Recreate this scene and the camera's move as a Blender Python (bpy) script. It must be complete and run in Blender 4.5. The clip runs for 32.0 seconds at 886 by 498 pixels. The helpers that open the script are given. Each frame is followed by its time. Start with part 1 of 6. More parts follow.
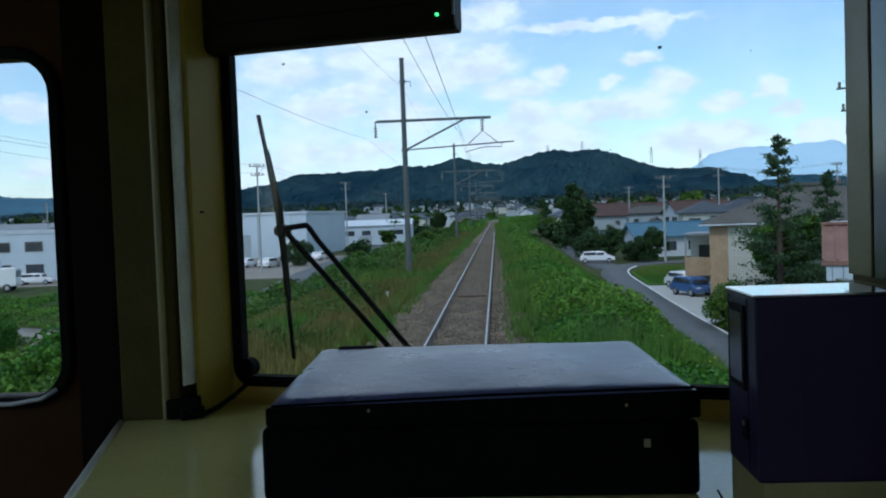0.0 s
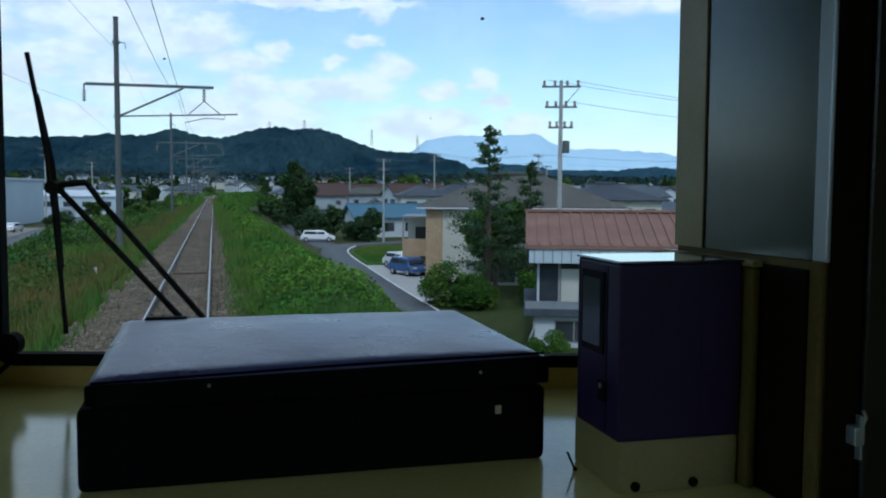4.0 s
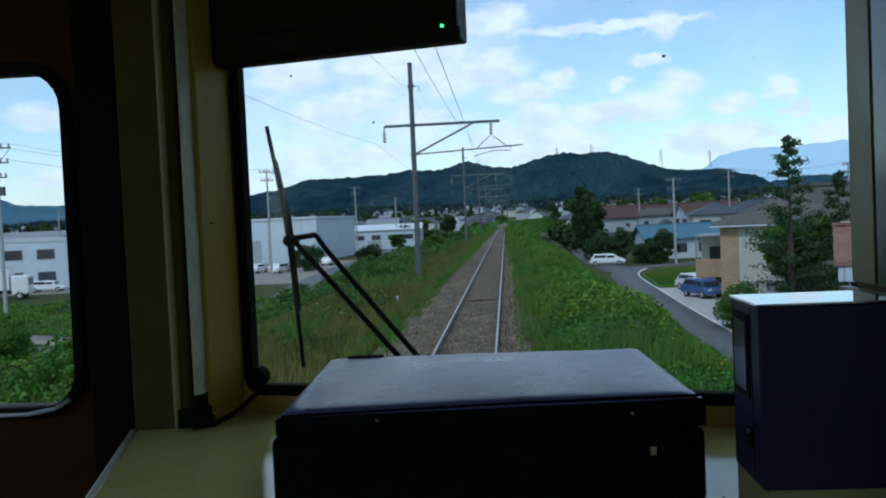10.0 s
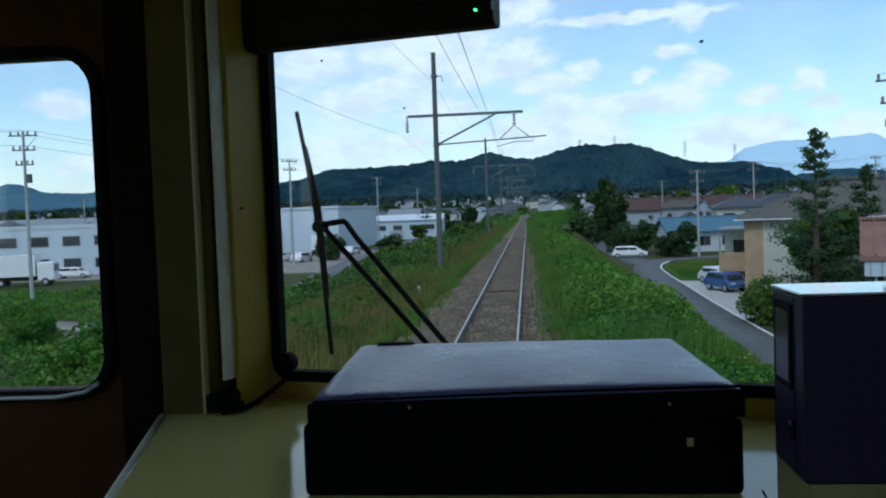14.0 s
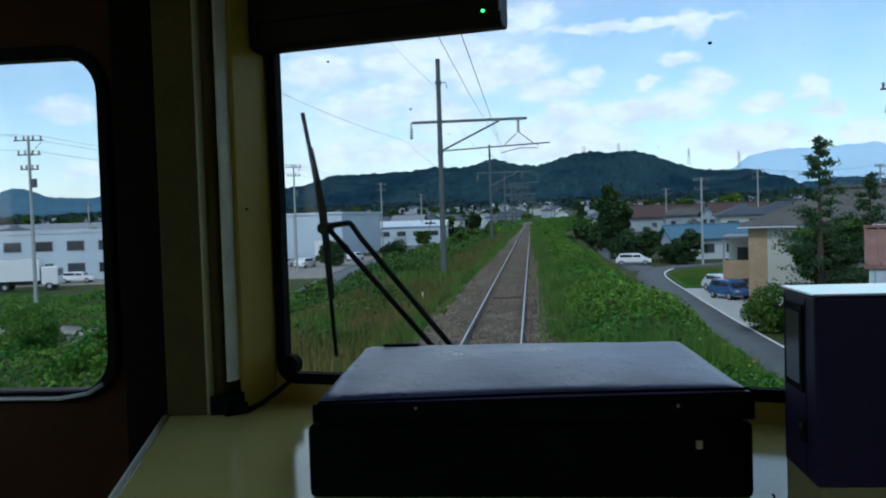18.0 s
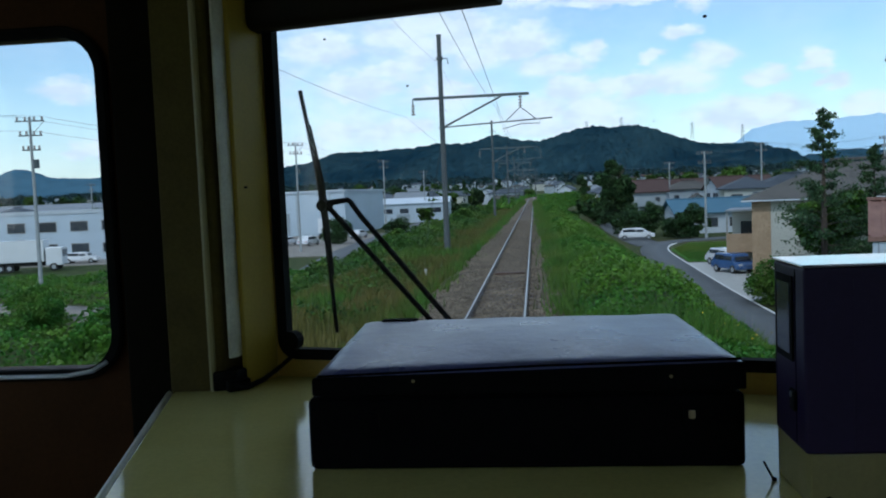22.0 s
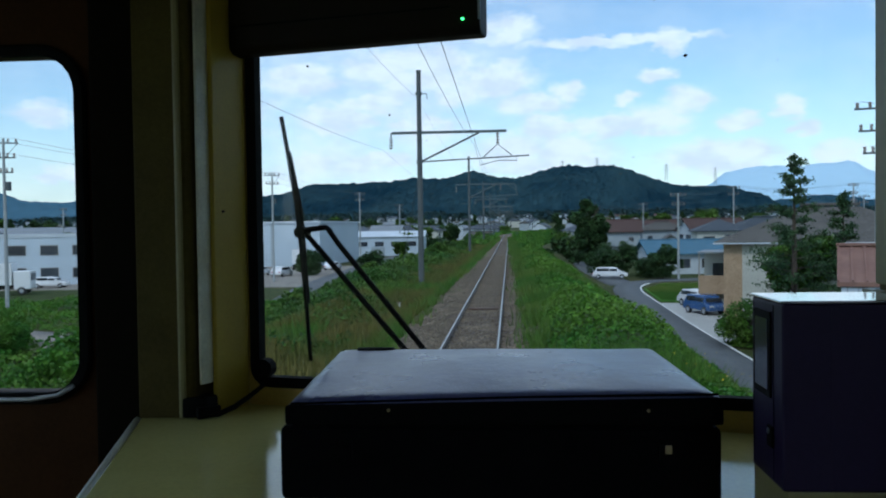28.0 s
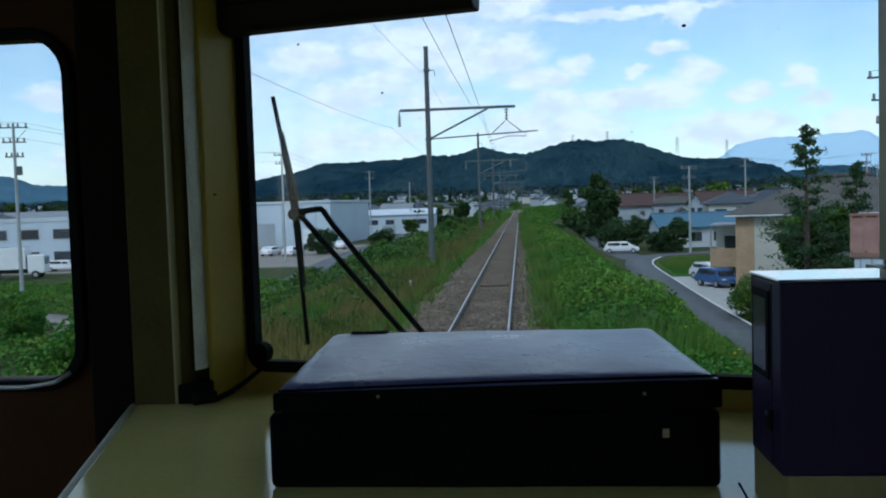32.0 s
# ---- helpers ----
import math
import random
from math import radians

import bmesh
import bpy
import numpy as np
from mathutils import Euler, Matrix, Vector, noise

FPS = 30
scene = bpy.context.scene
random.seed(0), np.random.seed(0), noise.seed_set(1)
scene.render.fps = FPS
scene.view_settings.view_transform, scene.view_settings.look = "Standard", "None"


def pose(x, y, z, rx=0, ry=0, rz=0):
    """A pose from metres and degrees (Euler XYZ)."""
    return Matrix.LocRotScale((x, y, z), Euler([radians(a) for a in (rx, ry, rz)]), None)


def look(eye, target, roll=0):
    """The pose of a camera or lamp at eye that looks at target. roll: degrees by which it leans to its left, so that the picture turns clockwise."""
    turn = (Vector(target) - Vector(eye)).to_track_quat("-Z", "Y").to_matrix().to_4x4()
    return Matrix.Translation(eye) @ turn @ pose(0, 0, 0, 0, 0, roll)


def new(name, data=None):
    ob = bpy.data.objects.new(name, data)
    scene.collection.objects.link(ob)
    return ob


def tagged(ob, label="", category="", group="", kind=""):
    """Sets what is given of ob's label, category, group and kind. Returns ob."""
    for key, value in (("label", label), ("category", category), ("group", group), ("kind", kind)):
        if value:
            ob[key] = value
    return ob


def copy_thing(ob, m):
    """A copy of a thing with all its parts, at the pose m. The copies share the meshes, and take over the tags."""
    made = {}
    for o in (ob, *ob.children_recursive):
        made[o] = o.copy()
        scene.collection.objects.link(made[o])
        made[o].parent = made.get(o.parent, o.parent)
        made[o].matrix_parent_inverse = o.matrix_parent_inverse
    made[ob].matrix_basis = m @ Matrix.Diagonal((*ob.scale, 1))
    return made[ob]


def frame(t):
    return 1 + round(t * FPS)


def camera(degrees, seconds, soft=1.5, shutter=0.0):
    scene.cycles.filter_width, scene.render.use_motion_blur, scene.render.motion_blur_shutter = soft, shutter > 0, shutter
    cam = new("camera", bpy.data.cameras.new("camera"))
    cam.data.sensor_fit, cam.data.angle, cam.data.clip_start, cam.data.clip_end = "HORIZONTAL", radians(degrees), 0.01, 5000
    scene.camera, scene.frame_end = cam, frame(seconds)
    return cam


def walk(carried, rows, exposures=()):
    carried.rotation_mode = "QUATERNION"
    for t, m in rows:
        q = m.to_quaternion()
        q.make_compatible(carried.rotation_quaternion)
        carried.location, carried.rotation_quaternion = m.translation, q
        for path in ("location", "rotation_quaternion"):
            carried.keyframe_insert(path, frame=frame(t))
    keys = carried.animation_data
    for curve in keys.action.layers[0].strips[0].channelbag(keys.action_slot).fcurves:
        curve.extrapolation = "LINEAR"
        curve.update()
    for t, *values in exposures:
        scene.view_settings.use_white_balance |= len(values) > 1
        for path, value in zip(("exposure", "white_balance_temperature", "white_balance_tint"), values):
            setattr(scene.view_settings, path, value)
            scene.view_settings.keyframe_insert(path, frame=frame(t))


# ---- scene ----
EXPOSURES = ((0.0, 0.23, 5700, 8), (32.0, 0.23, 5700, 8))
cam = camera(53.94, 32.0, soft=2.0)
# seconds, eye, pitch, roll, yaw (degrees)
ROWS = [
    (0, 0.0065, -0.0016, 2.3423, -2.281, -2.053, 3.563),
    (0.5, -0.0022, 0.0273, 2.3256, -2.546, -2.128, 4.389),
    (1, -0.0038, 0.0214, 2.3220, -2.889, -1.799, 5.139),
    (1.5, -0.0112, -0.0011, 2.3297, -3.559, -0.615, 5.608),
    (2, 0.0220, 0.0602, 2.3264, -3.611, -2.311, 4.597),
    (2.5, 0.0288, 0.0696, 2.3398, -4.400, -1.821, 0.914),
    (3, -0.0184, 0.0434, 2.3458, -4.520, -0.812, -5.933),
    (3.5, -0.0873, 0.0657, 2.3251, -4.644, 0.302, -13.505),
    (5.5, -0.1773, 0.0051, 2.3292, -1.489, 0.096, -15.629),
    (6, -0.1896, -0.0112, 2.3587, -2.550, -0.515, -13.731),
    (6.5, -0.1290, -0.0196, 2.3467, -1.727, -1.244, -8.922),
    (7, -0.0829, -0.0140, 2.3548, -1.656, -2.263, -4.911),
    (7.5, -0.0530, -0.0082, 2.3554, -1.195, -2.479, -1.384),
    (8, -0.0143, -0.0003, 2.3542, -1.035, -2.741, 1.653),
    (8.5, -0.0097, -0.0002, 2.3515, -1.435, -2.380, 2.819),
    (9, -0.0036, -0.0040, 2.3480, -1.780, -2.389, 3.430),
    (9.5, 0.0084, -0.0042, 2.3480, -1.941, -2.595, 3.920),
    (10, 0.0116, -0.0121, 2.3504, -1.998, -2.579, 4.202),
    (10.5, 0.0066, -0.0228, 2.3536, -2.018, -2.404, 4.138),
    (11, 0.0051, -0.0225, 2.3555, -1.975, -2.438, 4.086),
    (11.5, 0.0049, -0.0175, 2.3572, -2.071, -2.324, 4.094),
    (12, 0.0072, -0.0053, 2.3549, -2.152, -2.424, 4.212),
    (12.5, 0.0036, 0.0007, 2.3522, -2.168, -2.282, 4.553),
    (13, 0.0002, 0.0000, 2.3502, -2.269, -2.190, 4.889),
    (13.5, -0.0034, -0.0043, 2.3482, -2.421, -2.012, 5.194),
    (14, -0.0040, -0.0009, 2.3450, -2.554, -2.070, 5.628),
    (14.5, -0.0051, -0.0110, 2.3480, -2.610, -1.942, 5.918),
    (16.5, 0.0017, -0.0062, 2.3412, -2.134, -1.922, 6.382),
    (17, -0.0014, -0.0007, 2.3408, -2.099, -1.822, 6.311),
    (17.5, 0.0012, -0.0037, 2.3415, -2.099, -1.737, 6.170),
    (18, -0.0088, 0.0055, 2.3376, -2.127, -1.813, 5.847),
    (18.5, -0.0035, -0.0069, 2.3439, -2.182, -2.053, 5.823),
    (19, -0.0034, -0.0044, 2.3414, -2.359, -1.871, 5.792),
    (19.5, -0.0051, 0.0019, 2.3408, -2.631, -1.884, 5.784),
    (20, -0.0073, 0.0000, 2.3416, -2.929, -1.864, 5.711),
    (20.5, -0.0106, -0.0017, 2.3410, -3.224, -1.849, 5.647),
    (21, -0.0124, -0.0019, 2.3390, -3.547, -1.923, 5.626),
    (21.5, -0.0038, -0.0021, 2.3362, -3.807, -2.234, 5.971),
    (22, 0.0007, -0.0055, 2.3363, -3.651, -2.411, 6.117),
    (22.5, -0.0000, -0.0147, 2.3386, -2.977, -2.486, 5.990),
    (23, 0.0006, -0.0270, 2.3491, -2.304, -2.543, 5.722),
    (23.5, -0.0023, -0.0071, 2.3462, -1.913, -2.866, 5.472),
    (24, -0.0024, -0.0056, 2.3423, -1.851, -2.901, 5.269),
    (24.5, -0.0013, -0.0156, 2.3413, -1.848, -2.922, 5.393),
    (26.5, -0.0010, -0.0220, 2.3440, -0.933, -2.013, 5.435),
    (27, -0.0056, -0.0074, 2.3381, -0.868, -1.578, 5.038),
    (27.5, -0.0043, -0.0057, 2.3350, -1.154, -1.035, 4.633),
    (28, -0.0058, -0.0004, 2.3292, -1.431, -0.814, 4.371),
    (28.5, -0.0076, -0.0113, 2.3283, -1.744, -0.800, 4.111),
    (29, -0.0075, 0.0001, 2.3207, -2.153, -0.846, 3.974),
    (29.5, -0.0002, 0.0020, 2.3214, -2.451, -1.105, 3.912),
    (30, 0.0024, -0.0096, 2.3279, -2.693, -0.909, 3.911),
    (30.5, 0.0079, 0.0021, 2.3299, -2.838, -1.141, 4.309),
    (31, 0.0112, 0.0142, 2.3308, -3.005, -1.495, 4.579),
    (31.5, 0.0161, 0.0237, 2.3308, -3.022, -1.799, 4.945),
    (32, 0.0159, 0.0282, 2.3326, -2.919, -1.774, 5.126),
]


def eye_pose(x, y, z, pitch, roll, yaw):
    return Matrix.Translation((x, y, z)) @ Euler((0, 0, radians(yaw))).to_matrix().to_4x4() @ Euler((radians(90 + pitch), 0, 0)).to_matrix().to_4x4() @ Euler((0, 0, radians(roll))).to_matrix().to_4x4()


walk(cam, [(r[0], eye_pose(*r[1:])) for r in ROWS], EXPOSURES)
# ---------------------------------------------------------------- sky and sun
SUN_UP, SUN_TURN = 46, 200
world = bpy.data.worlds.new("sky")
scene.world = world
world.use_nodes = True
wn, wl = world.node_tree.nodes, world.node_tree.links
wn.clear()
w_out = wn.new("ShaderNodeOutputWorld")
w_bg = wn.new("ShaderNodeBackground")
w_sky = wn.new("ShaderNodeTexSky")
w_sky.sky_type, w_sky.sun_disc = "NISHITA", False
w_sky.sun_elevation, w_sky.sun_rotation = radians(SUN_UP), radians(SUN_TURN)
w_sky.air_density, w_sky.dust_density, w_sky.ozone_density = 1.0, 0.6, 1.2
w_coord = wn.new("ShaderNodeTexCoord")
w_sep = wn.new("ShaderNodeSeparateXYZ")
wl.new(w_coord.outputs["Generated"], w_sep.inputs[0])


def w_math(op, a, b=None, clamp=False):
    n = wn.new("ShaderNodeMath")
    n.operation, n.use_clamp = op, clamp
    for i, v in enumerate((a, b)):
        if v is None:
            continue
        if isinstance(v, (int, float)):
            n.inputs[i].default_value = v
        else:
            wl.new(v, n.inputs[i])
    return n.outputs[0]


# the cloud deck: the view direction laid on a plane overhead
w_h = w_math("ADD", w_math("MAXIMUM", w_sep.outputs[2], 0.0), 0.10)
w_u = w_math("DIVIDE", w_sep.outputs[0], w_h)
w_v = w_math("DIVIDE", w_sep.outputs[1], w_h)
w_xy = wn.new("ShaderNodeCombineXYZ")
wl.new(w_u, w_xy.inputs[0]), wl.new(w_v, w_xy.inputs[1])
CLOUD_SHIFT = (2.3, 0.9, 0.0)


def w_noise(scale, detail, rough, shift, distort=0.0, squash=(1, 1, 1)):
    m = wn.new("ShaderNodeMapping")
    m.inputs["Location"].default_value = shift
    m.inputs["Scale"].default_value = squash
    wl.new(w_xy.outputs[0], m.inputs[0])
    n = wn.new("ShaderNodeTexNoise")
    n.inputs["Scale"].default_value, n.inputs["Detail"].default_value, n.inputs["Roughness"].default_value, n.inputs["Distortion"].default_value = scale, detail, rough, distort
    wl.new(m.outputs[0], n.inputs[0])
    return n.outputs[0]


def w_ramp(v, a, b):
    n = wn.new("ShaderNodeMapRange")
    n.interpolation_type = "SMOOTHSTEP"
    n.inputs["From Min"].default_value, n.inputs["From Max"].default_value = a, b
    wl.new(v, n.inputs["Value"])
    return n.outputs[0]


w_big = w_noise(1.15, 9, 0.58, CLOUD_SHIFT, 0.35, (1.0, 0.7, 1))
w_high = w_ramp(w_sep.outputs[2], 0.20, 0.34)
w_mask = w_math("MULTIPLY", w_ramp(w_big, 0.435, 0.58), w_high)
# bearing and height of the view in degrees, frayed by noise, for the fair-weather clouds ahead
w_az = w_math("MULTIPLY", w_math("ARCTAN2", w_sep.outputs[0], w_sep.outputs[1]), 57.296)
w_el = w_math("MULTIPLY", w_math("ARCSINE", w_sep.outputs[2]), 57.296)
w_dir = wn.new("ShaderNodeCombineXYZ")
wl.new(w_az, w_dir.inputs[0]), wl.new(w_math("MULTIPLY", w_el, 1.9), w_dir.inputs[1])


def w_fray(scale, detail, rough):
    n = wn.new("ShaderNodeTexNoise")
    n.inputs["Scale"].default_value, n.inputs["Detail"].default_value, n.inputs["Roughness"].default_value = scale, detail, rough
    wl.new(w_dir.outputs[0], n.inputs[0])
    return n


def w_vec(op, a, b, c=None):
    n = wn.new("ShaderNodeVectorMath")
    n.operation = op
    for i, v in enumerate((a, b, c)):
        if isinstance(v, tuple):
            n.inputs[i].default_value = v
        elif v is not None:
            wl.new(v, n.inputs[i])
    return n


w_warp = w_vec("MULTIPLY_ADD", w_fray(0.42, 7, 0.62).outputs["Color"], (3.0, 2.0, 0), (-1.5, -1.0, 0))
w_flat = wn.new("ShaderNodeCombineXYZ")
wl.new(w_az, w_flat.inputs[0]), wl.new(w_el, w_flat.inputs[1])
w_pt = w_vec("ADD", w_flat.outputs[0], w_warp.outputs[0]).outputs[0]
CLOUDS = ((-0.6, 9.5, 2.5, 1.3), (-3.2, 8.9, 1.9, 1.2), (1.4, 7.8, 2.3, 0.8), (-9.1, 8.0, 2.9, 0.7), (-12.9, 4.4, 1.7, 0.9), (-8.5, 4.4, 2.5, 0.8),
          (-11.3, 6.9, 2.9, 1.1), (-13.4, 9.5, 2.5, 1.3), (3.8, 8.6, 1.1, 0.7), (7.6, 8.0, 0.7, 0.5), (11.4, 7.7, 1.6, 0.8), (9.3, 6.6, 2.5, 0.9),
          (10.5, 11.5, 1.0, 0.8), (9.7, 9.4, 1.1, 0.5), (18.3, 5.9, 0.9, 0.6), (20.1, 4.1, 1.7, 0.7), (1.9, 4.7, 5.0, 1.5), (13.3, 4.1, 3.8, 1.1),
          (6.7, 11.6, 6.3, 0.4), (-0.5, 12.6, 2.5, 1.0), (-6.1, 10.2, 5.0, 1.7), (-29.0, 7.0, 1.7, 0.75), (-28.2, 3.5, 1.1, 0.65), (25.5, 12.3, 3.0, 1.3), (29.5, 12.0, 2.4, 1.0),
          (6.5, 6.4, 3.0, 0.8), (14.6, 6.3, 1.3, 0.6), (17.3, 7.0, 1.0, 0.6), (2.6, 6.4, 2.0, 0.7), (-5.6, 6.6, 2.4, 0.8))
w_puff = None
for w_a, w_e, w_sx, w_sy in CLOUDS:
    w_d = w_vec("MULTIPLY_ADD", w_pt, (1 / w_sx, 1 / w_sy, 0), (-w_a / w_sx, -w_e / w_sy, 0))
    w_one = w_ramp(w_vec("LENGTH", w_d.outputs[0], None).outputs["Value"], 1.5, 0.5)
    w_puff = w_one if w_puff is None else w_math("MAXIMUM", w_puff, w_one)
w_fine = w_fray(0.75, 8, 0.6).outputs[0]
w_puff = w_math("MULTIPLY", w_puff, w_math("ADD", w_math("MULTIPLY", w_fine, 1.5), 0.30), True)
# a thin veil, denser left of the line and towards the horizon
w_left = w_math("MULTIPLY", w_ramp(w_az, 6.0, -7.0), w_ramp(w_az, -24.0, -15.0))
w_veil = w_math("MULTIPLY", w_math("ADD", w_math("MULTIPLY", w_left, 0.55), 0.16), w_math("ADD", w_ramp(w_fray(0.22, 6, 0.55).outputs[0], 0.3, 0.7), 0.35))
w_haze = w_math("MULTIPLY", w_ramp(w_math("SUBTRACT", 0.16, w_sep.outputs[2]), 0.0, 0.14), 0.42)
w_all = w_math("MAXIMUM", w_math("MAXIMUM", w_math("MAXIMUM", w_mask, w_puff), w_veil), w_haze)
w_all = w_math("MULTIPLY", w_all, 0.96, True)
w_shade = wn.new("ShaderNodeMix")
w_shade.data_type = "RGBA"
w_shade.inputs["A"].default_value, w_shade.inputs["B"].default_value = (7.8, 8.6, 9.6, 1), (9.4, 10.1, 10.7, 1)
wl.new(w_ramp(w_fray(0.33, 7, 0.6).outputs[0], 0.36, 0.6), w_shade.inputs["Factor"])
w_blue = wn.new("ShaderNodeMix")
w_blue.data_type, w_blue.blend_type = "RGBA", "MULTIPLY"
w_blue.inputs["Factor"].default_value = 1.0
w_blue.inputs["B"].default_value = (1.34, 1.48, 1.50, 1)
wl.new(w_sky.outputs[0], w_blue.inputs["A"])
w_mix = wn.new("ShaderNodeMix")
w_mix.data_type = "RGBA"
wl.new(w_all, w_mix.inputs["Factor"]), wl.new(w_blue.outputs["Result"], w_mix.inputs["A"]), wl.new(w_shade.outputs["Result"], w_mix.inputs["B"])
wl.new(w_mix.outputs["Result"], w_bg.inputs[0])
w_bg.inputs[1].default_value = 0.085
wl.new(w_bg.outputs[0], w_out.inputs[0])

sun = new("sun", bpy.data.lights.new("sun", "SUN"))
sun.data.energy, sun.data.angle, sun.data.color = 0.95, radians(8.0), (1.0, 0.97, 0.92)
sun.matrix_world = look((0, 0, 50), (-math.sin(radians(SUN_TURN)) * math.cos(radians(SUN_UP)), -math.cos(radians(SUN_TURN)) * math.cos(radians(SUN_UP)), 50 - math.sin(radians(SUN_UP))))

# ---------------------------------------------------------------- materials
def material(name, colour, rough=0.6, metal=0.0, second=None, scale=4.0, detail=6, lo=0.35, hi=0.68, grain=0.0, grain_scale=60.0, bump=0.0, bump_scale=None, vary=0.0, island=0.0, spec=0.5, coat=0.0, squash=(1, 1, 1), rough_var=0.0):
    """A painted, mineral or leafy surface: two tones by noise, fine grain, relief, a change from piece to piece."""
    m = bpy.data.materials.new(name)
    m.use_nodes = True
    n, l = m.node_tree.nodes, m.node_tree.links
    b = n["Principled BSDF"]
    b.inputs["Roughness"].default_value, b.inputs["Metallic"].default_value, b.inputs["Specular IOR Level"].default_value, b.inputs["Coat Weight"].default_value = rough, metal, spec, coat
    tc = n.new("ShaderNodeTexCoord")
    mp = n.new("ShaderNodeMapping")
    mp.inputs["Scale"].default_value = squash
    l.new(tc.outputs["Object"], mp.inputs[0])

    def noise_at(s, d, r=0.6):
        t = n.new("ShaderNodeTexNoise")
        t.inputs["Scale"].default_value, t.inputs["Detail"].default_value, t.inputs["Roughness"].default_value = s, d, r
        l.new(mp.outputs[0], t.inputs[0])
        return t.outputs[0]

    def ranged(v, a, b2, c=0.0, d=1.0):
        t = n.new("ShaderNodeMapRange")
        t.inputs["From Min"].default_value, t.inputs["From Max"].default_value, t.inputs["To Min"].default_value, t.inputs["To Max"].default_value = a, b2, c, d
        l.new(v, t.inputs["Value"])
        return t.outputs[0]

    mix = n.new("ShaderNodeMix")
    mix.data_type = "RGBA"
    mix.inputs["A"].default_value = (*colour, 1)
    mix.inputs["B"].default_value = (*(second or [c * 0.78 for c in colour]), 1)
    l.new(ranged(noise_at(scale, detail), lo, hi), mix.inputs["Factor"])
    out = mix.outputs["Result"]

    def scaled(col, fac):
        t = n.new("ShaderNodeMix")
        t.data_type, t.blend_type = "RGBA", "MULTIPLY"
        t.inputs["Factor"].default_value = 1.0
        l.new(col, t.inputs["A"])
        l.new(fac, t.inputs["B"])
        return t.outputs["Result"]

    if grain:
        out = scaled(out, ranged(noise_at(grain_scale, 3), 0.3, 0.7, 1 - grain, 1 + grain))
    if vary:
        info = n.new("ShaderNodeObjectInfo")
        out = scaled(out, ranged(info.outputs["Random"], 0, 1, 1 - vary, 1 + vary))
    if island:
        geo = n.new("ShaderNodeNewGeometry")
        out = scaled(out, ranged(geo.outputs["Random Per Island"], 0, 1, 1 - island, 1 + island))
    l.new(out, b.inputs["Base Color"])
    if rough_var:
        l.new(ranged(noise_at(scale * 1.7, 5), 0.3, 0.7, rough - rough_var, rough + rough_var), b.inputs["Roughness"])
    if bump:
        bp = n.new("ShaderNodeBump")
        bp.inputs["Strength"].default_value = bump
        bp.inputs["Distance"].default_value = 0.02
        l.new(noise_at(bump_scale or grain_scale, 4), bp.inputs["Height"])
        l.new(bp.outputs[0], b.inputs["Normal"])
    return m


def leafy(name, colour, second, island=0.45, scale=0.35):
    m = material(name, colour, 0.55, second=second, scale=scale, island=island, spec=0.25, lo=0.42, hi=0.60)
    n, l = m.node_tree.nodes, m.node_tree.links
    b = n["Principled BSDF"]
    tr = n.new("ShaderNodeBsdfTranslucent")
    mx = n.new("ShaderNodeMixShader")
    mx.inputs[0].default_value = 0.25
    src = b.inputs["Base Color"].links[0].from_socket
    l.new(src, tr.inputs[0])
    l.new(b.outputs[0], mx.inputs[1]), l.new(tr.outputs[0], mx.inputs[2])
    l.new(mx.outputs[0], n["Material Output"].inputs[0])
    return m


def glass(name, tint=(1, 1, 1), rough=0.0):
    m = bpy.data.materials.new(name)
    m.use_nodes = True
    n, l = m.node_tree.nodes, m.node_tree.links
    n.remove(n["Principled BSDF"])
    tr, gl, mx, lw = n.new("ShaderNodeBsdfTransparent"), n.new("ShaderNodeBsdfGlossy"), n.new("ShaderNodeMixShader"), n.new("ShaderNodeFresnel")
    tr.inputs[0].default_value = (*tint, 1)
    gl.inputs["Roughness"].default_value = rough
    lw.inputs[0].default_value = 1.3
    l.new(lw.outputs[0], mx.inputs[0]), l.new(tr.outputs[0], mx.inputs[1]), l.new(gl.outputs[0], mx.inputs[2])
    l.new(mx.outputs[0], n["Material Output"].inputs[0])
    return m


def glow(name, colour, strength):
    m = bpy.data.materials.new(name)
    m.use_nodes = True
    b = m.node_tree.nodes["Principled BSDF"]
    b.inputs["Base Color"].default_value = (*colour, 1)
    b.inputs["Emission Color"].default_value = (*colour, 1)
    b.inputs["Emission Strength"].default_value = strength
    return m


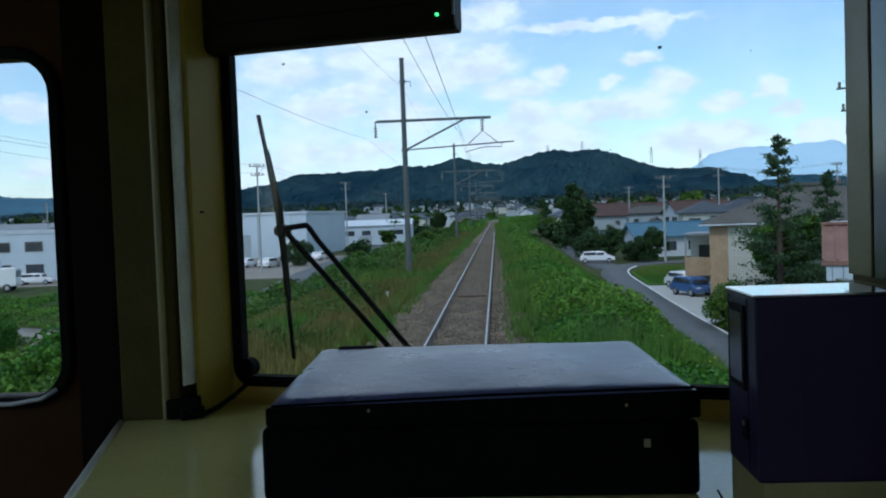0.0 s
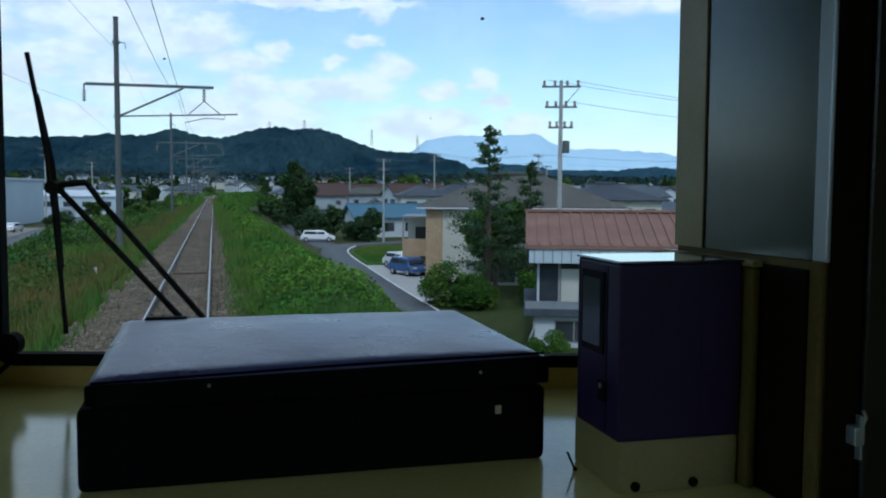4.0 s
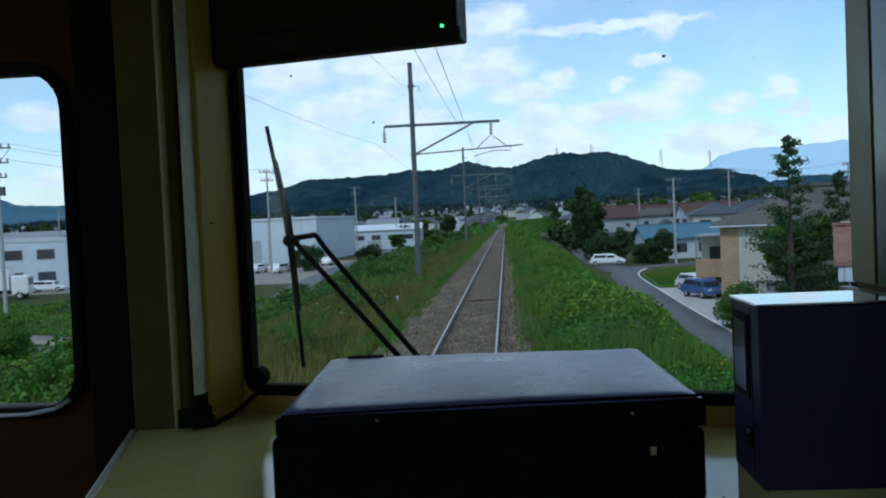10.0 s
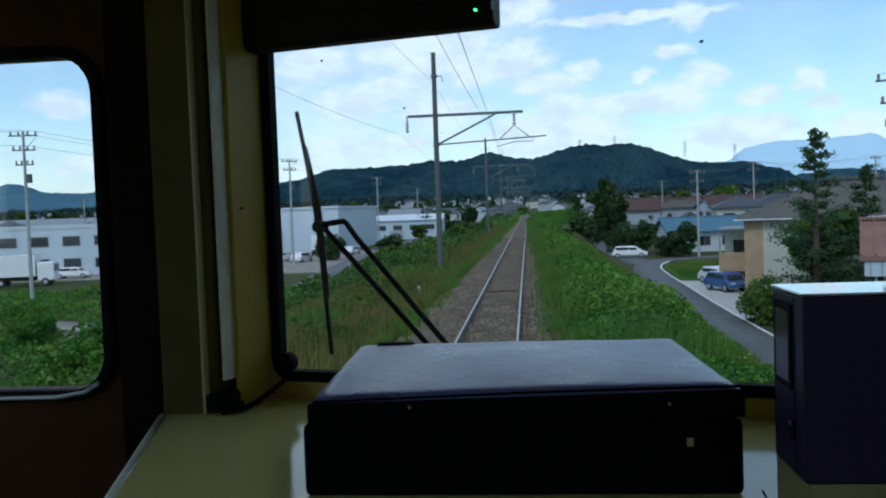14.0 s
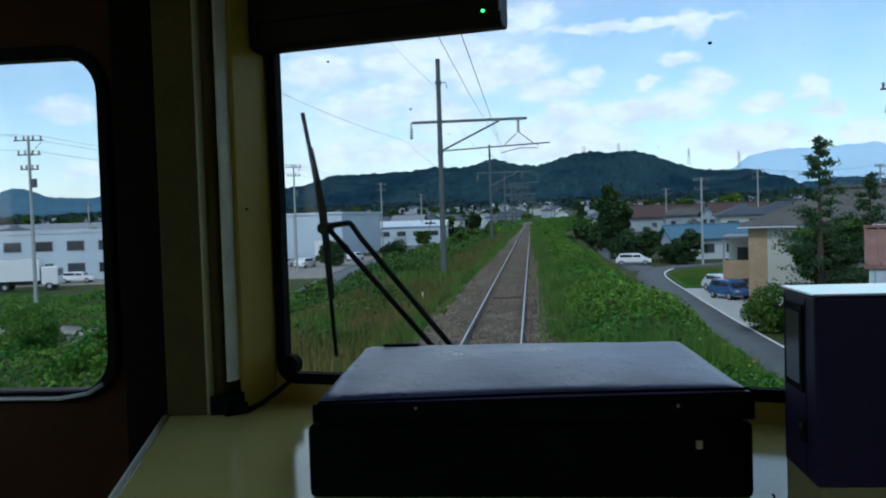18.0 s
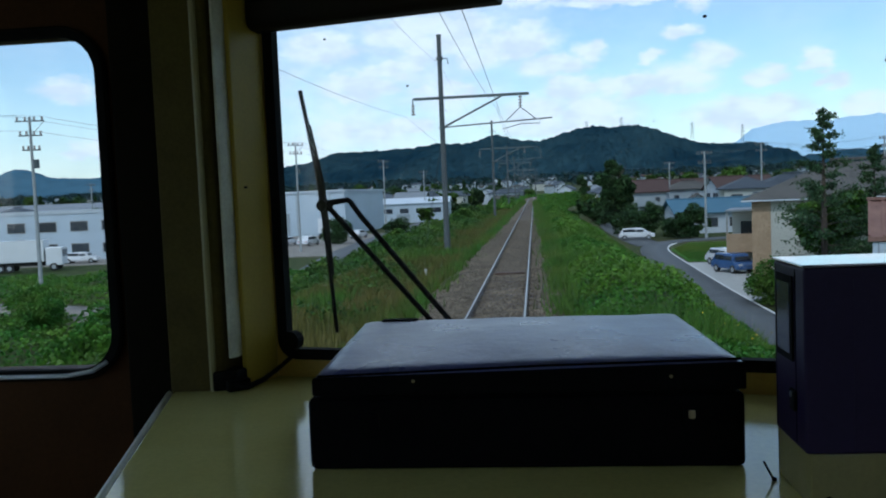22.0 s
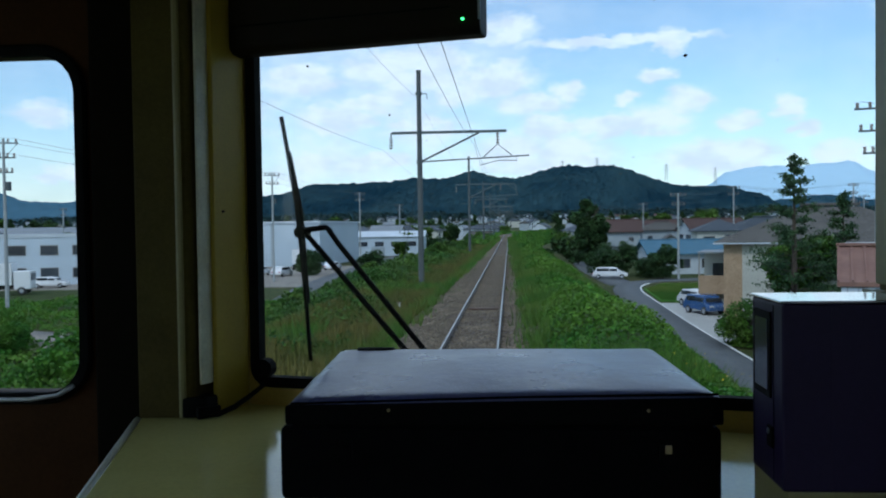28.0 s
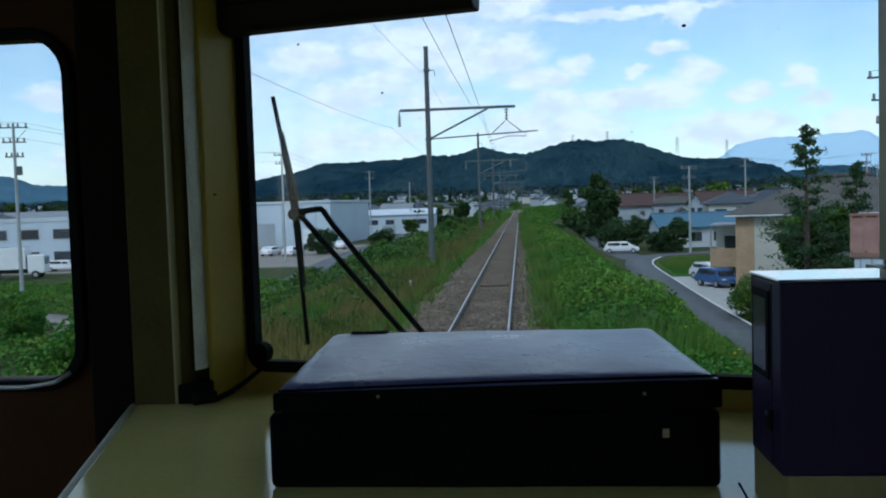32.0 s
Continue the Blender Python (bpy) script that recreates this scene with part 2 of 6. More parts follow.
M = {
    # the cab
    "cream": material("cream_paint", (0.80, 0.57, 0.14), 0.42, second=(0.70, 0.49, 0.10), scale=5, grain=0.05, grain_scale=220, bump=0.03, bump_scale=160, rough_var=0.08),
    "olive": material("olive_paint", (0.40, 0.35, 0.15), 0.42, second=(0.32, 0.28, 0.12), scale=6, grain=0.06, grain_scale=240, bump=0.03, bump_scale=150, rough_var=0.1),
    "desk": material("desk_top", (0.92, 0.84, 0.31), 0.11, second=(0.87, 0.78, 0.27), scale=7, spec=0.8, grain=0.05, grain_scale=180, bump=0.015, bump_scale=90, rough_var=0.05),
    "strip": material("pale_trim", (0.86, 0.86, 0.70), 0.4, second=(0.66, 0.62, 0.48), scale=14, grain=0.08, grain_scale=200),
    # near-white stands for light caught by the lower window rim
    "rim": material("rim_glint", (0.82, 0.84, 0.85), 0.3, 0.2, second=(0.7, 0.72, 0.74), scale=20),
    "screen": material("dark_blue_screen", (0.016, 0.022, 0.060), 0.22, second=(0.013, 0.018, 0.050), scale=8, spec=0.45),
    # unseen walls kept pale to throw light back into the cab
    "wall_bounce": material("bounce_wall_paint", (0.66, 0.58, 0.33), 0.5, second=(0.58, 0.50, 0.28), scale=4, grain=0.06, grain_scale=160),
    "grey_panel": material("grey_panel", (0.058, 0.082, 0.060), 0.18, second=(0.050, 0.072, 0.053), scale=3, grain=0.03, spec=0.9),
    "steel": material("brushed_steel", (0.46, 0.52, 0.58), 0.34, 0.6, second=(0.36, 0.41, 0.46), scale=20, squash=(1, 1, 0.1)),
    "brown": material("brown_panel", (0.090, 0.036, 0.011), 0.55, spec=0.12, second=(0.064, 0.026, 0.008), scale=5, grain=0.1, grain_scale=120),
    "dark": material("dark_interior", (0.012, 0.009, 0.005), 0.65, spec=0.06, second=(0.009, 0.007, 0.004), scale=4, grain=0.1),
    "rubber": material("black_rubber", (0.008, 0.008, 0.008), 0.8, second=(0.013, 0.013, 0.013), spec=0.12, scale=30, bump=0.1, bump_scale=300),
    # the lid's blue-grey holds the sky's sheen as colour, beside real gloss
    "leather": material("leather_sky_sheen", (0.135, 0.15, 0.36), 0.30, second=(0.085, 0.093, 0.21), scale=6, grain=0.2, grain_scale=300, spec=1.0, bump=0.08, bump_scale=34, rough_var=0.05),
    # same leather almost black: shade on the case's sides is painted
    "leather_shade": material("leather_unlit_black", (0.004, 0.004, 0.005), 0.85, second=(0.006, 0.006, 0.007), spec=0.1, scale=16, bump=0.2, bump_scale=200),
    "brass": material("dull_brass", (0.45, 0.36, 0.22), 0.35, 0.9, second=(0.3, 0.24, 0.15), scale=60),
    "navy": material("navy_enamel", (0.034, 0.021, 0.074), 0.42, spec=0.18, second=(0.029, 0.018, 0.062), scale=6, grain=0.06, grain_scale=200, bump=0.02, bump_scale=120, rough_var=0.05),
    "navy_lid": material("glossy_navy_lid", (0.05, 0.055, 0.08), 0.10, second=(0.045, 0.05, 0.07), scale=6, spec=1.0, coat=1.0),
    # olive darkened for the locker and duct: their shade is held in colour
    "olive_shaded": material("olive_paint_in_shade", (0.17, 0.13, 0.04), 0.55, spec=0.15, second=(0.12, 0.092, 0.028), scale=7, grain=0.12, grain_scale=180),
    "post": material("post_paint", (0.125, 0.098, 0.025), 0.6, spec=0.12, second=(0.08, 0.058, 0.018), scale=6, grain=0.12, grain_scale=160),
    # pale so that the unseen ceiling bounces light onto the desk
    "ceiling_bounce": material("bounce_ceiling_paint", (0.62, 0.58, 0.46), 0.6, second=(0.55, 0.51, 0.4), scale=3),
    "black_gloss": material("dark_gloss_panel", (0.016, 0.017, 0.017), 0.25, second=(0.012, 0.013, 0.013), scale=3),
    # yellow paint set darker than the cream, for shade below the indicator box
    "jamb": material("ochre_jamb_shaded", (0.52, 0.385, 0.045), 0.42, second=(0.44, 0.32, 0.038), scale=6, grain=0.06, grain_scale=200),
    "visor": material("visor_plastic", (0.020, 0.015, 0.010), 0.55, spec=0.2, second=(0.014, 0.011, 0.008), scale=10, bump=0.05, bump_scale=200),
    "led": glow("green_led", (0.1, 1.0, 0.2), 3.0),
    "dirt": material("glass_speck", (0.03, 0.025, 0.02), 0.9),
    "pane": glass("window_pane", (0.97, 0.985, 0.98)),
    # the line
    "rail": material("rail_steel", (0.11, 0.085, 0.07), 0.55, 0.5, second=(0.075, 0.05, 0.04), scale=3, grain=0.15),
    "rail_head": material("rail_running_face", (0.50, 0.50, 0.50), 0.36, 0.8, second=(0.40, 0.39, 0.38), scale=2),
    "ballast": material("ballast", (0.180, 0.142, 0.098), 0.9, second=(0.090, 0.075, 0.050), scale=1.3, grain=0.45, grain_scale=22, bump=1.0, bump_scale=14, spec=0.1),
    "stone": material("ballast_stone", (0.20, 0.162, 0.12), 0.9, second=(0.115, 0.098, 0.076), scale=0.9, island=0.38, spec=0.15),
    "sleeper": material("timber_sleeper", (0.11, 0.085, 0.065), 0.85, second=(0.07, 0.055, 0.045), scale=6, grain=0.3, grain_scale=30, bump=0.5, bump_scale=24, vary=0.3, squash=(0.3, 1, 1)),
    "concrete": material("concrete_pole", (0.095, 0.108, 0.110), 0.85, second=(0.068, 0.078, 0.082), scale=2.0, grain=0.12, grain_scale=40, bump=0.1, bump_scale=50),
    "pole_pale": material("pale_pole_concrete", (0.34, 0.36, 0.36), 0.85, second=(0.27, 0.29, 0.29), scale=2.0, grain=0.12, grain_scale=40),
    "galv": material("galvanised_steel", (0.11, 0.135, 0.14), 0.5, 0.4, second=(0.075, 0.09, 0.095), scale=5, grain=0.1),
    "porcelain": material("porcelain", (0.25, 0.2, 0.18), 0.25, second=(0.2, 0.15, 0.13), scale=12),
    "wire": material("wire", (0.10, 0.115, 0.12), 0.6, 0.3),
    # land
    "ground": material("field_ground", (0.035, 0.06, 0.016), 0.95, second=(0.07, 0.07, 0.03), scale=0.05, detail=9, grain=0.35, grain_scale=1.7, bump=0.8, bump_scale=2.5, spec=0.1),
    "grass": leafy("grass_blades", (0.058, 0.142, 0.018), (0.108, 0.155, 0.026), 0.45, 0.15),
    "dry": leafy("dry_grass", (0.150, 0.128, 0.036), (0.080, 0.098, 0.018), 0.45, 0.3),
    "kudzu": leafy("creeper_leaves", (0.034, 0.130, 0.012), (0.106, 0.208, 0.021), 0.42, 0.30),
    # darker copy of the creeper green: shade on the left bank is painted
    "weeds": leafy("shade_dark_weeds", (0.024, 0.082, 0.011), (0.072, 0.130, 0.018), 0.5, 0.22),
    "weed": leafy("goldenrod_flowers", (0.55, 0.42, 0.03), (0.4, 0.34, 0.05), 0.3, 2),
    "leaf_dark": leafy("dark_foliage", (0.022, 0.055, 0.017), (0.04, 0.085, 0.022), 0.5, 0.6),
    # blue mixed into the green to paint haze over the distant woods
    "far_trees": leafy("haze_tinted_foliage", (0.010, 0.030, 0.034), (0.020, 0.050, 0.044), 0.35, 0.03),
    "leaf_fir": leafy("fir_needles", (0.030, 0.072, 0.030), (0.055, 0.105, 0.036), 0.5, 0.6),
    "leaf_mid": leafy("foliage", (0.042, 0.10, 0.014), (0.078, 0.135, 0.018), 0.5, 0.6),
    "leaf_near": leafy("bright_foliage", (0.042, 0.118, 0.012), (0.092, 0.170, 0.020), 0.5, 0.5),
    "bark": material("bark", (0.075, 0.055, 0.04), 0.9, second=(0.045, 0.034, 0.026), scale=5, bump=0.8, bump_scale=12),
    # the forest's blue stands for haze between the line and the hill
    "forest": material("hazed_forest", (0.010, 0.030, 0.045), 0.95, second=(0.024, 0.052, 0.064), scale=0.008, detail=12, lo=0.40, hi=0.60, grain=0.7, grain_scale=0.20, bump=0.8, bump_scale=0.12, spec=0.0),
    # no air is rendered: both far hills carry their haze as blue colour
    "far_forest": material("haze_tinted_far_forest", (0.026, 0.064, 0.090), 0.95, second=(0.034, 0.074, 0.10), scale=0.01, detail=9, grain=0.3, grain_scale=0.05, spec=0.0),
    "haze_forest": material("haze_painted_forest", (0.075, 0.150, 0.205), 0.95, second=(0.055, 0.118, 0.168), scale=0.01, detail=9, grain=0.2, grain_scale=0.05, spec=0.0),
    # aerial haze over the mountains is painted into this pale blue
    "mountain": material("haze_pale_mountain", (0.42, 0.605, 0.745), 0.95, second=(0.49, 0.66, 0.80), scale=0.0022, detail=7, spec=0.0),
    "asphalt": material("asphalt", (0.105, 0.115, 0.122), 0.85, second=(0.078, 0.085, 0.092), scale=0.7, grain=0.25, grain_scale=30, bump=0.2, bump_scale=60),
    "gravel": material("pale_gravel", (0.26, 0.235, 0.20), 0.95, second=(0.19, 0.17, 0.145), scale=0.5, grain=0.3, grain_scale=9, bump=0.5, bump_scale=14),
    "pale_concrete": material("pale_concrete", (0.46, 0.46, 0.44), 0.9, second=(0.38, 0.38, 0.36), scale=0.8, grain=0.12, grain_scale=9),
    "line": material("road_paint", (0.75, 0.75, 0.72), 0.7, second=(0.6, 0.6, 0.58), scale=4),
    "lawn": material("lawn", (0.042, 0.145, 0.016), 0.9, second=(0.07, 0.165, 0.022), scale=0.6, grain=0.3, grain_scale=14, bump=0.6, bump_scale=20, spec=0.1),
    # buildings and vehicles
    "w_white": material("white_stucco", (0.50, 0.54, 0.57), 0.85, second=(0.42, 0.46, 0.49), scale=0.5, grain=0.06, grain_scale=8, bump=0.1, bump_scale=20),
    "w_cream": material("cream_siding", (0.50, 0.50, 0.44), 0.8, second=(0.44, 0.44, 0.38), scale=0.5, grain=0.06, grain_scale=8),
    "w_grey": material("grey_siding", (0.34, 0.38, 0.40), 0.8, second=(0.27, 0.31, 0.33), scale=0.5, grain=0.08, grain_scale=8),
    "w_tan": material("tan_brick_siding", (0.42, 0.30, 0.19), 0.85, second=(0.33, 0.23, 0.14), scale=1.2, grain=0.25, grain_scale=9),
    "w_factory": material("factory_cladding", (0.47, 0.54, 0.60), 0.6, second=(0.41, 0.475, 0.53), scale=0.2, grain=0.05, grain_scale=3),
    "r_tile": material("grey_roof_tiles", (0.085, 0.100, 0.120), 0.7, spec=0.15, second=(0.062, 0.074, 0.09), scale=0.8, grain=0.25, grain_scale=5, bump=0.7, bump_scale=4, vary=0.25),
    "r_brown": material("brown_roof_tiles", (0.098, 0.092, 0.084), 0.8, spec=0.15, second=(0.072, 0.068, 0.062), scale=0.8, grain=0.25, grain_scale=5, bump=0.7, bump_scale=4, vary=0.2),
    "r_red": material("red_brown_roof_tiles", (0.092, 0.058, 0.052), 0.8, spec=0.15, second=(0.072, 0.046, 0.042), scale=0.8, grain=0.25, grain_scale=5, bump=0.7, bump_scale=4),
    "r_faded": material("faded_brown_metal_roof", (0.235, 0.135, 0.105), 0.7, spec=0.2, second=(0.19, 0.105, 0.085), scale=0.9, grain=0.12, grain_scale=5),
    "r_pale": material("pale_metal_roof", (0.58, 0.63, 0.68), 0.55, spec=0.3, second=(0.50, 0.55, 0.60), scale=0.3, grain=0.06, grain_scale=3),
    "r_orange": material("orange_roof_tiles", (0.45, 0.17, 0.06), 0.8, spec=0.15, second=(0.37, 0.14, 0.05), scale=0.8, grain=0.25, grain_scale=5, bump=0.7, bump_scale=4),
    "r_blue": material("blue_metal_roof", (0.085, 0.17, 0.24), 0.7, spec=0.15, second=(0.07, 0.145, 0.2), scale=0.6, grain=0.08, grain_scale=3),
    "r_grey": material("grey_metal_roof", (0.24, 0.26, 0.28), 0.65, spec=0.15, second=(0.19, 0.21, 0.23), scale=0.6, grain=0.08, grain_scale=3),
    "frame": material("window_frame", (0.30, 0.29, 0.27), 0.5, second=(0.22, 0.22, 0.2), scale=3),
    "dark_pane": material("dark_window_pane", (0.03, 0.036, 0.045), 0.08, second=(0.05, 0.06, 0.07), scale=0.8, vary=0.5),
    "car_white": material("white_car_paint", (0.72, 0.73, 0.74), 0.25, second=(0.68, 0.69, 0.7), scale=1, coat=0.6),
    "car_blue": material("blue_car_paint", (0.065, 0.135, 0.32), 0.25, second=(0.055, 0.115, 0.27), scale=1, coat=0.6),
    "car_silver": material("silver_car_paint", (0.42, 0.44, 0.46), 0.3, 0.3, second=(0.38, 0.4, 0.42), scale=1, coat=0.6),
    "tyre": material("tyre_rubber", (0.02, 0.02, 0.02), 0.8),
    "lamp_glass": material("headlight_lens", (0.6, 0.62, 0.62), 0.15),
    "red_lens": material("red_tail_lens", (0.35, 0.02, 0.02), 0.2),
    "sig_white": material("white_signal_plate", (0.7, 0.72, 0.72), 0.5, second=(0.6, 0.62, 0.62), scale=4),
    "rust": material("rusty_steel", (0.10, 0.055, 0.035), 0.8, second=(0.06, 0.04, 0.03), scale=3, grain=0.3, grain_scale=14, bump=0.3, bump_scale=20),
}

# ---------------------------------------------------------------- mesh helpers
def finish(name, bm, mat, smooth=False):
    bmesh.ops.recalc_face_normals(bm, faces=bm.faces)
    me = bpy.data.meshes.new(name)
    bm.to_mesh(me)
    bm.free()
    for p in me.polygons:
        p.use_smooth = smooth
    me.materials.append(mat)
    return me


def part(name, bm, mat, parent=None, label="", smooth=False):
    ob = new(name, finish(name, bm, mat, smooth) if isinstance(bm, bmesh.types.BMesh) else bm)
    ob.parent = parent
    if label:
        tagged(ob, label)
    return ob


def thing(name, label, category, at=(0, 0, 0), turn=0.0, group="", kind=""):
    ob = new(name)
    ob.empty_display_size = 0.1
    ob.matrix_basis = pose(*at, 0, 0, turn)
    return tagged(ob, label, category, group, kind)


def solid(name, bm, mat, label, category, kind="", group="", at=(0, 0, 0), smooth=False):
    ob = new(name, finish(name, bm, mat, smooth))
    ob.location = at
    return tagged(ob, label, category, group, kind)


def bevel(bm, w, seg=2):
    if w:
        bmesh.ops.bevel(bm, geom=list(bm.edges), offset=w, segments=seg, affect="EDGES", profile=0.6)
    return bm


def cuboid(x0, x1, y0, y1, z0, z1, w=0.0, bm=None, seg=2):
    b = bmesh.new()
    bmesh.ops.create_cube(b, size=1, matrix=Matrix.Translation(((x0 + x1) / 2, (y0 + y1) / 2, (z0 + z1) / 2)) @ Matrix.Diagonal((x1 - x0, y1 - y0, z1 - z0, 1)))
    bevel(b, w, seg)
    return merged(bm, b)


def merged(bm, b):
    if bm is None:
        return b
    me = bpy.data.meshes.new("join")
    b.to_mesh(me)
    b.free()
    bm.from_mesh(me)
    bpy.data.meshes.remove(me)
    return bm


def prism(poly, z0, z1, w=0.0, bm=None):
    b = bmesh.new()
    lo = [b.verts.new((x, y, z0)) for x, y in poly]
    hi = [b.verts.new((x, y, z1)) for x, y in poly]
    b.faces.new(lo[::-1]), b.faces.new(hi)
    for i in range(len(poly)):
        j = (i + 1) % len(poly)
        b.faces.new((lo[i], lo[j], hi[j], hi[i]))
    bevel(b, w)
    return merged(bm, b)


def rod(a, b, r, bm=None, seg=8, r2=None):
    a, b = Vector(a), Vector(b)
    m = bmesh.new()
    bmesh.ops.create_cone(m, cap_ends=True, segments=seg, radius1=r, radius2=r if r2 is None else r2, depth=(b - a).length)
    bmesh.ops.transform(m, matrix=Matrix.Translation((a + b) / 2) @ (b - a).to_track_quat("Z", "Y").to_matrix().to_4x4(), verts=m.verts)
    return merged(bm, m)


def tube(points, r, bm=None, seg=6):
    """A round tube along a row of points."""
    pts = [Vector(p) for p in points]
    b = bmesh.new()
    rings = []
    for i, p in enumerate(pts):
        way = (pts[min(i + 1, len(pts) - 1)] - pts[max(i - 1, 0)]).normalized()
        side = way.cross(Vector((0.31, 0.17, 0.94))).normalized()
        up = side.cross(way)
        rings.append([b.verts.new(p + r * (math.cos(2 * math.pi * k / seg) * side + math.sin(2 * math.pi * k / seg) * up)) for k in range(seg)])
    for q, s in zip(rings, rings[1:]):
        for k in range(seg):
            b.faces.new((q[k], q[(k + 1) % seg], s[(k + 1) % seg], s[k]))
    b.faces.new(rings[0][::-1]), b.faces.new(rings[-1])
    return merged(bm, b)


def rounded(x0, x1, z0, z1, r, n=6):
    pts = []
    for cx, cz, a0 in ((x1 - r, z1 - r, 0), (x0 + r, z1 - r, 90), (x0 + r, z0 + r, 180), (x1 - r, z0 + r, 270)):
        pts += [(cx + r * math.cos(radians(a0 + 90 * k / n)), cz + r * math.sin(radians(a0 + 90 * k / n))) for k in range(n + 1)]
    return pts


def holed(outer, hole, r, y0, y1, bm=None):
    """A plate in x and z from y0 to y1 with a rounded hole through it."""
    ox0, ox1, oz0, oz1 = outer
    inn = rounded(*hole, r)
    cx, cz = (hole[0] + hole[1]) / 2, (hole[2] + hole[3]) / 2
    out = []
    for x, z in inn:
        dx, dz = x - cx, z - cz
        k = min(((ox1 if dx > 0 else ox0) - cx) / dx if abs(dx) > 1e-9 else 1e9, ((oz1 if dz > 0 else oz0) - cz) / dz if abs(dz) > 1e-9 else 1e9)
        out.append((cx + k * dx, cz + k * dz))
    # let the nearest outer points sit in the corners
    for ex in (ox0, ox1):
        for ez in (oz0, oz1):
            i = min(range(len(out)), key=lambda q: (out[q][0] - ex) ** 2 + (out[q][1] - ez) ** 2)
            out[i] = (ex, ez)
    b = bmesh.new()
    rows = [[b.verts.new((x, y, z)) for x, z in loop] for loop, y in ((inn, y0), (out, y0), (out, y1), (inn, y1))]
    n = len(inn)
    for q, s in zip(rows, rows[1:] + rows[:1]):
        for i in range(n):
            b.faces.new((q[i], q[(i + 1) % n], s[(i + 1) % n], s[i]))
    return merged(bm, b)


def ring(hole, r, width, y0, y1, bm=None):
    """A moulding round a rounded opening, outside of it by width (inside where negative)."""
    big = rounded(hole[0] - width, hole[1] + width, hole[2] - width, hole[3] + width, max(r + width, 0.004))
    inn = rounded(*hole, r)
    b = bmesh.new()
    rows = [[b.verts.new((x, y, z)) for x, z in loop] for loop, y in ((inn, y0), (big, y0), (big, y1), (inn, y1))]
    n = len(inn)
    for q, s in zip(rows, rows[1:] + rows[:1]):
        for i in range(n):
            b.faces.new((q[i], q[(i + 1) % n], s[(i + 1) % n], s[i]))
    return merged(bm, b)


# ---------------------------------------------------------------- the cab
FLOOR, CEIL, DESK = 1.15, 3.02, 2.030
PANE_TURN = -14.0
PANE = Matrix.Translation((-0.432, 1.462, 0)) @ Euler((0, 0, radians(PANE_TURN))).to_matrix().to_4x4()
# top edge is out of view, raised to let in more sky light
HOLE = (-0.020, 1.03, 2.060, 2.975)


def on_pane(u, z, out=0.0):
    return PANE @ Vector((u, out, z))


def pane_mesh(bm):
    bmesh.ops.transform(bm, matrix=PANE, verts=bm.verts)
    return bm


wall_windscreen = solid("wall_windscreen", pane_mesh(holed((-0.036, 1.13, FLOOR, CEIL), HOLE, 0.035, 0.0, 0.021)), M["cream"], "cream painted end wall round the windscreen", "wall", "structure")
window_1 = thing("window_1", "large windscreen pane in a black rubber seal", "window", kind="structure")
window_1.matrix_basis = PANE
part("seal", ring(HOLE, 0.035, -0.018, -0.005, 0.0158), M["rubber"], window_1, "black rubber seal")
pane = part("pane", cuboid(HOLE[0] + 0.006, HOLE[1] - 0.006, 0.016, 0.022, HOLE[2] + 0.006, HOLE[3] - 0.006), M["pane"], window_1)
pane.visible_shadow = False
for u, z, r in ((0.704, 2.576, 0.0028), (0.236, 2.514, 0.0019), (0.089, 2.604, 0.0022), (0.628, 2.43, 0.0009), (0.51, 2.39, 0.0008), (0.30, 2.47, 0.0009), (0.83, 2.56, 0.0008), (0.66, 2.66, 0.0007)):
    b = bmesh.new()
    bmesh.ops.create_icosphere(b, subdivisions=1, radius=r, matrix=Matrix.Translation((u, 0.0155, z)) @ Matrix.Diagonal((1.3, 0.3, 0.9, 1)))
    part("speck", b, M["dirt"], window_1)
b = rod((0.012, -0.02, 2.094), (0.012, 0.0, 2.094), 0.0165, None, 16)
grommet = part("grommet", b, M["rubber"], window_1, smooth=False)

# the end wall left of the desk, with the gangway door
DOOR_HOLE = (-1.16, -0.762, 2.046, 2.640)
door_1 = thing("door_1", "dark brown gangway door with a tall rounded window", "door", kind="structure")
part("leaf", holed((-1.23, -0.70, FLOOR + 0.02, 2.92), DOOR_HOLE, 0.065, 1.482, 1.52), M["brown"], door_1)
part("window_seal", ring(DOOR_HOLE, 0.065, 0.016, 1.472, 1.487), M["rubber"], door_1, "black rubber window seal")
# ring painted dark where the rim catches no light
part("window_trim", ring((DOOR_HOLE[0] - 0.017, DOOR_HOLE[1] + 0.017, DOOR_HOLE[2] - 0.017, DOOR_HOLE[3] + 0.017), 0.082, 0.003, 1.474, 1.4815), M["dark"], door_1)
p2 = part("pane", cuboid(DOOR_HOLE[0] - 0.005, DOOR_HOLE[1] + 0.005, 1.498, 1.503, DOOR_HOLE[2] - 0.005, DOOR_HOLE[3] + 0.005), M["pane"], door_1)
p2.visible_shadow = False
# lower rim alone is pale: its highlight is painted in
part("window_sill", tube([(-1.13, 1.467, 2.036), (-0.852, 1.467, 2.036), (-0.800, 1.467, 2.044), (-0.772, 1.468, 2.060)], 0.0045), M["rim"], door_1, "metal rim under the window, its highlight painted near-white", smooth=True)
part("hinge", rod((-0.712, 1.474, 2.585), (-0.712, 1.474, 2.625), 0.006), M["steel"], door_1)
door_frame = thing("door_frame", "dark painted metal door frame beside the desk", "door frame", kind="structure")
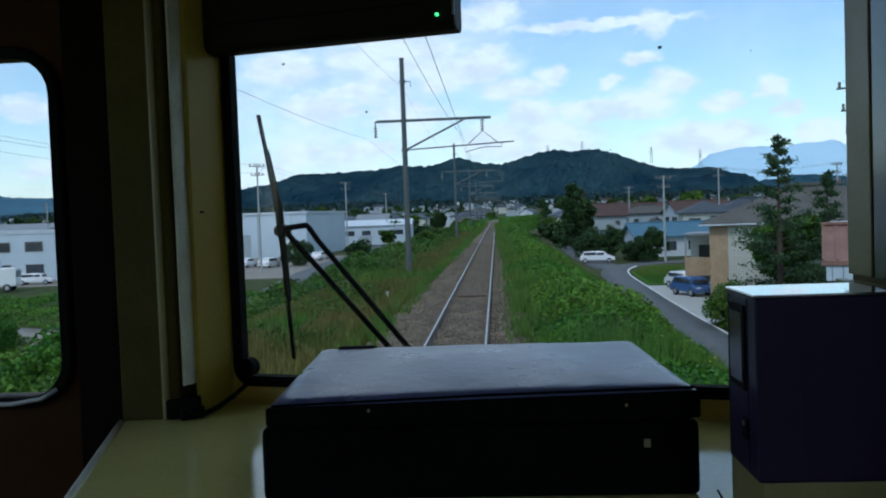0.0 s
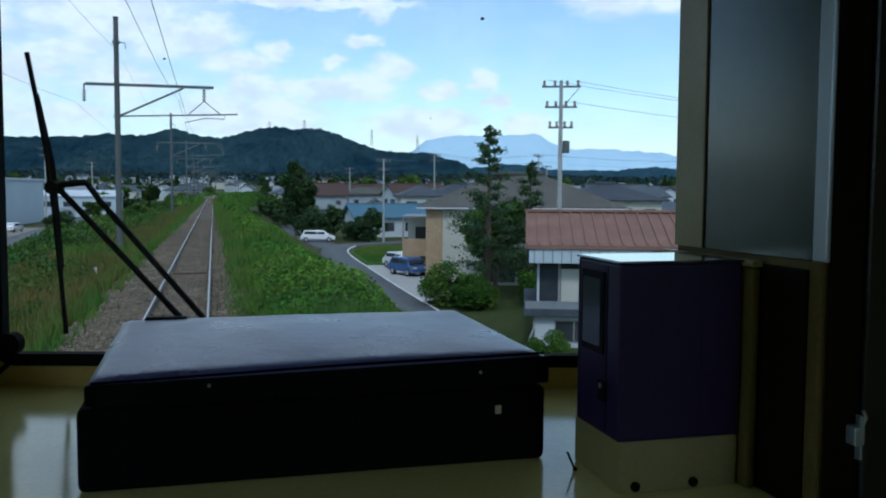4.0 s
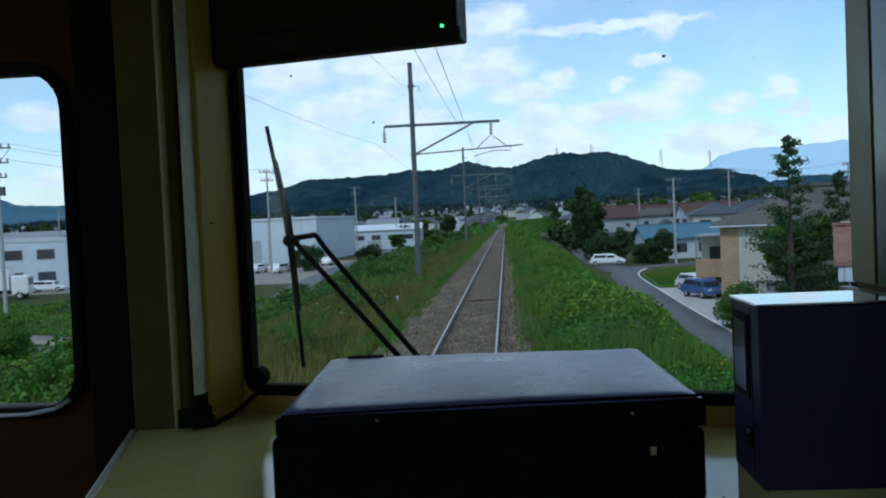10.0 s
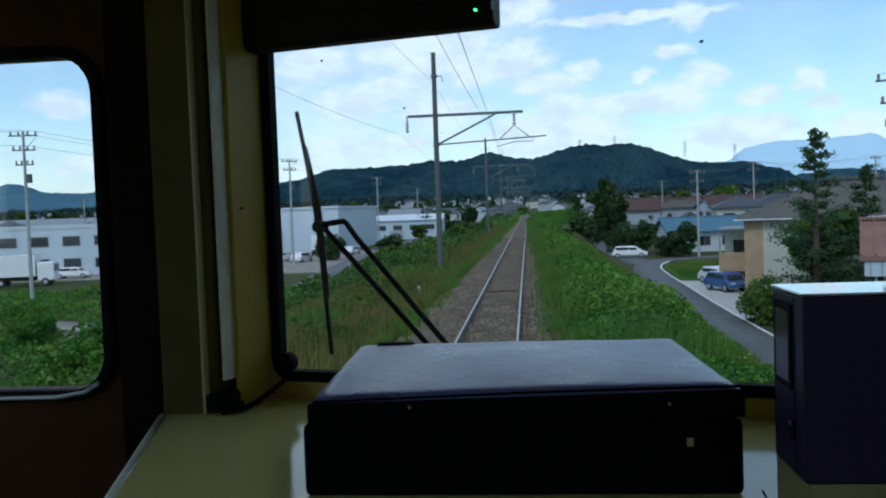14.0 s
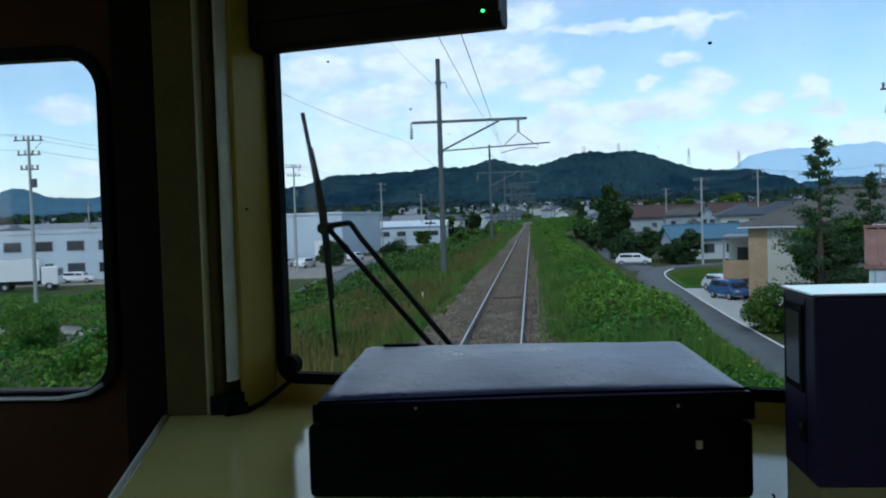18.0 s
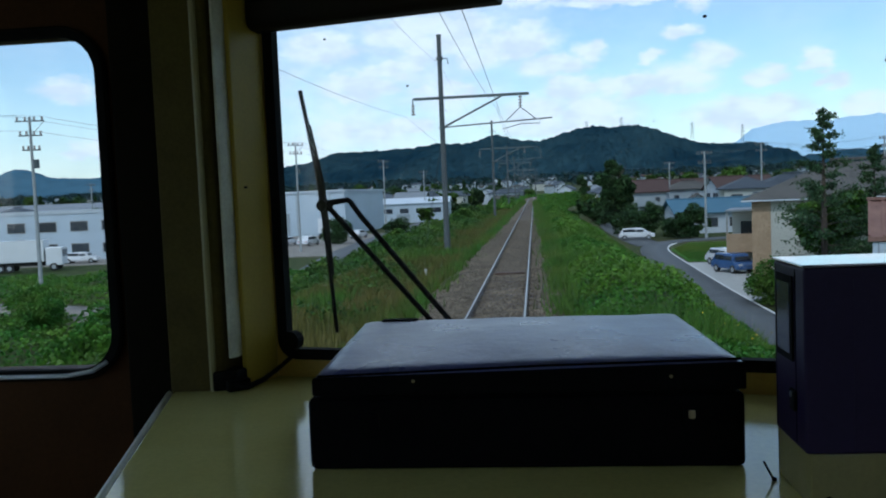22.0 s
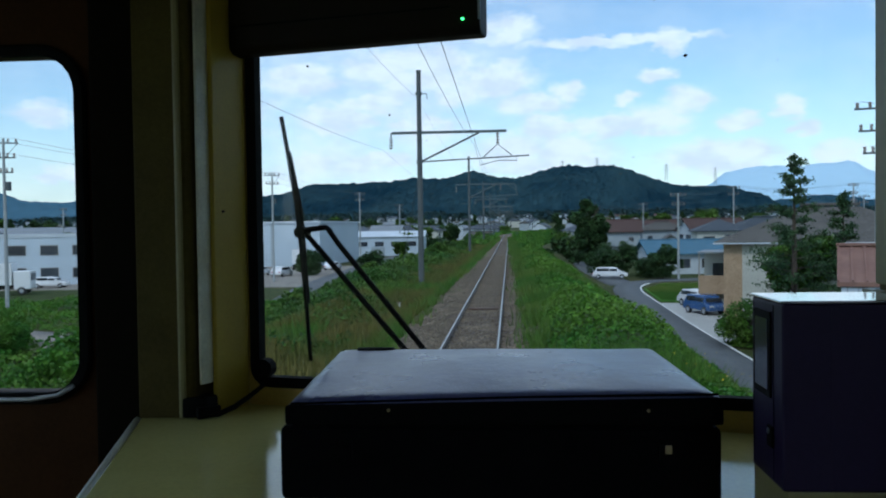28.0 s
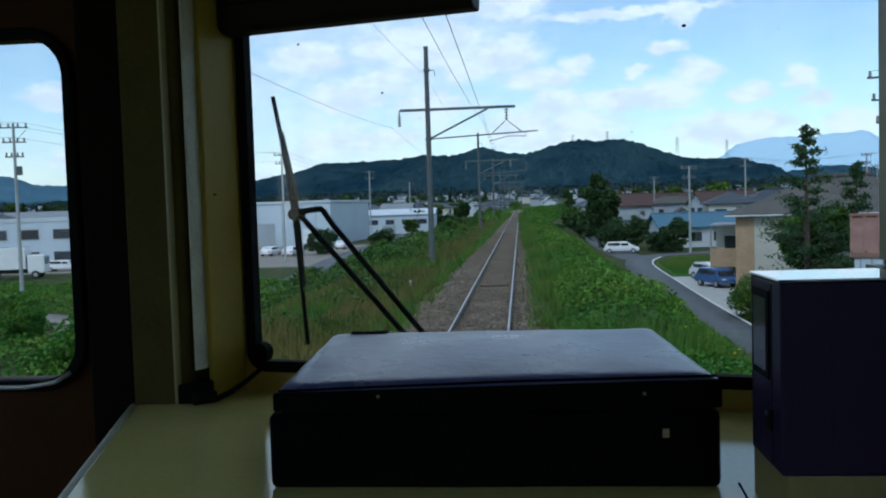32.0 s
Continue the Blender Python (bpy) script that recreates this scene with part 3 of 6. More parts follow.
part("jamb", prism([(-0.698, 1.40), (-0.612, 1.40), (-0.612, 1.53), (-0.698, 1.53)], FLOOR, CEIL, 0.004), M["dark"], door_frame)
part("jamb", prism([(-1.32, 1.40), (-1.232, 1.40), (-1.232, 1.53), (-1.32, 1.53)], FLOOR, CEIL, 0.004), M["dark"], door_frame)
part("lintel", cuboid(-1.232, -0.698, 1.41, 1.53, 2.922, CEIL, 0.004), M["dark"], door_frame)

pillar = thing("corner_pillar", "olive painted corner pillar with a pale cover strip", "pillar", kind="structure")
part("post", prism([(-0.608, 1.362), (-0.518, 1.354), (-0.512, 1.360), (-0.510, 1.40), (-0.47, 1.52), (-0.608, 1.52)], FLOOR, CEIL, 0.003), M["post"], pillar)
part("ridge", rod((-0.531, 1.353, DESK), (-0.531, 1.353, CEIL), 0.006), M["olive"], pillar)
part("cover_strip", prism([(-0.504, 1.356), (-0.500, 1.356), (-0.493, 1.374), (-0.491, 1.382), (-0.494, 1.40), (-0.504, 1.40)], DESK + 0.052, CEIL, 0.002), M["strip"], pillar, "pale worn cover strip")
part("jamb", prism([(-0.4905, 1.381), (-0.483, 1.381), (-0.453, 1.452), (-0.4545, 1.461), (-0.472, 1.50), (-0.4905, 1.45)], DESK, CEIL, 0.002), M["jamb"], pillar, "ochre window jamb, darkened for the indicator box's shade")
part("screw", rod((-0.474, 1.395, 2.36), (-0.470, 1.393, 2.36), 0.0018), M["dark"], pillar)

# bracket and cable at the foot of the pillar
conduit = thing("cable_bracket", "black cable bracket at the foot of the pillar", "bracket")
part("bracket", prism([(-0.530, 1.345), (-0.492, 1.352), (-0.478, 1.40), (-0.515, 1.40)], DESK, DESK + 0.032, 0.004), M["rubber"], conduit)
part("plate", prism([(-0.500, 1.335), (-0.470, 1.36), (-0.478, 1.372), (-0.508, 1.347)], DESK, DESK + 0.018, 0.003), M["rubber"], conduit)
part("cable", tube([(-0.498, 1.345, DESK + 0.012), (-0.47, 1.345, DESK + 0.008), (-0.452, 1.37, DESK + 0.014), (-0.438, 1.41, DESK + 0.024), (-0.425, 1.445, DESK + 0.036), (-0.420, 1.464, DESK + 0.05)], 0.0042), M["rubber"], conduit, smooth=True)

# desk
desk = thing("driver_desk", "cream painted metal desk under the windscreen", "desk", kind="structure")
part("top", prism([(-0.475, 0.90), (-0.333, 0.38), (0.62, 0.38), (0.62, 1.19), (on_pane(-0.03, 0)[0], on_pane(-0.03, 0)[1] - 0.002), (-0.470, 1.352), (-0.600, 1.352)], DESK - 0.03, DESK, 0.004), M["desk"], desk)
part("edge_trim", tube([(-0.607, 1.352, DESK - 0.004), (-0.482, 0.90, DESK - 0.004), (-0.340, 0.38, DESK - 0.004)], 0.0055), M["strip"], desk, "pale edge trim", smooth=True)
part("side", prism([(-0.604, 1.34), (-0.480, 0.90), (-0.338, 0.39), (-0.318, 0.39), (-0.46, 0.90), (-0.584, 1.34)], FLOOR, DESK - 0.032), M["brown"], desk)
part("front", cuboid(-0.31, 0.615, 0.40, 0.42, FLOOR, DESK - 0.032), M["olive"], desk)

# indicator box hanging in front of the windscreen's upper corner
vis = thing("indicator_box", "black indicator box hung over the windscreen corner", "indicator box")
vis.matrix_basis = PANE
b = bmesh.new()
prof = [(-0.055, 2.634), (-0.052, 2.626), (-0.044, 2.620), (-0.018, 2.618), (-0.012, 2.622), (-0.010, 2.632), (-0.010, 2.96), (-0.055, 2.96)]
ends = [[b.verts.new((u, y, z)) for y, z in prof] for u in (-0.02, 0.411)]
b.faces.new(ends[0]), b.faces.new(ends[1][::-1])
for i in range(len(prof)):
    j = (i + 1) % len(prof)
    b.faces.new((ends[0][i], ends[0][j], ends[1][j], ends[1][i]))
bevel(b, 0.0045, 3)
part("housing", b, M["visor"], vis)
part("rim", tube([(-0.01, -0.0555, 2.664), (0.30, -0.0555, 2.662), (0.365, -0.0555, 2.662)], 0.0016), M["rubber"], vis)
part("edge", cuboid(0.4085, 0.4122, -0.0562, -0.0535, 2.640, 2.955, 0.001), M["steel"], vis, "thin bright metal edge")
part("lamp", rod((0.385, -0.058, 2.642), (0.385, -0.054, 2.642), 0.0022, None, 10), M["led"], vis, "small green pilot lamp")

# wiper outside the pane
wiper = thing("windscreen_wiper", "black twin-arm windscreen wiper parked upright", "wiper")
wiper.matrix_basis = PANE
OUT = 0.045


def wp(u, z):
    return (u, OUT, z)


BL = (wp(0.021, 2.526), wp(0.033, 2.46), wp(0.046, 2.38), wp(0.055, 2.30), wp(0.063, 2.20), wp(0.070, 2.100))
part("blade", tube(BL, 0.0040), M["rubber"], wiper)
part("blade_spine", tube([(0.030, OUT + 0.008, 2.465), (0.050, OUT + 0.012, 2.36), (0.062, OUT + 0.008, 2.20)], 0.0046), M["rubber"], wiper)
part("hub", rod((0.055, OUT - 0.008, 2.324), (0.055, OUT + 0.02, 2.324), 0.010, None, 12), M["rubber"], wiper)
part("link", tube([wp(0.055, 2.324), wp(0.074, 2.329), wp(0.104, 2.332), wp(0.112, 2.325)], 0.0052), M["rubber"], wiper)
part("arm", tube([wp(0.064, 2.322), wp(0.096, 2.288), wp(0.256, 2.114), wp(0.30, 2.065)], 0.0050), M["rubber"], wiper)
part("arm", tube([wp(0.110, 2.326), wp(0.126, 2.304), wp(0.290, 2.114), wp(0.333, 2.065)], 0.0050), M["rubber"], wiper)
part("pivot_cover", cuboid(0.25, 0.37, OUT - 0.02, OUT + 0.03, 2.02, 2.06, 0.006), M["rubber"], wiper)

# locker at the right of the desk
locker = thing("equipment_locker", "olive metal equipment locker with a grey side panel", "locker", kind="structure")
part("body", cuboid(0.392, 0.62, 0.72, 0.973, FLOOR, CEIL, 0.004), M["olive_shaded"], locker)
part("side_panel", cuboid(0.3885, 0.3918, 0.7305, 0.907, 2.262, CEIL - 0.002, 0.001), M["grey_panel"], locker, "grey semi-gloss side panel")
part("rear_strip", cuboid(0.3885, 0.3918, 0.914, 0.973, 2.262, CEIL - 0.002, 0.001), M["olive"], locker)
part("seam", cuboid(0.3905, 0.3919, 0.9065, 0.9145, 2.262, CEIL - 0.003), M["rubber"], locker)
# bright steel stops at 2.262: the unlit lower trim is left out
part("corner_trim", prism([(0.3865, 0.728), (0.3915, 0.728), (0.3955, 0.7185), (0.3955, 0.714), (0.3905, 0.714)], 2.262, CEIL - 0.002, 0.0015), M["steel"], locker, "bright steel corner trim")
# painted near-black for the shade low on the locker
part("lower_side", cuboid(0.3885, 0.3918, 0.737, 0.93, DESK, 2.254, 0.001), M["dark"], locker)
part("door", cuboid(0.430, 0.60, 0.7085, 0.7185, 1.35, CEIL - 0.05, 0.003), M["black_gloss"], locker, "dark glossy locker door")
part("front_frame", cuboid(0.3962, 0.428, 0.711, 0.7185, FLOOR, CEIL - 0.003, 0.002), M["dark"], locker)
h = part("handle", cuboid(0.414, 0.424, 0.697, 0.7105, 2.100, 2.117, 0.002), M["steel"], locker, "bright steel latch handle")
part("lever", tube([(0.421, 0.700, 2.112), (0.424, 0.697, 2.126), (0.421, 0.697, 2.132)], 0.0016), M["steel"], h)
part("catch", cuboid(0.4245, 0.427, 0.7035, 0.7105, 2.085, 2.125, 0.0005), M["steel"], locker)

hk = part("hook_plate", cuboid(0.383, 0.388, 0.722, 0.752, 2.549, 2.582, 0.002), M["steel"], locker, "small bright coat hook")
part("hook", tube([(0.383, 0.737, 2.560), (0.374, 0.737, 2.556), (0.369, 0.737, 2.562), (0.369, 0.737, 2.572)], 0.003), M["steel"], hk)
ledge = thing("cable_duct", "olive metal cable duct against the locker", "duct", kind="structure")
part("body", cuboid(0.376, 0.385, 0.80, 0.93, DESK, 2.250, 0.003), M["olive_shaded"], ledge)
part("cover", cuboid(0.374, 0.3855, 0.798, 0.972, 2.251, 2.257, 0.001), M["olive"], ledge)

# navy instrument box on its plinth
plinth = thing("box_plinth", "olive metal plinth on the desk", "plinth")
part("body", cuboid(0.246, 0.374, 0.815, 0.925, DESK, 2.0815, 0.002), M["olive"], plinth)
for x in (0.262, 0.325):
    part("foot_screw", rod((x, 0.8125, 2.037), (x, 0.8155, 2.037), 0.005, None, 8), M["dark"], plinth)
box = thing("instrument_box", "navy enamelled metal instrument box with a small screen", "instrument box")
part("body", cuboid(0.2415, 0.3735, 0.813, 0.912, 2.082, 2.2545, 0.003, None, 3), M["navy"], box)
part("lid", cuboid(0.240, 0.3745, 0.8115, 0.9135, 2.2548, 2.2575, 0.0012), M["navy_lid"], box, "navy lid reflecting the sky")
part("screen_frame", cuboid(0.2395, 0.2416, 0.846, 0.898, 2.162, 2.244, 0.0006), M["rubber"], box)
part("screen", cuboid(0.2388, 0.2396, 0.852, 0.893, 2.169, 2.237), M["screen"], box, "dark blue screen")
for yy in (0.8395, 0.9055):
    part("side_seam", cuboid(0.2411, 0.2416, yy, yy + 0.0012, 2.086, 2.251), M["rubber"], box)
for xx in (0.285, 0.329):
    part("front_seam", cuboid(xx, xx + 0.0009, 0.8127, 0.8131, 2.087, 2.250), M["navy"], box)
lk = part("lock", cuboid(0.2385, 0.2416, 0.838, 0.854, 2.116, 2.136, 0.001), M["rubber"], box)
part("keyhole", rod((0.2375, 0.847, 2.131), (0.2388, 0.847, 2.131), 0.003, None, 8), M["steel"], lk)

stick = thing("switch_lever", "thin dark switch lever standing on the desk", "lever")
part("rod", rod((0.234, 0.895, DESK), (0.222, 0.888, DESK + 0.022), 0.0012), M["rubber"], stick)
part("collar", rod((0.234, 0.895, DESK), (0.2335, 0.8947, DESK + 0.003), 0.0025), M["rubber"], stick)

# the driver's case on the desk
case = thing("briefcase", "black leather case with brass latches lying flat on the desk", "case")


def soft_block(front, back, z0, zf, zb, bulge, nx=48, ny=26, r=0.0045):
    """A padded slab: straight sides, a top that rises to the back and swells in the middle."""
    (fx0, fx1, fy), (bx0, bx1, by) = front, back
    b = bmesh.new()
    top, low = [], []
    for j in range(ny + 1):
        v = j / ny
        rt, rl = [], []
        for i in range(nx + 1):
            u = i / nx
            x = (fx0 + (bx0 - fx0) * v) * (1 - u) + (fx1 + (bx1 - fx1) * v) * u
            y = fy + (by - fy) * v
            edge = min(1, min(u, 1 - u) * 40) * min(1, min(v, 1 - v) * 22)
            z = zf + (zb - zf) * v + 0.009 * (u - 0.72) * (1 - v) + bulge * math.sin(math.pi * u) ** 0.6 * math.sin(math.pi * min(1, 0.15 + v * 0.85)) - (1 - edge ** 0.5) * r + 0.0012 * noise.noise((x * 13, y * 17, 3))
            rt.append(b.verts.new((x, y, z)))
            rl.append(b.verts.new((x, y, z0)))
        top.append(rt), low.append(rl)
    for j in range(ny):
        for i in range(nx):
            b.faces.new((top[j][i], top[j][i + 1], top[j + 1][i + 1], top[j + 1][i]))
            b.faces.new((low[j][i], low[j + 1][i], low[j + 1][i + 1], low[j][i + 1]))
    for i in range(nx):
        b.faces.new((low[0][i], low[0][i + 1], top[0][i + 1], top[0][i]))
        b.faces.new((low[ny][i], top[ny][i], top[ny][i + 1], low[ny][i + 1]))
    for j in range(ny):
        b.faces.new((low[j][0], top[j][0], top[j + 1][0], low[j + 1][0]))
        b.faces.new((low[j][nx], low[j + 1][nx], top[j + 1][nx], top[j][nx]))
    return b


part("body", cuboid(-0.262, 0.2175, 0.939, 1.19, DESK, 2.112, 0.009, None, 3), M["leather_shade"], case)
part("lid", soft_block((-0.251, 0.215, 0.933), (-0.240, 0.184, 1.185), 2.117, 2.1465, 2.164, 0.007), M["leather"], case, "padded leather lid, the sky's sheen painted in as blue-grey", smooth=True)
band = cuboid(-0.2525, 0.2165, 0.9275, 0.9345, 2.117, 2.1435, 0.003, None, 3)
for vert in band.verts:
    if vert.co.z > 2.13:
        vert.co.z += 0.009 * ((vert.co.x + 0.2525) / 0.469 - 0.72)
part("lid_band", band, M["leather_shade"], case)
part("hinge_gap", cuboid(-0.248, 0.208, 0.944, 1.182, 2.111, 2.1175), M["leather_shade"], case)
part("stitching", tube([(-0.247, 0.934, 2.1382), (0.0, 0.934, 2.1455), (0.212, 0.934, 2.1488)], 0.0016), M["leather_shade"], case)
# the left button takes the near-black too, so it barely shows
for x, s in ((0.158, 1), (-0.187, 1)):
    l = part("latch", cuboid(x - 0.007, x + 0.007, 0.931, 0.9395, 2.078, 2.097, 0.001), M["leather_shade"], case)
    part("button", cuboid(x - 0.002, x + 0.005, 0.9285, 0.9315, 2.086, 2.095, 0.001), M["brass" if x > 0 else "leather_shade"], l, "dull brass latch" if x > 0 else "")
for x in (0.137, -0.139):
    part("hasp", cuboid(x - 0.005, x + 0.005, 0.9255, 0.928, 2.118, 2.135, 0.001), M["leather_shade"], case)
    part("stud", rod((x + 0.001, 0.924, 2.133), (x + 0.001, 0.9265, 2.133), 0.0018, None, 8), M["brass"], case)
part("spine_slot", cuboid(-0.215, -0.165, 1.172, 1.186, 2.150, 2.1655, 0.002), M["rubber"], case)

# the rest of the shell round the camera; ceiling and walls are unseen
tagged(solid("floor", cuboid(-2.25, 0.66, -1.3, 1.55, FLOOR - 0.06, FLOOR), M["dark"], "dark worn cab floor", "floor"), kind="structure")
tagged(solid("ceiling", cuboid(-2.25, 0.66, -1.3, 1.62, CEIL + 0.001, CEIL + 0.06), M["ceiling_bounce"], "unseen cab ceiling, pale to bounce light", "ceiling"), kind="structure")
def side_wall(name, x0, x1, hole, label):
    """A side wall with a window opening, turned from a plate in x and z."""
    b = holed((-1.3, 1.30 if x0 > 0 else 1.55, FLOOR - 0.06, CEIL + 0.06), hole, 0.06, x0, x1)
    for v in b.verts:
        v.co = Vector((v.co.y, v.co.x, v.co.z))
    return solid(name, b, M["wall_bounce"], label, "wall", "structure")


# openings out of view, sized to let light onto the desk
side_wall("wall_side_right", 0.622, 0.70, (-1.15, 0.15, 1.95, 2.92), "unseen pale side wall with a window opening added for light")
side_wall("wall_side_left", -2.33, -2.252, (-0.7, 1.42, 1.9, 2.9), "unseen pale side wall with a window opening added for light")
tagged(solid("wall_bulkhead", cuboid(-2.25, 0.62, -1.38, -1.302, FLOOR - 0.06, CEIL + 0.06), M["wall_bounce"], "unseen cab bulkhead behind the driver, pale to bounce light", "wall"), kind="structure")
# unseen opening that admits light from the other half of the cab
tagged(solid("wall_end_left", holed((-2.25, -1.322, FLOOR, CEIL), (-2.2, -1.38, 2.06, 2.85), 0.04, 1.45, 1.53), M["olive"], "unseen olive end wall, opening for a second windscreen added for light", "wall"), kind="structure")

# the car's outside: end plate, underframe, wheels and coupler
under = thing("train_underframe", "dark steel underframe with wheels under the cab", "underframe", kind="structure")
part("sole_bar", cuboid(-2.28, 0.64, -1.3, 1.40, 0.72, FLOOR - 0.065, 0.01), M["dark"], under)
part("buffer_beam", cuboid(-2.2, 0.55, 1.41, 1.50, 0.62, 1.08, 0.01), M["dark"], under)
part("coupler", cuboid(-0.98, -0.68, 1.40, 1.95, 0.72, 0.98, 0.04), M["dark"], under)
part("axle", rod((-1.5, 0.2, 0.35), (-0.16, 0.2, 0.35), 0.07), M["dark"], under)
for wx in (-1.396, -0.264):
    w1 = part("wheel", rod((wx - 0.06, 0.2, 0.35), (wx + 0.06, 0.2, 0.35), 0.43, None, 28), M["dark"], under)
    part("axle_box", cuboid(wx - 0.12 + (-0.22 if wx < -0.8 else 0.22), wx + 0.12 + (-0.22 if wx < -0.8 else 0.22), 0.05, 0.35, 0.22, 0.74, 0.02), M["dark"], w1)

# ---------------------------------------------------------------- the land
TRACK_X, RAIL_Z, GROUND = -0.83, -0.08, -4.7
rng = np.random.default_rng(7)


def line_x(y):
    """The track's middle: straight, then bending away to the right far off."""
    return TRACK_X + np.maximum(0, np.asarray(y, float) - 250) ** 2 / 1500


BANK_O = [-400, -15.5, -13.5, -6.2, -5.0, -2.1, -1.5, 1.35, 1.8, 2.8, 4.0, 8.9, 9.9, 400]
BANK_Z = [GROUND, GROUND, GROUND + 0.4, -0.75, -0.50, -0.42, -0.28, -0.28, -0.30, -0.12, -0.40, GROUND + 0.35, GROUND, GROUND]


def land_rise(y):
    """The plain climbs a little towards the foot of the hill."""
    return np.clip((np.asarray(y, float) - 420) / 700, 0, 1) ** 1.5 * 17.0


def height(x, y):
    o = np.asarray(x, float) - line_x(y)
    return np.interp(o, BANK_O, BANK_Z)


def grid_mesh(name, X, Y, Z, mat, smooth=True):
    ny, nx = X.shape
    v = np.stack([X, Y, Z], -1).reshape(-1, 3)
    i = np.arange(ny * nx).reshape(ny, nx)
    f = np.stack([i[:-1, :-1], i[:-1, 1:], i[1:, 1:], i[1:, :-1]], -1).reshape(-1, 4)
    return poly_mesh(name, v, f, mat, smooth)


def poly_mesh(name, v, f, mat, smooth=False):
    me = bpy.data.meshes.new(name)
    me.vertices.add(len(v)), me.loops.add(f.size), me.polygons.add(len(f))
    me.vertices.foreach_set("co", np.ascontiguousarray(v, np.float32).ravel())
    me.loops.foreach_set("vertex_index", np.ascontiguousarray(f, np.int32).ravel())
    me.polygons.foreach_set("loop_start", np.arange(0, f.size, f.shape[1], dtype=np.int32))
    if smooth:
        me.polygons.foreach_set("use_smooth", np.ones(len(f), bool))
    me.update(calc_edges=True)
    me.materials.append(mat)
    return me


offs = np.concatenate([np.linspace(-1600, -60, 14), np.linspace(-50, -17, 12), np.linspace(-16, 14, 61), np.linspace(16, 60, 14), np.linspace(90, 1600, 14)])
ys = np.concatenate([np.arange(-330, 0, 6.0), np.arange(0, 130, 1.5), np.arange(130, 420, 6.0), np.linspace(430, 4600, 60)])
OO, YY = np.meshgrid(offs, ys)
fade = np.clip((900 - YY) / 300, 0, 1)
XX = OO + TRACK_X + (line_x(np.minimum(YY, 600)) - TRACK_X) * np.clip(1 - np.abs(OO) / 400, 0, 1)
ZZ = np.interp(OO, BANK_O, BANK_Z) * fade + GROUND * (1 - fade) + land_rise(YY) * np.clip((2600 - YY) / 900, 0, 1)
near = (np.abs(OO) > 2.0) & (np.abs(OO) < 60)
bump = np.array([noise.noise((x * 0.35, y * 0.35, 1.3)) + 0.6 * noise.noise((x * 1.1, y * 1.1, 7.7)) for x, y in zip(XX.ravel(), YY.ravel())]).reshape(XX.shape)
ZZ = ZZ + np.where(near, bump * 0.14, 0) * np.where(np.abs(OO) < 13, 1.0, 0.35)
ground = tagged(new("ground", grid_mesh("ground", XX, YY, ZZ, M["ground"])), "green and brown ground with a railway embankment", "ground", kind="structure")

# ballast bed
bo = np.array([-2.3, -2.0, -1.65, -1.4, -1.0, -0.45, 0.0, 0.45, 1.0, 1.25, 1.4, 1.6, 1.8])
bz = np.array([-0.52, -0.38, -0.24, -0.205, -0.209, -0.216, -0.219, -0.216, -0.209, -0.205, -0.24, -0.34, -0.45])
by = np.concatenate([np.arange(-330, 6, 3.0), np.arange(6, 60, 0.5), np.arange(60, 420, 3.0)])
BO, BY = np.meshgrid(bo, by)
bb = np.array([noise.noise((x * 2.2, y * 2.2, 4.0)) for x, y in zip(BO.ravel(), BY.ravel())]).reshape(BO.shape)
edge_n = np.array([noise.noise((x * 3, y * 0.55, 9.0)) + 0.6 * noise.noise((x * 3, y * 2.1, 2.0)) for x, y in zip(BO.ravel(), BY.ravel())]).reshape(BO.shape)
BO = BO + np.where(np.abs(BO) > 1.3, 0.22 * edge_n, 0)
bed = tagged(new("ballast_bed", grid_mesh("ballast_bed", BO + line_x(BY), BY, np.repeat(bz[None], len(by), 0) + bb * 0.03, M["ballast"])), "brown-grey stone ballast under the track", "ballast", kind="structure")


def stones(name, n, span, seed):
    """Loose angular ballast stones, joined."""
    r = np.random.default_rng(seed)
    y = span[0] + (span[1] - span[0]) * r.random(n) ** 1.6
    o = r.uniform(-2.2, 1.7, n)
    z = np.interp(o, bo, bz) + 0.012
    s = r.uniform(0.022, 0.05, n)
    base = np.array([(1, 0, 0), (0, 1, 0), (-1, 0, 0), (0, -1, 0), (0, 0, 0.8), (0, 0, -0.8)], float)
    tri = np.array([(0, 1, 4), (1, 2, 4), (2, 3, 4), (3, 0, 4), (1, 0, 5), (2, 1, 5), (3, 2, 5), (0, 3, 5)])
    a = r.uniform(0, 6.28, n)
    loc = base[None] * r.uniform(0.6, 1.3, (n, 6, 1))
    c, sn = np.cos(a)[:, None], np.sin(a)[:, None]
    v = np.stack([loc[..., 0] * c - loc[..., 1] * sn, loc[..., 0] * sn + loc[..., 1] * c, loc[..., 2] * 0.8], -1) * s[:, None, None]
    v += np.stack([o + line_x(y), y, z], -1)[:, None]
    return poly_mesh(name, v.reshape(-1, 3), (tri[None] + 6 * np.arange(n)[:, None, None]).reshape(-1, 3), M["stone"])


tagged(new("ballast_stones", stones("ballast_stones", 26000, (9, 75), 3)), "loose brown-grey ballast stones", "stones", kind="stuff")

# rails and sleepers
track = thing("railway_track", "single narrow-gauge track with shiny rails on timber sleepers", "railway track", kind="structure")
HEAD = [(-0.0325, 0), (0.0325, 0), (0.0325, -0.03), (0.009, -0.042), (0.009, -0.115), (0.06, -0.13), (0.06, -0.14), (-0.06, -0.14), (-0.06, -0.13), (-0.009, -0.115), (-0.009, -0.042), (-0.0325, -0.03)]
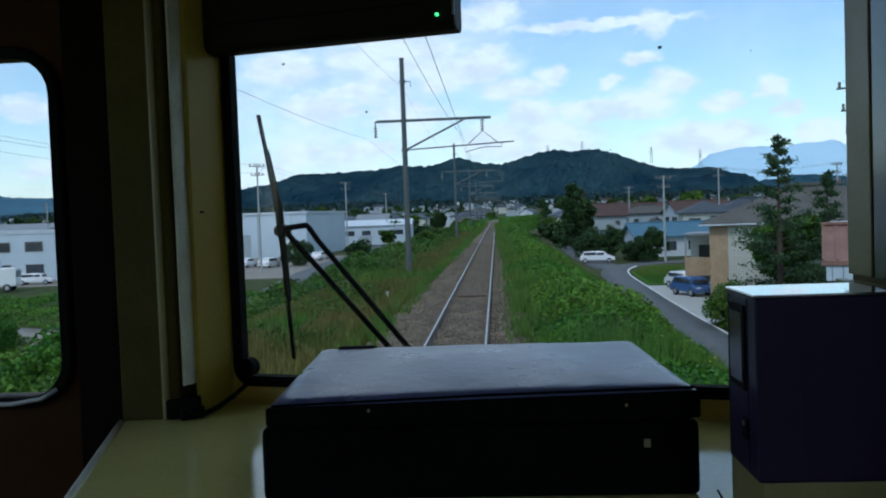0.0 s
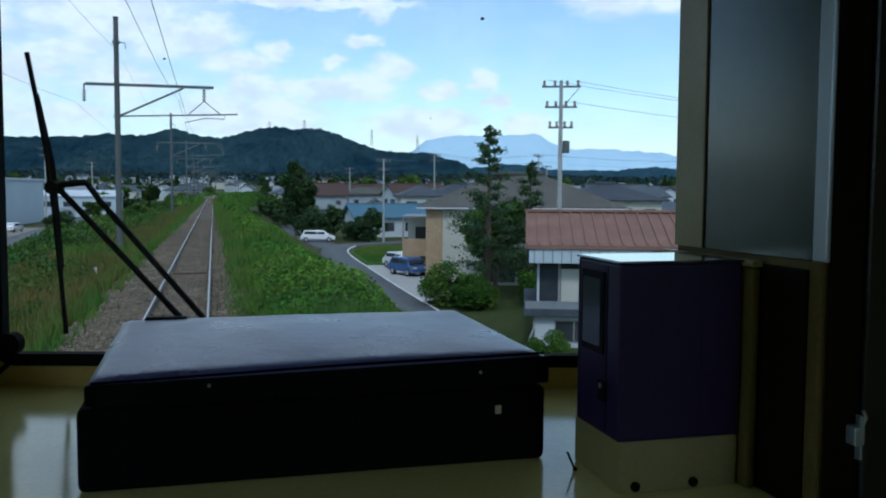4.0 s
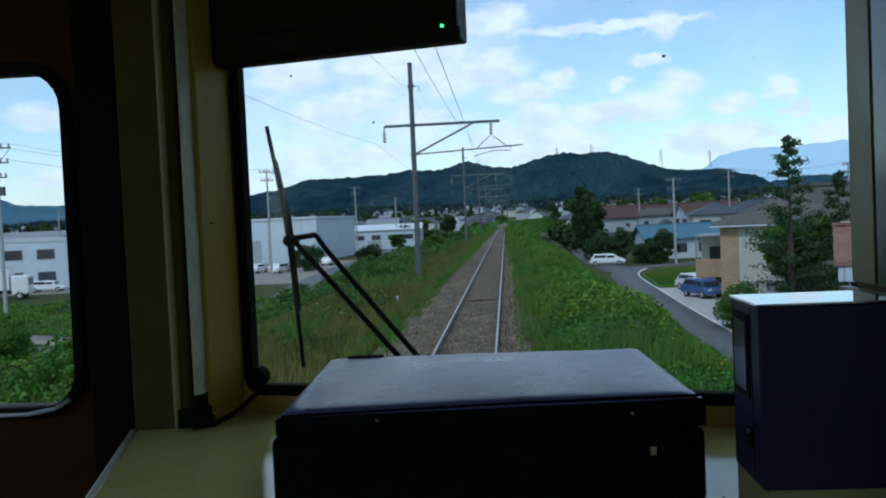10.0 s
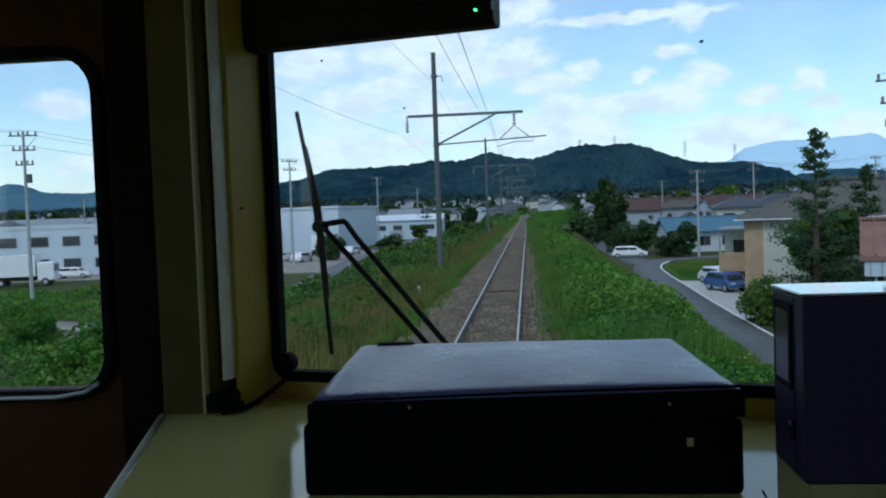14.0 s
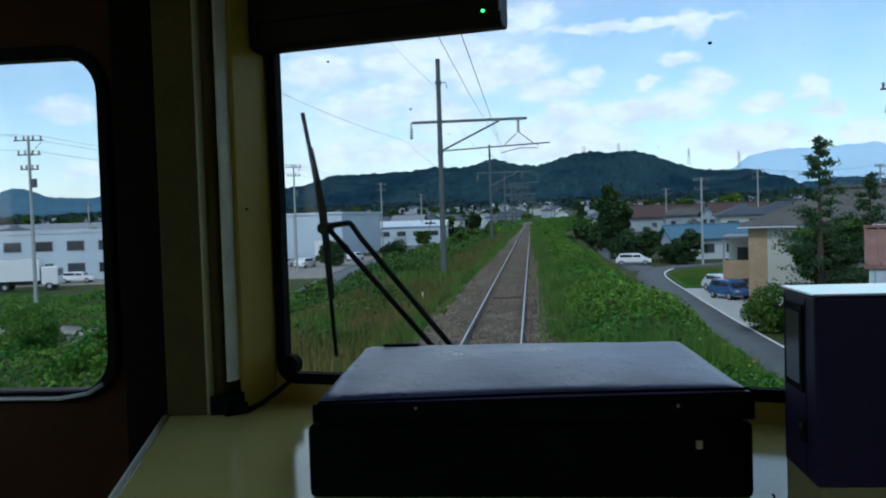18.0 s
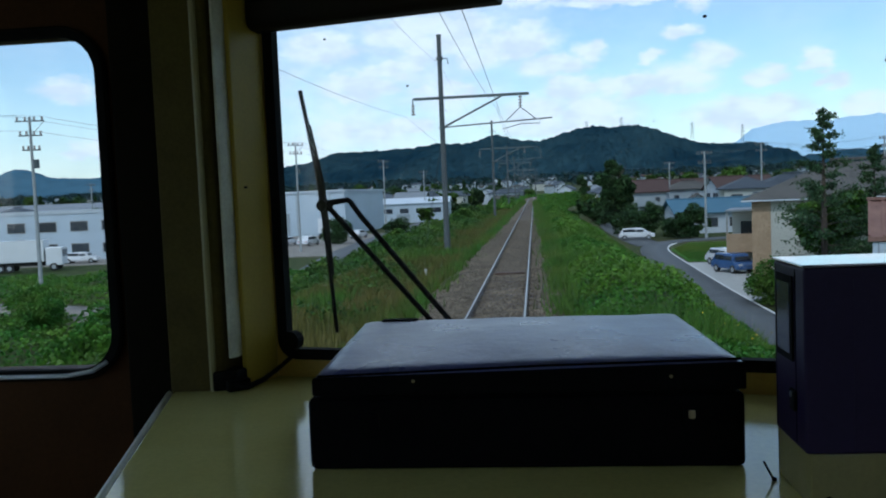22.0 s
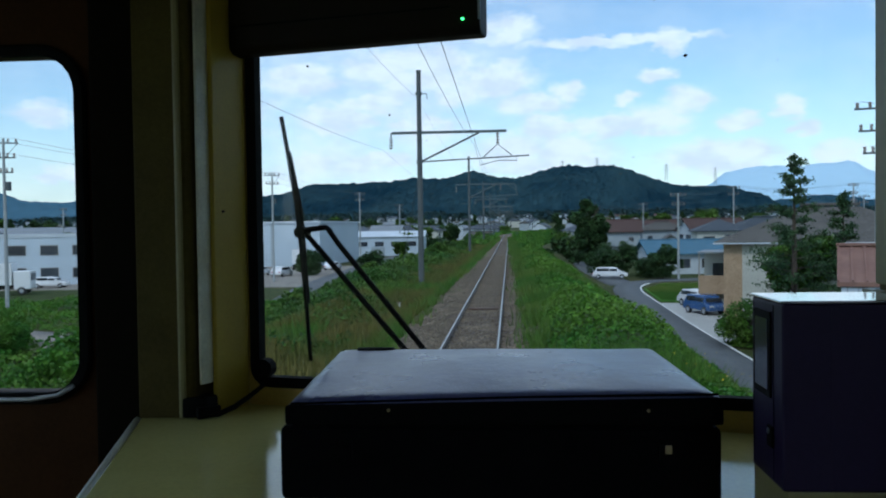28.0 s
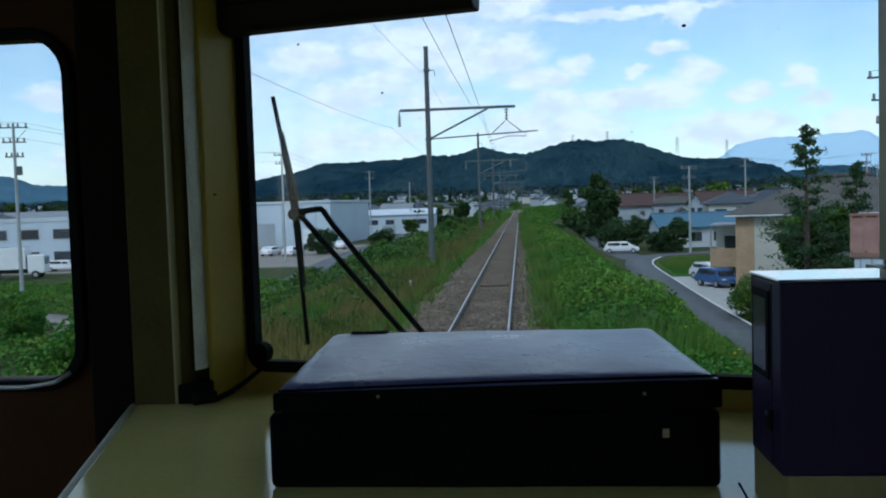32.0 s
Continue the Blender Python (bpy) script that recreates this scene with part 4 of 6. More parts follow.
ry = np.concatenate([np.arange(-330, 240, 15.0), np.arange(240, 420, 6.0)])


def swept(name, prof, off, ylist, z, mat):
    n = len(prof)
    v = np.array([[(off + px + float(line_x(y)), y, z + pz) for px, pz in prof] for y in ylist]).reshape(-1, 3)
    f = np.array([(k * n + i, k * n + (i + 1) % n, (k + 1) * n + (i + 1) % n, (k + 1) * n + i) for k in range(len(ylist) - 1) for i in range(n)])
    return poly_mesh(name, v, f, mat)


for off in (-0.566, 0.566):
    r1 = part("rail", swept("rail", HEAD, off, ry, RAIL_Z - 0.003, M["rail"]), None, track)
    part("running_face", swept("running_face", [(-0.013, 0.0025), (0.013, 0.0025), (0.017, -0.004), (-0.017, -0.004)], off, ry, RAIL_Z, M["rail_head"]), None, r1, "polished running face")
sleeper_mesh = finish("sleeper", cuboid(-1.05, 1.05, -0.1, 0.1, -0.14, 0.0, 0.012, None, 1), M["sleeper"])
for k in range(230):
    y = 4 + 0.62 * k + rng.uniform(-0.02, 0.02)
    s = part("sleeper", sleeper_mesh, None, track)
    s.location = (float(line_x(y)), y, RAIL_Z - 0.132 + rng.uniform(-0.006, 0.004))
    s.rotation_euler = (0, 0, rng.uniform(-0.012, 0.012))
b = bmesh.new()
for k in range(230):
    y = 4 + 0.62 * k
    for off in (-0.566, 0.566):
        cuboid(off - 0.09 + float(line_x(y)), off + 0.09 + float(line_x(y)), y - 0.07, y + 0.07, RAIL_Z - 0.142, RAIL_Z - 0.126, 0, b)
part("tie_plates", b, M["rail"], track)

# wooded hill
def gauss(x, c, h, w):
    return h * np.exp(-((x - c) / w) ** 2)


def hill(name, dist, span, ridge, depth, mat, label, step=7.0, lump=5.0, seed=0.0):
    xs = np.arange(span[0], span[1] + step, step)
    n = 60
    v = np.linspace(0, 1, n)
    X = np.repeat(xs[None], n, 0)
    Y = dist + (v[:, None] - 0.62) * depth + 0 * X
    top = ridge(xs)
    prof = np.where(v < 0.62, np.sin(v / 0.62 * math.pi / 2) ** 1.25, np.cos((v - 0.62) / 0.38 * math.pi / 2))
    Z = GROUND - 2 + (top[None] - GROUND + 2) * prof[:, None]
    nz = np.array([noise.fractal((x * 0.004, y * 0.004, seed), 1.0, 2.0, 4) + 0.0 for x, y in zip(X.ravel(), Y.ravel())]).reshape(X.shape)
    lz = np.array([abs(noise.noise((x * 0.085, y * 0.085, seed + 5))) + 0.7 * abs(noise.noise((x * 0.19, y * 0.19, seed + 9))) for x, y in zip(X.ravel(), Y.ravel())]).reshape(X.shape)
    Z = Z + nz * 14 * np.sin(np.pi * np.clip(v / 0.62, 0, 1))[:, None] + lump * 1.5 * (lz - 0.3) * np.clip(prof * 3, 0, 1)[:, None]
    return tagged(new(name, grid_mesh(name, X, Y, Z, mat)), label, "hill", kind="structure")


RIDGE = ((-440, 14, 50), (-330, 26, 60), (-240, 25, 60), (-150, 33, 60), (-60, 43, 48), (5, 24, 36), (50, 29, 30), (95, 42, 38), (160, 46, 50), (225, 25, 50), (310, 14, 55), (378, 16, 40))


def main_ridge(x):
    """The long wooded hill ahead: a saddle over the line, the summit right of it, a steep right-hand end and a long left-hand tail."""
    z = 47 + sum(gauss(x, *g) for g in RIDGE)
    z = z * (0.55 + 0.45 / (1 + np.exp(-(x + 455) / 28)))
    return z / (1 + np.exp((x - 404) / 9)) + 2 - 50 / (1 + np.exp(-(x - 430) / 20))


def side_ridge(x):
    return 46 + gauss(x, 800, 22, 110) + gauss(x, 600, 8, 120) + gauss(x, 1000, 8, 90) + gauss(x, 1240, 20, 130)


def left_ridge(x):
    return 70 + gauss(x, -1425, 34, 60) + gauss(x, -1330, 16, 140) + gauss(x, -1600, 18, 130) + gauss(x, -1150, 10, 80)


def peaks(x):
    return 120 + gauss(x, 1450, 148, 330) + gauss(x, 1080, 95, 150) + gauss(x, 2150, 90, 500) + gauss(x, 1250, 14, 70) + gauss(x, 1620, 16, 80) + 5 * np.sin(x / 61.0) + 4 * np.sin(x / 23.0)


hill("hill", 1500, (-760, 470), main_ridge, 520, M["forest"], "long low hill covered with dark forest, haze painted in as blue", 4.0, 4.2, 2.0)
hill("far_hill", 2300, (350, 1900), side_ridge, 500, M["far_forest"], "distant wooded hill, haze painted as a bluish tint", 12.0, 6.0, 8.0)
hill("left_hill", 2300, (-2300, -620), left_ridge, 500, M["haze_forest"], "distant wooded hill, haze painted in as blue", 12.0, 6.0, 12.0)
hill("mountains", 4300, (560, 2900), peaks, 500, M["mountain"], "distant mountains under cloud, haze painted as pale blue", 30.0, 10.0, 4.0)

# ---------------------------------------------------------------- vegetation
def leaves(name, pos, size, mat, seed, lift=0.55):
    """Leaves as bent quads at the given places, joined into one mesh."""
    r = np.random.default_rng(seed)
    n = len(pos)
    d = r.normal(size=(n, 3))
    d[:, 2] = np.abs(d[:, 2]) * lift
    d /= np.linalg.norm(d, axis=1, keepdims=True)
    q = r.normal(size=(n, 3))
    s = np.cross(d, q)
    s /= np.linalg.norm(s, axis=1, keepdims=True) + 1e-9
    up = np.cross(s, d)
    up *= np.sign(up[:, 2:3] + 1e-9)
    size = np.broadcast_to(size, (n,))[:, None] * r.uniform(0.7, 1.3, (n, 1))
    v = np.stack([pos - d * size * 0.5, pos + s * size * 0.42 + up * size * 0.10, pos + d * size * 0.55 - up * size * 0.08, pos - s * size * 0.42 + up * size * 0.10], 1)
    return poly_mesh(name, v.reshape(-1, 3), np.arange(4 * n).reshape(n, 4), mat)


def blades(name, pos, tall, wide, mat, seed):
    r = np.random.default_rng(seed)
    n = len(pos)
    a = r.uniform(0, 6.28, n)
    side = np.stack([np.cos(a), np.sin(a), 0 * a], -1) * np.broadcast_to(wide, (n,))[:, None]
    tip = pos + np.stack([r.normal(0, 0.28, n), r.normal(0, 0.28, n), np.ones(n)], -1) * (np.broadcast_to(tall, (n,)) * r.uniform(0.5, 1.2, n))[:, None]
    v = np.stack([pos - side, pos + side, tip], 1)
    return poly_mesh(name, v.reshape(-1, 3), np.arange(3 * n).reshape(n, 3), mat)


def noise2(x, y, s, k):
    return np.array([noise.noise((a * s, b * s, k)) for a, b in zip(x, y)])


def strew(n, o0, o1, y0, y1, seed, power=1.8):
    r = np.random.default_rng(seed)
    o = r.uniform(o0, o1, n)
    y = y0 + (y1 - y0) * r.random(n) ** power
    return o, y, r


def stuff(name, me, label, category):
    return tagged(new(name, me), label, category, kind="stuff")


# creepers over the right-hand bank
o, y, r = strew(330000, 1.3, 10.4, 5, 170, 11)
nn = noise2(o, y, 0.45, 2.0)
keep = (nn + r.uniform(-0.35, 0.35, len(o)) > -0.42) & (o > 1.62 + 0.45 * noise2(o * 0, y, 0.6, 5.0))
o, y, nn = o[keep], y[keep], nn[keep]
mound = 0.16 + (0.55 * np.clip(nn + 0.35, 0, 1) + 0.95 * np.clip(noise2(o, y, 0.19, 8.0), 0, 1)) * np.clip((o - 1.4) / 1.2, 0.15, 1) * np.interp(o, [3.2, 4.6], [1.0, 0.55])
x = o + line_x(y)
stuff("creeper_leaves", leaves("creeper_leaves", np.stack([x, y, height(x, y) + mound * r.uniform(0.3, 1.0, len(o)) ** 0.6], -1), 0.053 * (1 + y / 38), M["kudzu"], 12), "dense green creeper leaves over the embankment", "foliage")
# the banks further on
for k, (o0, o1) in enumerate(((1.7, 10.2), (-15.0, -2.3))):
    r = np.random.default_rng(90 + k)
    n = 34000
    o, y = r.uniform(o0, o1, n), 120 + 300 * r.random(n) ** 1.3
    x = o + line_x(y)
    p3 = np.stack([x, y, height(x, y) + r.uniform(0.05, 1.0, n) * (0.35 + 0.8 * np.clip(noise2(o, y, 0.12, 4.0 + k) + 0.2, 0, 1))], -1)
    stuff("distant_creepers", leaves("distant_creepers", p3, 0.34 * (0.6 + y / 250), M["kudzu"], 95 + k), "green creepers on the embankment further along", "foliage")
# grass on the right-hand bank
o, y, r = strew(90000, 1.4, 10.4, 5, 150, 13)
keep = noise2(o, y, 0.3, 9.0) > 0.02
o, y = o[keep], y[keep]
x = o + line_x(y)
stuff("tall_grass", blades("tall_grass", np.stack([x, y, height(x, y) + 0.02], -1), 0.52, 0.009 * (1 + y / 25), M["grass"], 14), "tall green grass on the embankment", "grass")
# left-hand bank: grass, dry patches, creepers
o, y, r = strew(150000, -15.0, -2.0, 5, 150, 15)
nn = noise2(o, y, 0.16, 3.0)
x = o + line_x(y)
pos = np.stack([x, y, height(x, y) + 0.02], -1)
dryk = (nn > -0.45) & (o > -4.0) & (y > 16) & (y < 70) | (nn > -0.22) & (o > -7.5) & (y < 42) | (nn > -0.20) & (o > -4.7) | (nn > 0.16) & (o > -7)
stuff("bank_grass", blades("bank_grass", pos[~dryk], 0.42, (0.011 * (1 + y / 25))[~dryk], M["grass"], 16), "green grass on the embankment", "grass")
stuff("dry_grass", blades("dry_grass", pos[dryk], 0.36, (0.010 * (1 + y / 25))[dryk], M["dry"], 17), "straw-coloured dry grass beside the track", "grass")
o, y, r = strew(250000, -15.5, -2.9, 6, 200, 18)
nn = noise2(o, y, 0.22, 6.0)
keep = nn + r.uniform(-0.3, 0.3, len(o)) > np.where((o > -5.2) | (o > -7.6) & (y < 36), 0.30, -0.12) - 0.25 * (y > 42)
o, y, nn = o[keep], y[keep], nn[keep]
x = o + line_x(y)
rise = 0.25 + np.clip((-o - 3.5) / 3.5, 0, 1) * (0.55 + 1.1 * np.clip(nn + 0.2, 0, 1))
stuff("bank_creepers", leaves("bank_creepers", np.stack([x, y, height(x, y) + rise * r.uniform(0.15, 1.0, len(o)) ** 0.7], -1), 0.062 * (1 + y / 45), M["weeds"], 19), "green creepers and weeds on the embankment, shade put into their colour", "foliage")
# tufts that creep over the edges of the ballast
r = np.random.default_rng(61)
n = 46000
y = 5 + 190 * r.random(n) ** 1.5
sd = np.where(r.random(n) < 0.5, 1.0, -1.0)
o = np.where(sd > 0, 1.48 - np.clip((y - 30) / 300, 0, 0.35), -2.05 + np.clip((y - 30) / 250, 0, 0.5)) + r.normal(0, 0.22, n)
keep = noise2(o * 3, y, 0.8, 31.0) > -0.1
o, y = o[keep], y[keep]
x = o + line_x(y)
stuff("edge_grass", blades("edge_grass", np.stack([x, y, height(x, y) + 0.06], -1), 0.30, 0.010 * (1 + y / 25), M["grass"], 62), "grass tufts along the ballast edge", "grass")
# weeds over the waste ground at the foot of the left-hand bank
r = np.random.default_rng(53)
n = 90000
x, y = r.uniform(-64, -13.5, n), 20 + 62 * r.random(n)
track_y = np.interp(-x, [17.5, 20.5, 24.5, 33, 60], [8, 36, 48, 57, 66])
keep = (np.abs(y - track_y) > 2.6) & (x < -16.0) | (y > track_y + 3.0) & (x < -14.0)
x, y = x[keep], y[keep]
lump = 0.25 + 1.5 * np.clip(noise2(x, y, 0.16, 14.0) + 0.25, 0, 1) * np.where(y < track_y[keep], 0.75, 1.0)
stuff("waste_ground_weeds", leaves("waste_ground_weeds", np.stack([x, y, height(x, y) + lump * r.uniform(0.1, 1.0, len(x)) ** 0.6], -1), 0.20, M["kudzu"], 54), "bright green weeds and creepers on waste ground", "weeds")
# plainer growth beside and behind the cab
for k, (o0, o1, mt, nm, lb, ct) in enumerate(((1.7, 9.8, "kudzu", "lineside_leaves", "green creepers beside the line", "foliage"), (-15, -2.4, "grass", "lineside_grass", "green grass beside the line", "grass"))):
    r = np.random.default_rng(70 + k)
    n = 26000
    o, y = r.uniform(o0, o1, n), 6 - 190 * r.random(n) ** 1.3
    x = o + line_x(y)
    p3 = np.stack([x, y, height(x, y) + (r.uniform(0.1, 0.5, n) if k == 0 else 0.02)], -1)
    stuff(nm, leaves(nm, p3, 0.2, M[mt], 72) if k == 0 else blades(nm, p3, 0.5, 0.03, M[mt], 73), lb, ct)
# blades on the mown lawn
r = np.random.default_rng(81)
n = 16000
y = r.uniform(80.5, 103.0, n)
x = r.uniform(0, 1, n) * np.interp(y, [80, 103], [6.0, 9.3]) + np.interp(y, [80, 95, 104], [13.8, 14.6, 17.9])
stuff("lawn_blades", blades("lawn_blades", np.stack([x, y, 0 * x + GROUND + 0.07], -1), 0.16, 0.035, M["grass"], 82), "short green blades on the lawn", "grass")
# yellow flowers
o, y, r = strew(2600, 2.6, 7.5, 9, 90, 20, 1.3)
keep = noise2(o, y, 0.35, 12.0) > 0.36
o, y = o[keep], y[keep]
x = o + line_x(y)
stuff("yellow_flowers", leaves("yellow_flowers", np.stack([x, y, height(x, y) + r.uniform(0.35, 0.75, len(o))], -1), 0.034, M["weed"], 21), "small yellow wild flowers", "flowers")


def crown_points(kind, n, h, w, r, low=False):
    """Points on clumps that make up an uneven crown between its foot and its top."""
    if kind == "conifer":
        t = r.random(n) ** 0.75
        z = h * (0.10 + 0.9 * t)
        tier = 0.75 + 0.35 * np.sin(z * 5.5 + 2 * np.sin(z * 1.7))
        a = r.uniform(0, 6.28, n)
        rad = w * (1 - t ** 1.8) ** 0.8 * tier * r.uniform(0.35, 1.0, n) ** 0.5 * (0.8 + 0.3 * np.sin(a * 3 + z))
        return np.stack([rad * np.cos(a), rad * np.sin(a), z - 0.18 * rad], -1)
    k = 30
    c = r.normal(size=(k, 3))
    c /= np.linalg.norm(c, axis=1, keepdims=True)
    c = c * np.array([w * 0.68, w * 0.68, h * (0.38 if low else 0.27)]) * r.uniform(0.45, 1.08, (k, 1)) + (0, 0, h * (0.46 if low else 0.62))
    rad = r.uniform(0.20, 0.46, k) * w * 0.8
    i = r.integers(0, k, n)
    d = r.normal(size=(n, 3))
    d /= np.linalg.norm(d, axis=1, keepdims=True)
    p = c[i] + d * rad[i][:, None] * r.uniform(0.55, 1.05, (n, 1)) * (1, 1, 0.8)
    p[:, 2] = np.maximum(p[:, 2], 0.08 * h)
    return p


def tree(kind, h, w, n, leaf, mat, label, seed, plain=False):
    r = np.random.default_rng(seed)
    g = thing("conifer" if kind == "conifer" else "bush" if kind == "bush" else "tree", label, "bush" if kind == "bush" else "tree")
    b = bmesh.new()
    top = h * (0.96 if kind == "conifer" else 0.7)
    rod((0, 0, -0.3), (0, 0, h * 0.35), 0.03 * h ** 0.9 * 0.9, b, 8, 0.022 * h ** 0.9)
    rod((0, 0, h * 0.34), (0, 0, top) if kind == "conifer" else (0.02 * h, 0.01 * h, top), 0.022 * h ** 0.9, b, 7, 0.01)
    tips = []
    if kind == "conifer" and not plain:
        for k in range(46):
            z0 = h * (0.10 + 0.86 * (k + r.uniform(-0.5, 0.5)) / 46)
            out = w * 1.35 * max(0.03, 1 - z0 / h) ** 0.95 + 0.08
            a = k * 2.4 + r.uniform(-0.5, 0.5)
            ln = out * r.uniform(0.45, 1.15)
            end = np.array((ln * math.cos(a), ln * math.sin(a), z0 + ln * r.uniform(-0.05, 0.32)))
            rod((0, 0, z0), tuple(end), 0.035, b, 5, 0.012)
            tips.append((np.array((0, 0, z0)), end))
    if kind != "conifer":
        for k in range(7):
            a = k * 0.9 + seed
            z0 = h * (0.15 if kind == "bush" else 0.28) + k * 0.045 * h
            rod((0, 0, z0), (0.55 * w * math.cos(a), 0.55 * w * math.sin(a), z0 + 0.26 * h), 0.010 * h, b, 6, 0.004 * h)
    part("trunk", b, M["bark"], g)
    if tips:
        i = r.integers(0, len(tips), n)
        t = r.uniform(0.12, 1.0, n) ** 0.7
        ends = np.array([p[1] for p in tips])[i]
        foot = np.array([p[0] for p in tips])[i]
        pts = foot + (ends - foot) * t[:, None] + r.normal(0, 1, (n, 3)) * (0.24, 0.24, 0.15) * (0.35 + 0.8 * t[:, None]) * (1 - 0.6 * ends[:, 2:] / h) * 1.5
    else:
        pts = crown_points("conifer" if kind == "conifer" else "broad", n, h, w, r, kind == "bush" or mat == M["leaf_dark"])
    part("crown", leaves("crown", pts, leaf, mat, seed + 100, 0.9), None, g)
    return g


TREES = {
    "conifer": ("conifer", 11.2, 3.3, 8500, 0.15, "leaf_fir", "tall dark green conifer with open uneven branches", 31),
    "evergreen": ("broad", 9.6, 2.7, 9000, 0.36, "leaf_dark", "tall bushy dark evergreen beside the line", 38),
    "cedar": ("conifer", 7.0, 2.5, 6000, 0.36, "leaf_dark", "dark green cedar beside the houses", 32, True),
    "leafy": ("broad", 7.4, 3.3, 16000, 0.24, "leaf_near", "dense leafy green tree beside the lane", 39),
    "broad": ("broad", 7.5, 3.4, 6000, 0.38, "leaf_mid", "leafy green broad tree", 33),
    "dark": ("broad", 6.0, 3.2, 5000, 0.36, "leaf_dark", "dense dark green garden tree", 34),
    "bush": ("bush", 3.0, 2.3, 3500, 0.26, "leaf_dark", "dense dark green garden shrub", 35),
    "shrub": ("bush", 3.0, 2.3, 9000, 0.15, "leaf_near", "dense green garden shrub beside the lane", 40),
    "hedge": ("bush", 4.6, 2.9, 9000, 0.20, "kudzu", "big bright green bush at the foot of the embankment", 37),
    "bright": ("bush", 3.4, 2.6, 4200, 0.26, "leaf_mid", "bright green shrub on the embankment", 36),
}


def grow(kind, h, w, n, leaf, mat, label, seed, plain=False):
    return tree(kind, h, w, n, leaf, M[mat], label, seed, plain)


def grow_far(kind, h, w, n, leaf, mat, label, seed, plain=False):
    """The same tree with fewer and larger leaf clumps, for what stands far off."""
    return tree(kind, h, w, max(700, n // 6), leaf * (n / max(700, n // 6)) ** 0.42, M[mat], label, seed, True)


trees = {name: grow(*row) for name, row in TREES.items()}
far_trees = {name: grow_far(*row) for name, row in TREES.items() if name in ("broad", "dark", "bush", "cedar", "bright", "evergreen")}


for k, t in enumerate(far_trees.values()):
    t.location = (-70 - 21 * k, 306 + 7 * (k % 2), GROUND)
for k, t in enumerate(trees.values()):
    t.location = (-60 - 21 * k, 290 + 7 * (k % 2), GROUND)


def plant(kind, x, y, s=1.0, z=None, turn=None):
    m = pose(x, y, GROUND - 0.05 + float(land_rise(y)) if z is None else z, 0, 0, rng.uniform(0, 360) if turn is None else turn) @ Matrix.Diagonal((s, s, s * rng.uniform(0.9, 1.1), 1))
    t = copy_thing((far_trees if y > 150 and kind in far_trees else trees)[kind], m)
    t.scale = m.to_scale()
    return t


# ---------------------------------------------------------------- buildings
def gable_roof(w, d, h0, rise, over, bm=None, thick=0.16):
    """A pitched roof with its ridge along x."""
    b = bmesh.new()
    x0, x1 = -w / 2 - over, w / 2 + over
    k = rise / (d / 2)
    prof = [(-d / 2 - over, h0 - over * k), (0, h0 + rise), (d / 2 + over, h0 - over * k)]
    lo = [(y, z) for y, z in prof]
    hi = [(y, z + thick) for y, z in prof]
    ring_ = lo + hi[::-1]
    ends = [[b.verts.new((x, y, z)) for y, z in ring_] for x in (x0, x1)]
    n = len(ring_)
    for e, fl in ((ends[0], 1), (ends[1], -1)):
        b.faces.new((e[0], e[1], e[4], e[5])[::fl]), b.faces.new((e[1], e[2], e[3], e[4])[::fl])
    for i in range(n):
        j = (i + 1) % n
        b.faces.new((ends[0][i], ends[0][j], ends[1][j], ends[1][i]))
    return merged(bm, b)


def hip_roof(w, d, h0, rise, over, bm=None, thick=0.16):
    b = bmesh.new()
    X, Y = w / 2 + over, d / 2 + over
    rx = max(w / 2 - d / 2, 0.2)
    low = [b.verts.new((x, y, h0 - 0.1)) for x, y in ((-X, -Y), (X, -Y), (X, Y), (-X, Y))]
    mid = [b.verts.new((x, y, h0 - 0.1 + thick)) for x, y in ((-X, -Y), (X, -Y), (X, Y), (-X, Y))]
    a, c = b.verts.new((-rx, 0, h0 + rise)), b.verts.new((rx, 0, h0 + rise))
    b.faces.new(low[::-1])
    for i in range(4):
        j = (i + 1) % 4
        b.faces.new((low[i], low[j], mid[j], mid[i]))
    b.faces.new((mid[0], mid[1], c, a)), b.faces.new((mid[2], mid[3], a, c))
    b.faces.new((mid[1], mid[2], c)), b.faces.new((mid[3], mid[0], a))
    return merged(bm, b)


